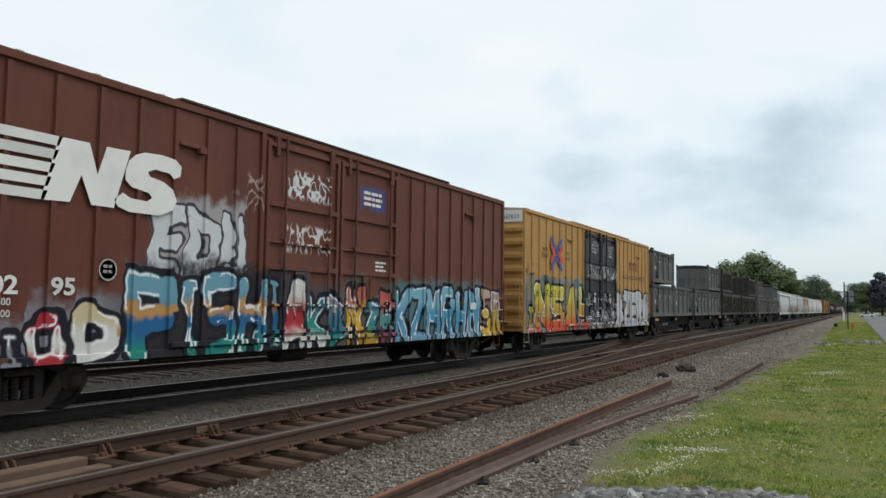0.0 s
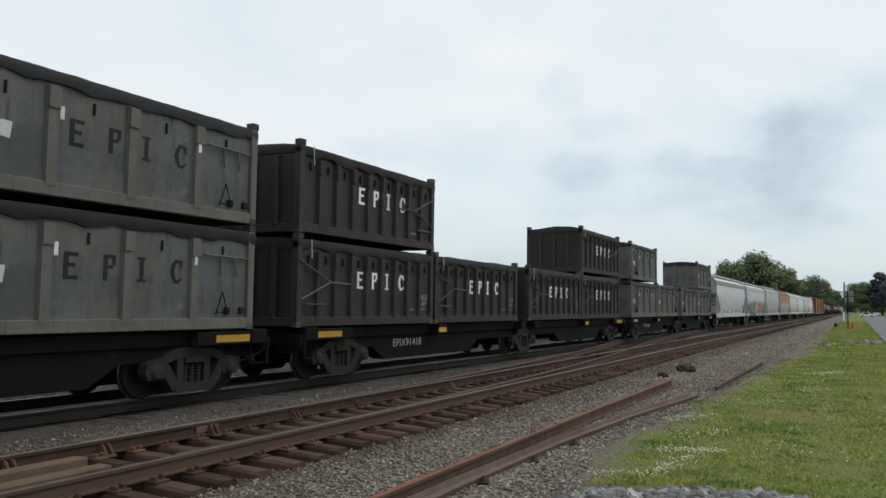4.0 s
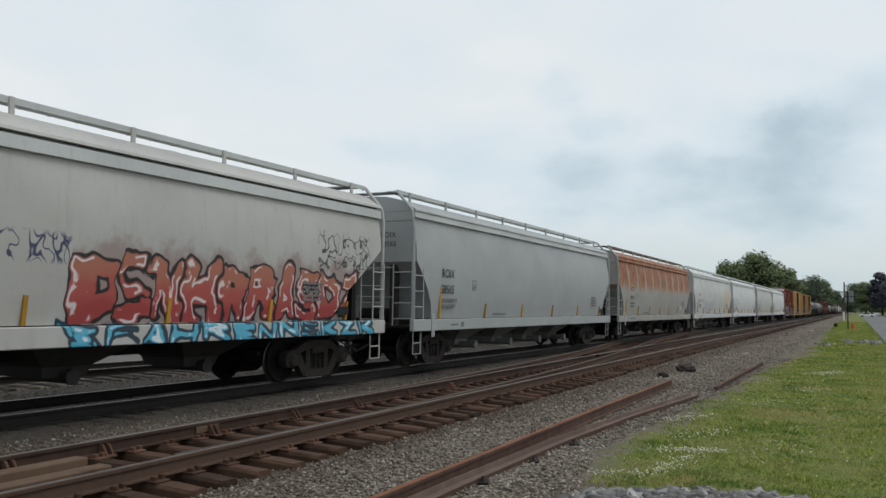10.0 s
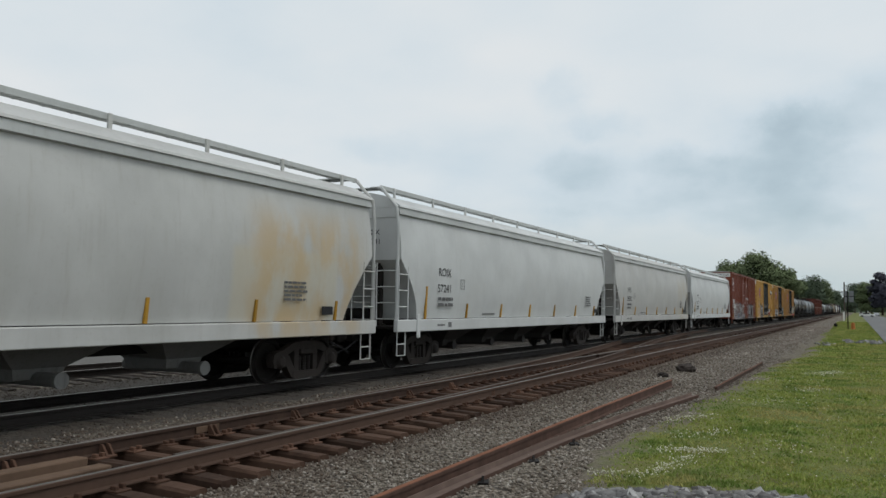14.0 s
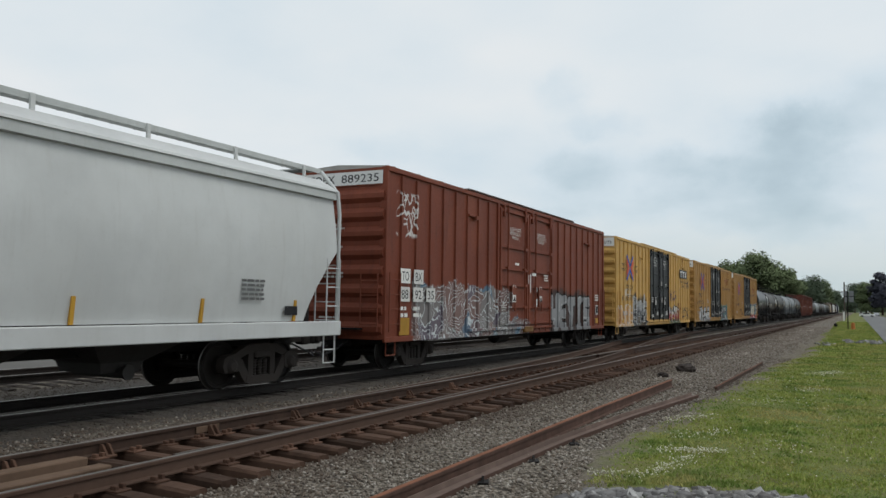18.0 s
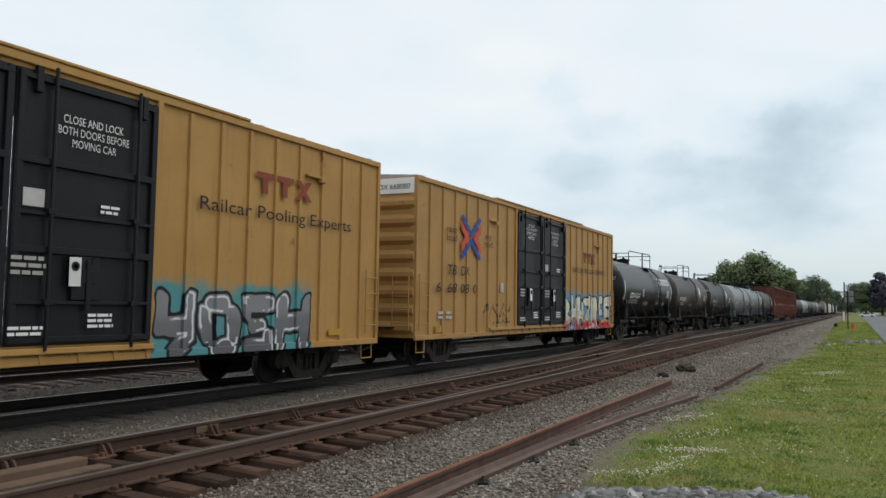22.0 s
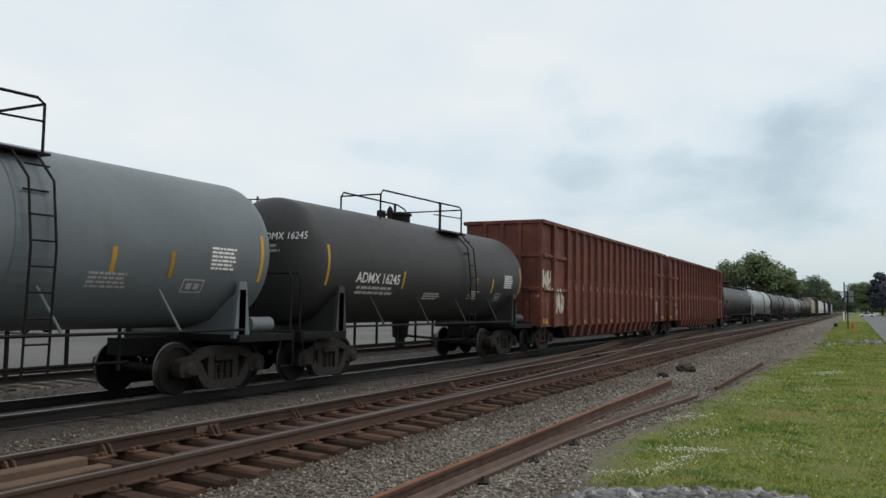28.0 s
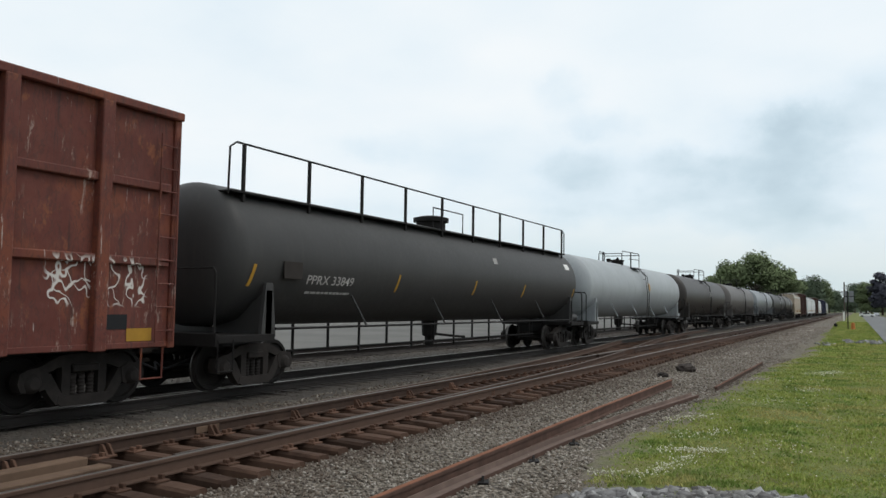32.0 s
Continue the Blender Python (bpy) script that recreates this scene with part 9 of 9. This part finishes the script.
def sign_post():
    t = thing("road_sign", "grey back of a road sign on a dark post", "road sign")
    t.location = (-1.0, 92, -0.26)
    part("post", Shape().box(0.10, 0.20, -0.05, 0.05, 0, 4.0, 0.008), M_DARK, t)
    for a, b in ((-0.12, 0.22), (0.30, 0.72)):
        part("sign_panel", Shape().box(a, b, 0.055, 0.07, 2.80, 3.95, 0.004), M_GALV, t, "bare grey back of a sign panel")
    part("sign_bracket", Shape().box(-0.12, 0.72, 0.04, 0.056, 3.35, 3.42), M_DARK, t)


sign_post()
_k = thing("traffic_barrel", "orange plastic traffic barrel on the grass", "traffic barrel")
_k.location = (-0.40, 94, -0.27)
part("barrel", Shape().turn_z([(0, 0.26), (0.08, 0.26), (0.10, 0.21), (0.68, 0.16), (0.72, 0.10)], 16, (0, 0)), M_CONE, _k, smooth=40)
_k = thing("switch_stand", "small black switch stand beside the track", "switch stand")
_k.location = (-2.22, 103, -0.40)
part("base", Shape().box(-0.3, 0.3, -0.2, 0.2, 0, 0.15, 0.02), M_DARK, _k)
part("target", Shape().turn_y([(-0.03, 0.20), (0.03, 0.20)], 14, (0, 0.42)).box(-0.04, 0.04, -0.04, 0.04, 0.1, 0.45), M_DARK, _k)
_k = thing("marker_post", "short white marker post beside the track", "marker post")
_k.location = (-2.3, 175, -0.45)
part("post", Shape().box(-0.15, 0.15, -0.06, 0.06, 0, 1.9, 0.02), M_WHITE, _k)
part("cap", Shape().box(-0.17, 0.17, -0.08, 0.08, 1.9, 2.0, 0.02), M_GALV, _k)


def parked_car(x, y, turn, paint_mat, label):
    t = thing("car", label, "car", "cars by the line")
    t.matrix_basis = pose(x, y, -0.30, 0, 0, turn)
    body = [(-2.2, 0.35), (-2.25, 0.62), (-2.1, 0.82), (-1.2, 0.92), (-0.6, 1.38), (0.9, 1.42), (1.6, 0.98), (2.2, 0.88), (2.28, 0.5), (2.2, 0.3)]
    part("body", Shape().slab([(v, z) for v, z in body], -0.86, 0.86), paint_mat, t)
    part("window", Shape().slab([(-1.0, 0.95), (-0.52, 1.32), (0.85, 1.36), (1.35, 0.99)], -0.87, 0.87), M_GLASS, t)
    for yy in (-1.4, 1.4):
        for q in (-1, 1):
            w = part("wheel", Shape().turn_x([(q * 0.66, 0.32), (q * 0.88, 0.32), (q * 0.88, 0.20)], 18, (yy, 0.32)), M_TYRE, t, smooth=40)
            part("rim", Shape().turn_x([(q * 0.87, 0.19), (q * 0.89, 0.17), (q * 0.885, 0.02)], 14, (yy, 0.32)), M_GALV, w)


parked_car(2.9, 300, 84, M_CARPAINT, "white car far down the road")
parked_car(6.2, 330, 0, M_CARGREY, "silver car far down the road")
parked_car(-26, 14.6, 78, M_CARGREY, "silver car parked in the yard")
parked_car(-44, 31, 95, M_CARPAINT, "white car parked in the yard")
parked_car(-50, 52, 80, M_CARGREY, "silver car parked in the far yard")


def low_building(x, y, w, d, h, label, wall, turn=0.0, gable=2.2):
    t = thing("building", label, "building", "buildings behind the yard")
    t.matrix_basis = pose(x, y, -0.45, 0, 0, turn)
    part("wall", Shape().box(-w / 2, w / 2, -d / 2, d / 2, 0, h), wall, t)
    part("roof", Shape().prism([(-w / 2 - 0.5, h), (w / 2 + 0.5, h), (w / 2 + 0.5, h + 0.15), (0, h + gable), (-w / 2 - 0.5, h + 0.15)], -d / 2 - 0.4, d / 2 + 0.4), M_SLATE, t)
    n = max(2, int(d / 3.5))
    for i in range(n):
        y0 = -d / 2 + d * (i + 0.5) / n
        wn = part("window", Shape().box(w / 2 - 0.05, w / 2 + 0.03, y0 - 0.6, y0 + 0.6, h * 0.38, h * 0.75), M_GLASS, t)
        part("window_frame", Shape().box(w / 2 + 0.0, w / 2 + 0.06, y0 - 0.7, y0 - 0.6, h * 0.36, h * 0.77).box(w / 2, w / 2 + 0.06, y0 + 0.6, y0 + 0.7, h * 0.36, h * 0.77).box(w / 2, w / 2 + 0.06, y0 - 0.7, y0 + 0.7, h * 0.75, h * 0.79).box(w / 2, w / 2 + 0.08, y0 - 0.75, y0 + 0.75, h * 0.34, h * 0.38), M_WHITE, wn)


low_building(-52, 20, 9, 12, 3.2, "low peach-coloured building with a dark roof", M_WALL, 25)
low_building(-86, 62, 10, 16, 4.0, "pale house with a dark roof behind the yard", M_SIGN, 15)
low_building(-90, 110, 10, 14, 4.0, "pale house with a dark roof among trees", M_SIGN, 10)


# ---- movement ----
def motions():
    times = [0.5 * i for i in range(65)]
    for ob, x, y, z in TRAIN:
        walk(ob, [(t, pose(x, y - run(t), z)) for t in times])
    ticks = [i / 30.0 for i in range(961)]
    for k, q in enumerate((-0.889, 0.889)):
        first = AXLES[k][0]
        walk(first, [(t, Matrix.Translation((0, q, WHEEL_R)) @ Matrix.Rotation((run(t) / WHEEL_R) % (2 * math.pi), 4, "X")) for t in ticks])
        for w in AXLES[k][1:]:
            w.rotation_mode = "QUATERNION"
            keys = w.animation_data_create()
            keys.action = first.animation_data.action
            keys.action_slot = first.animation_data.action_slot


motions()
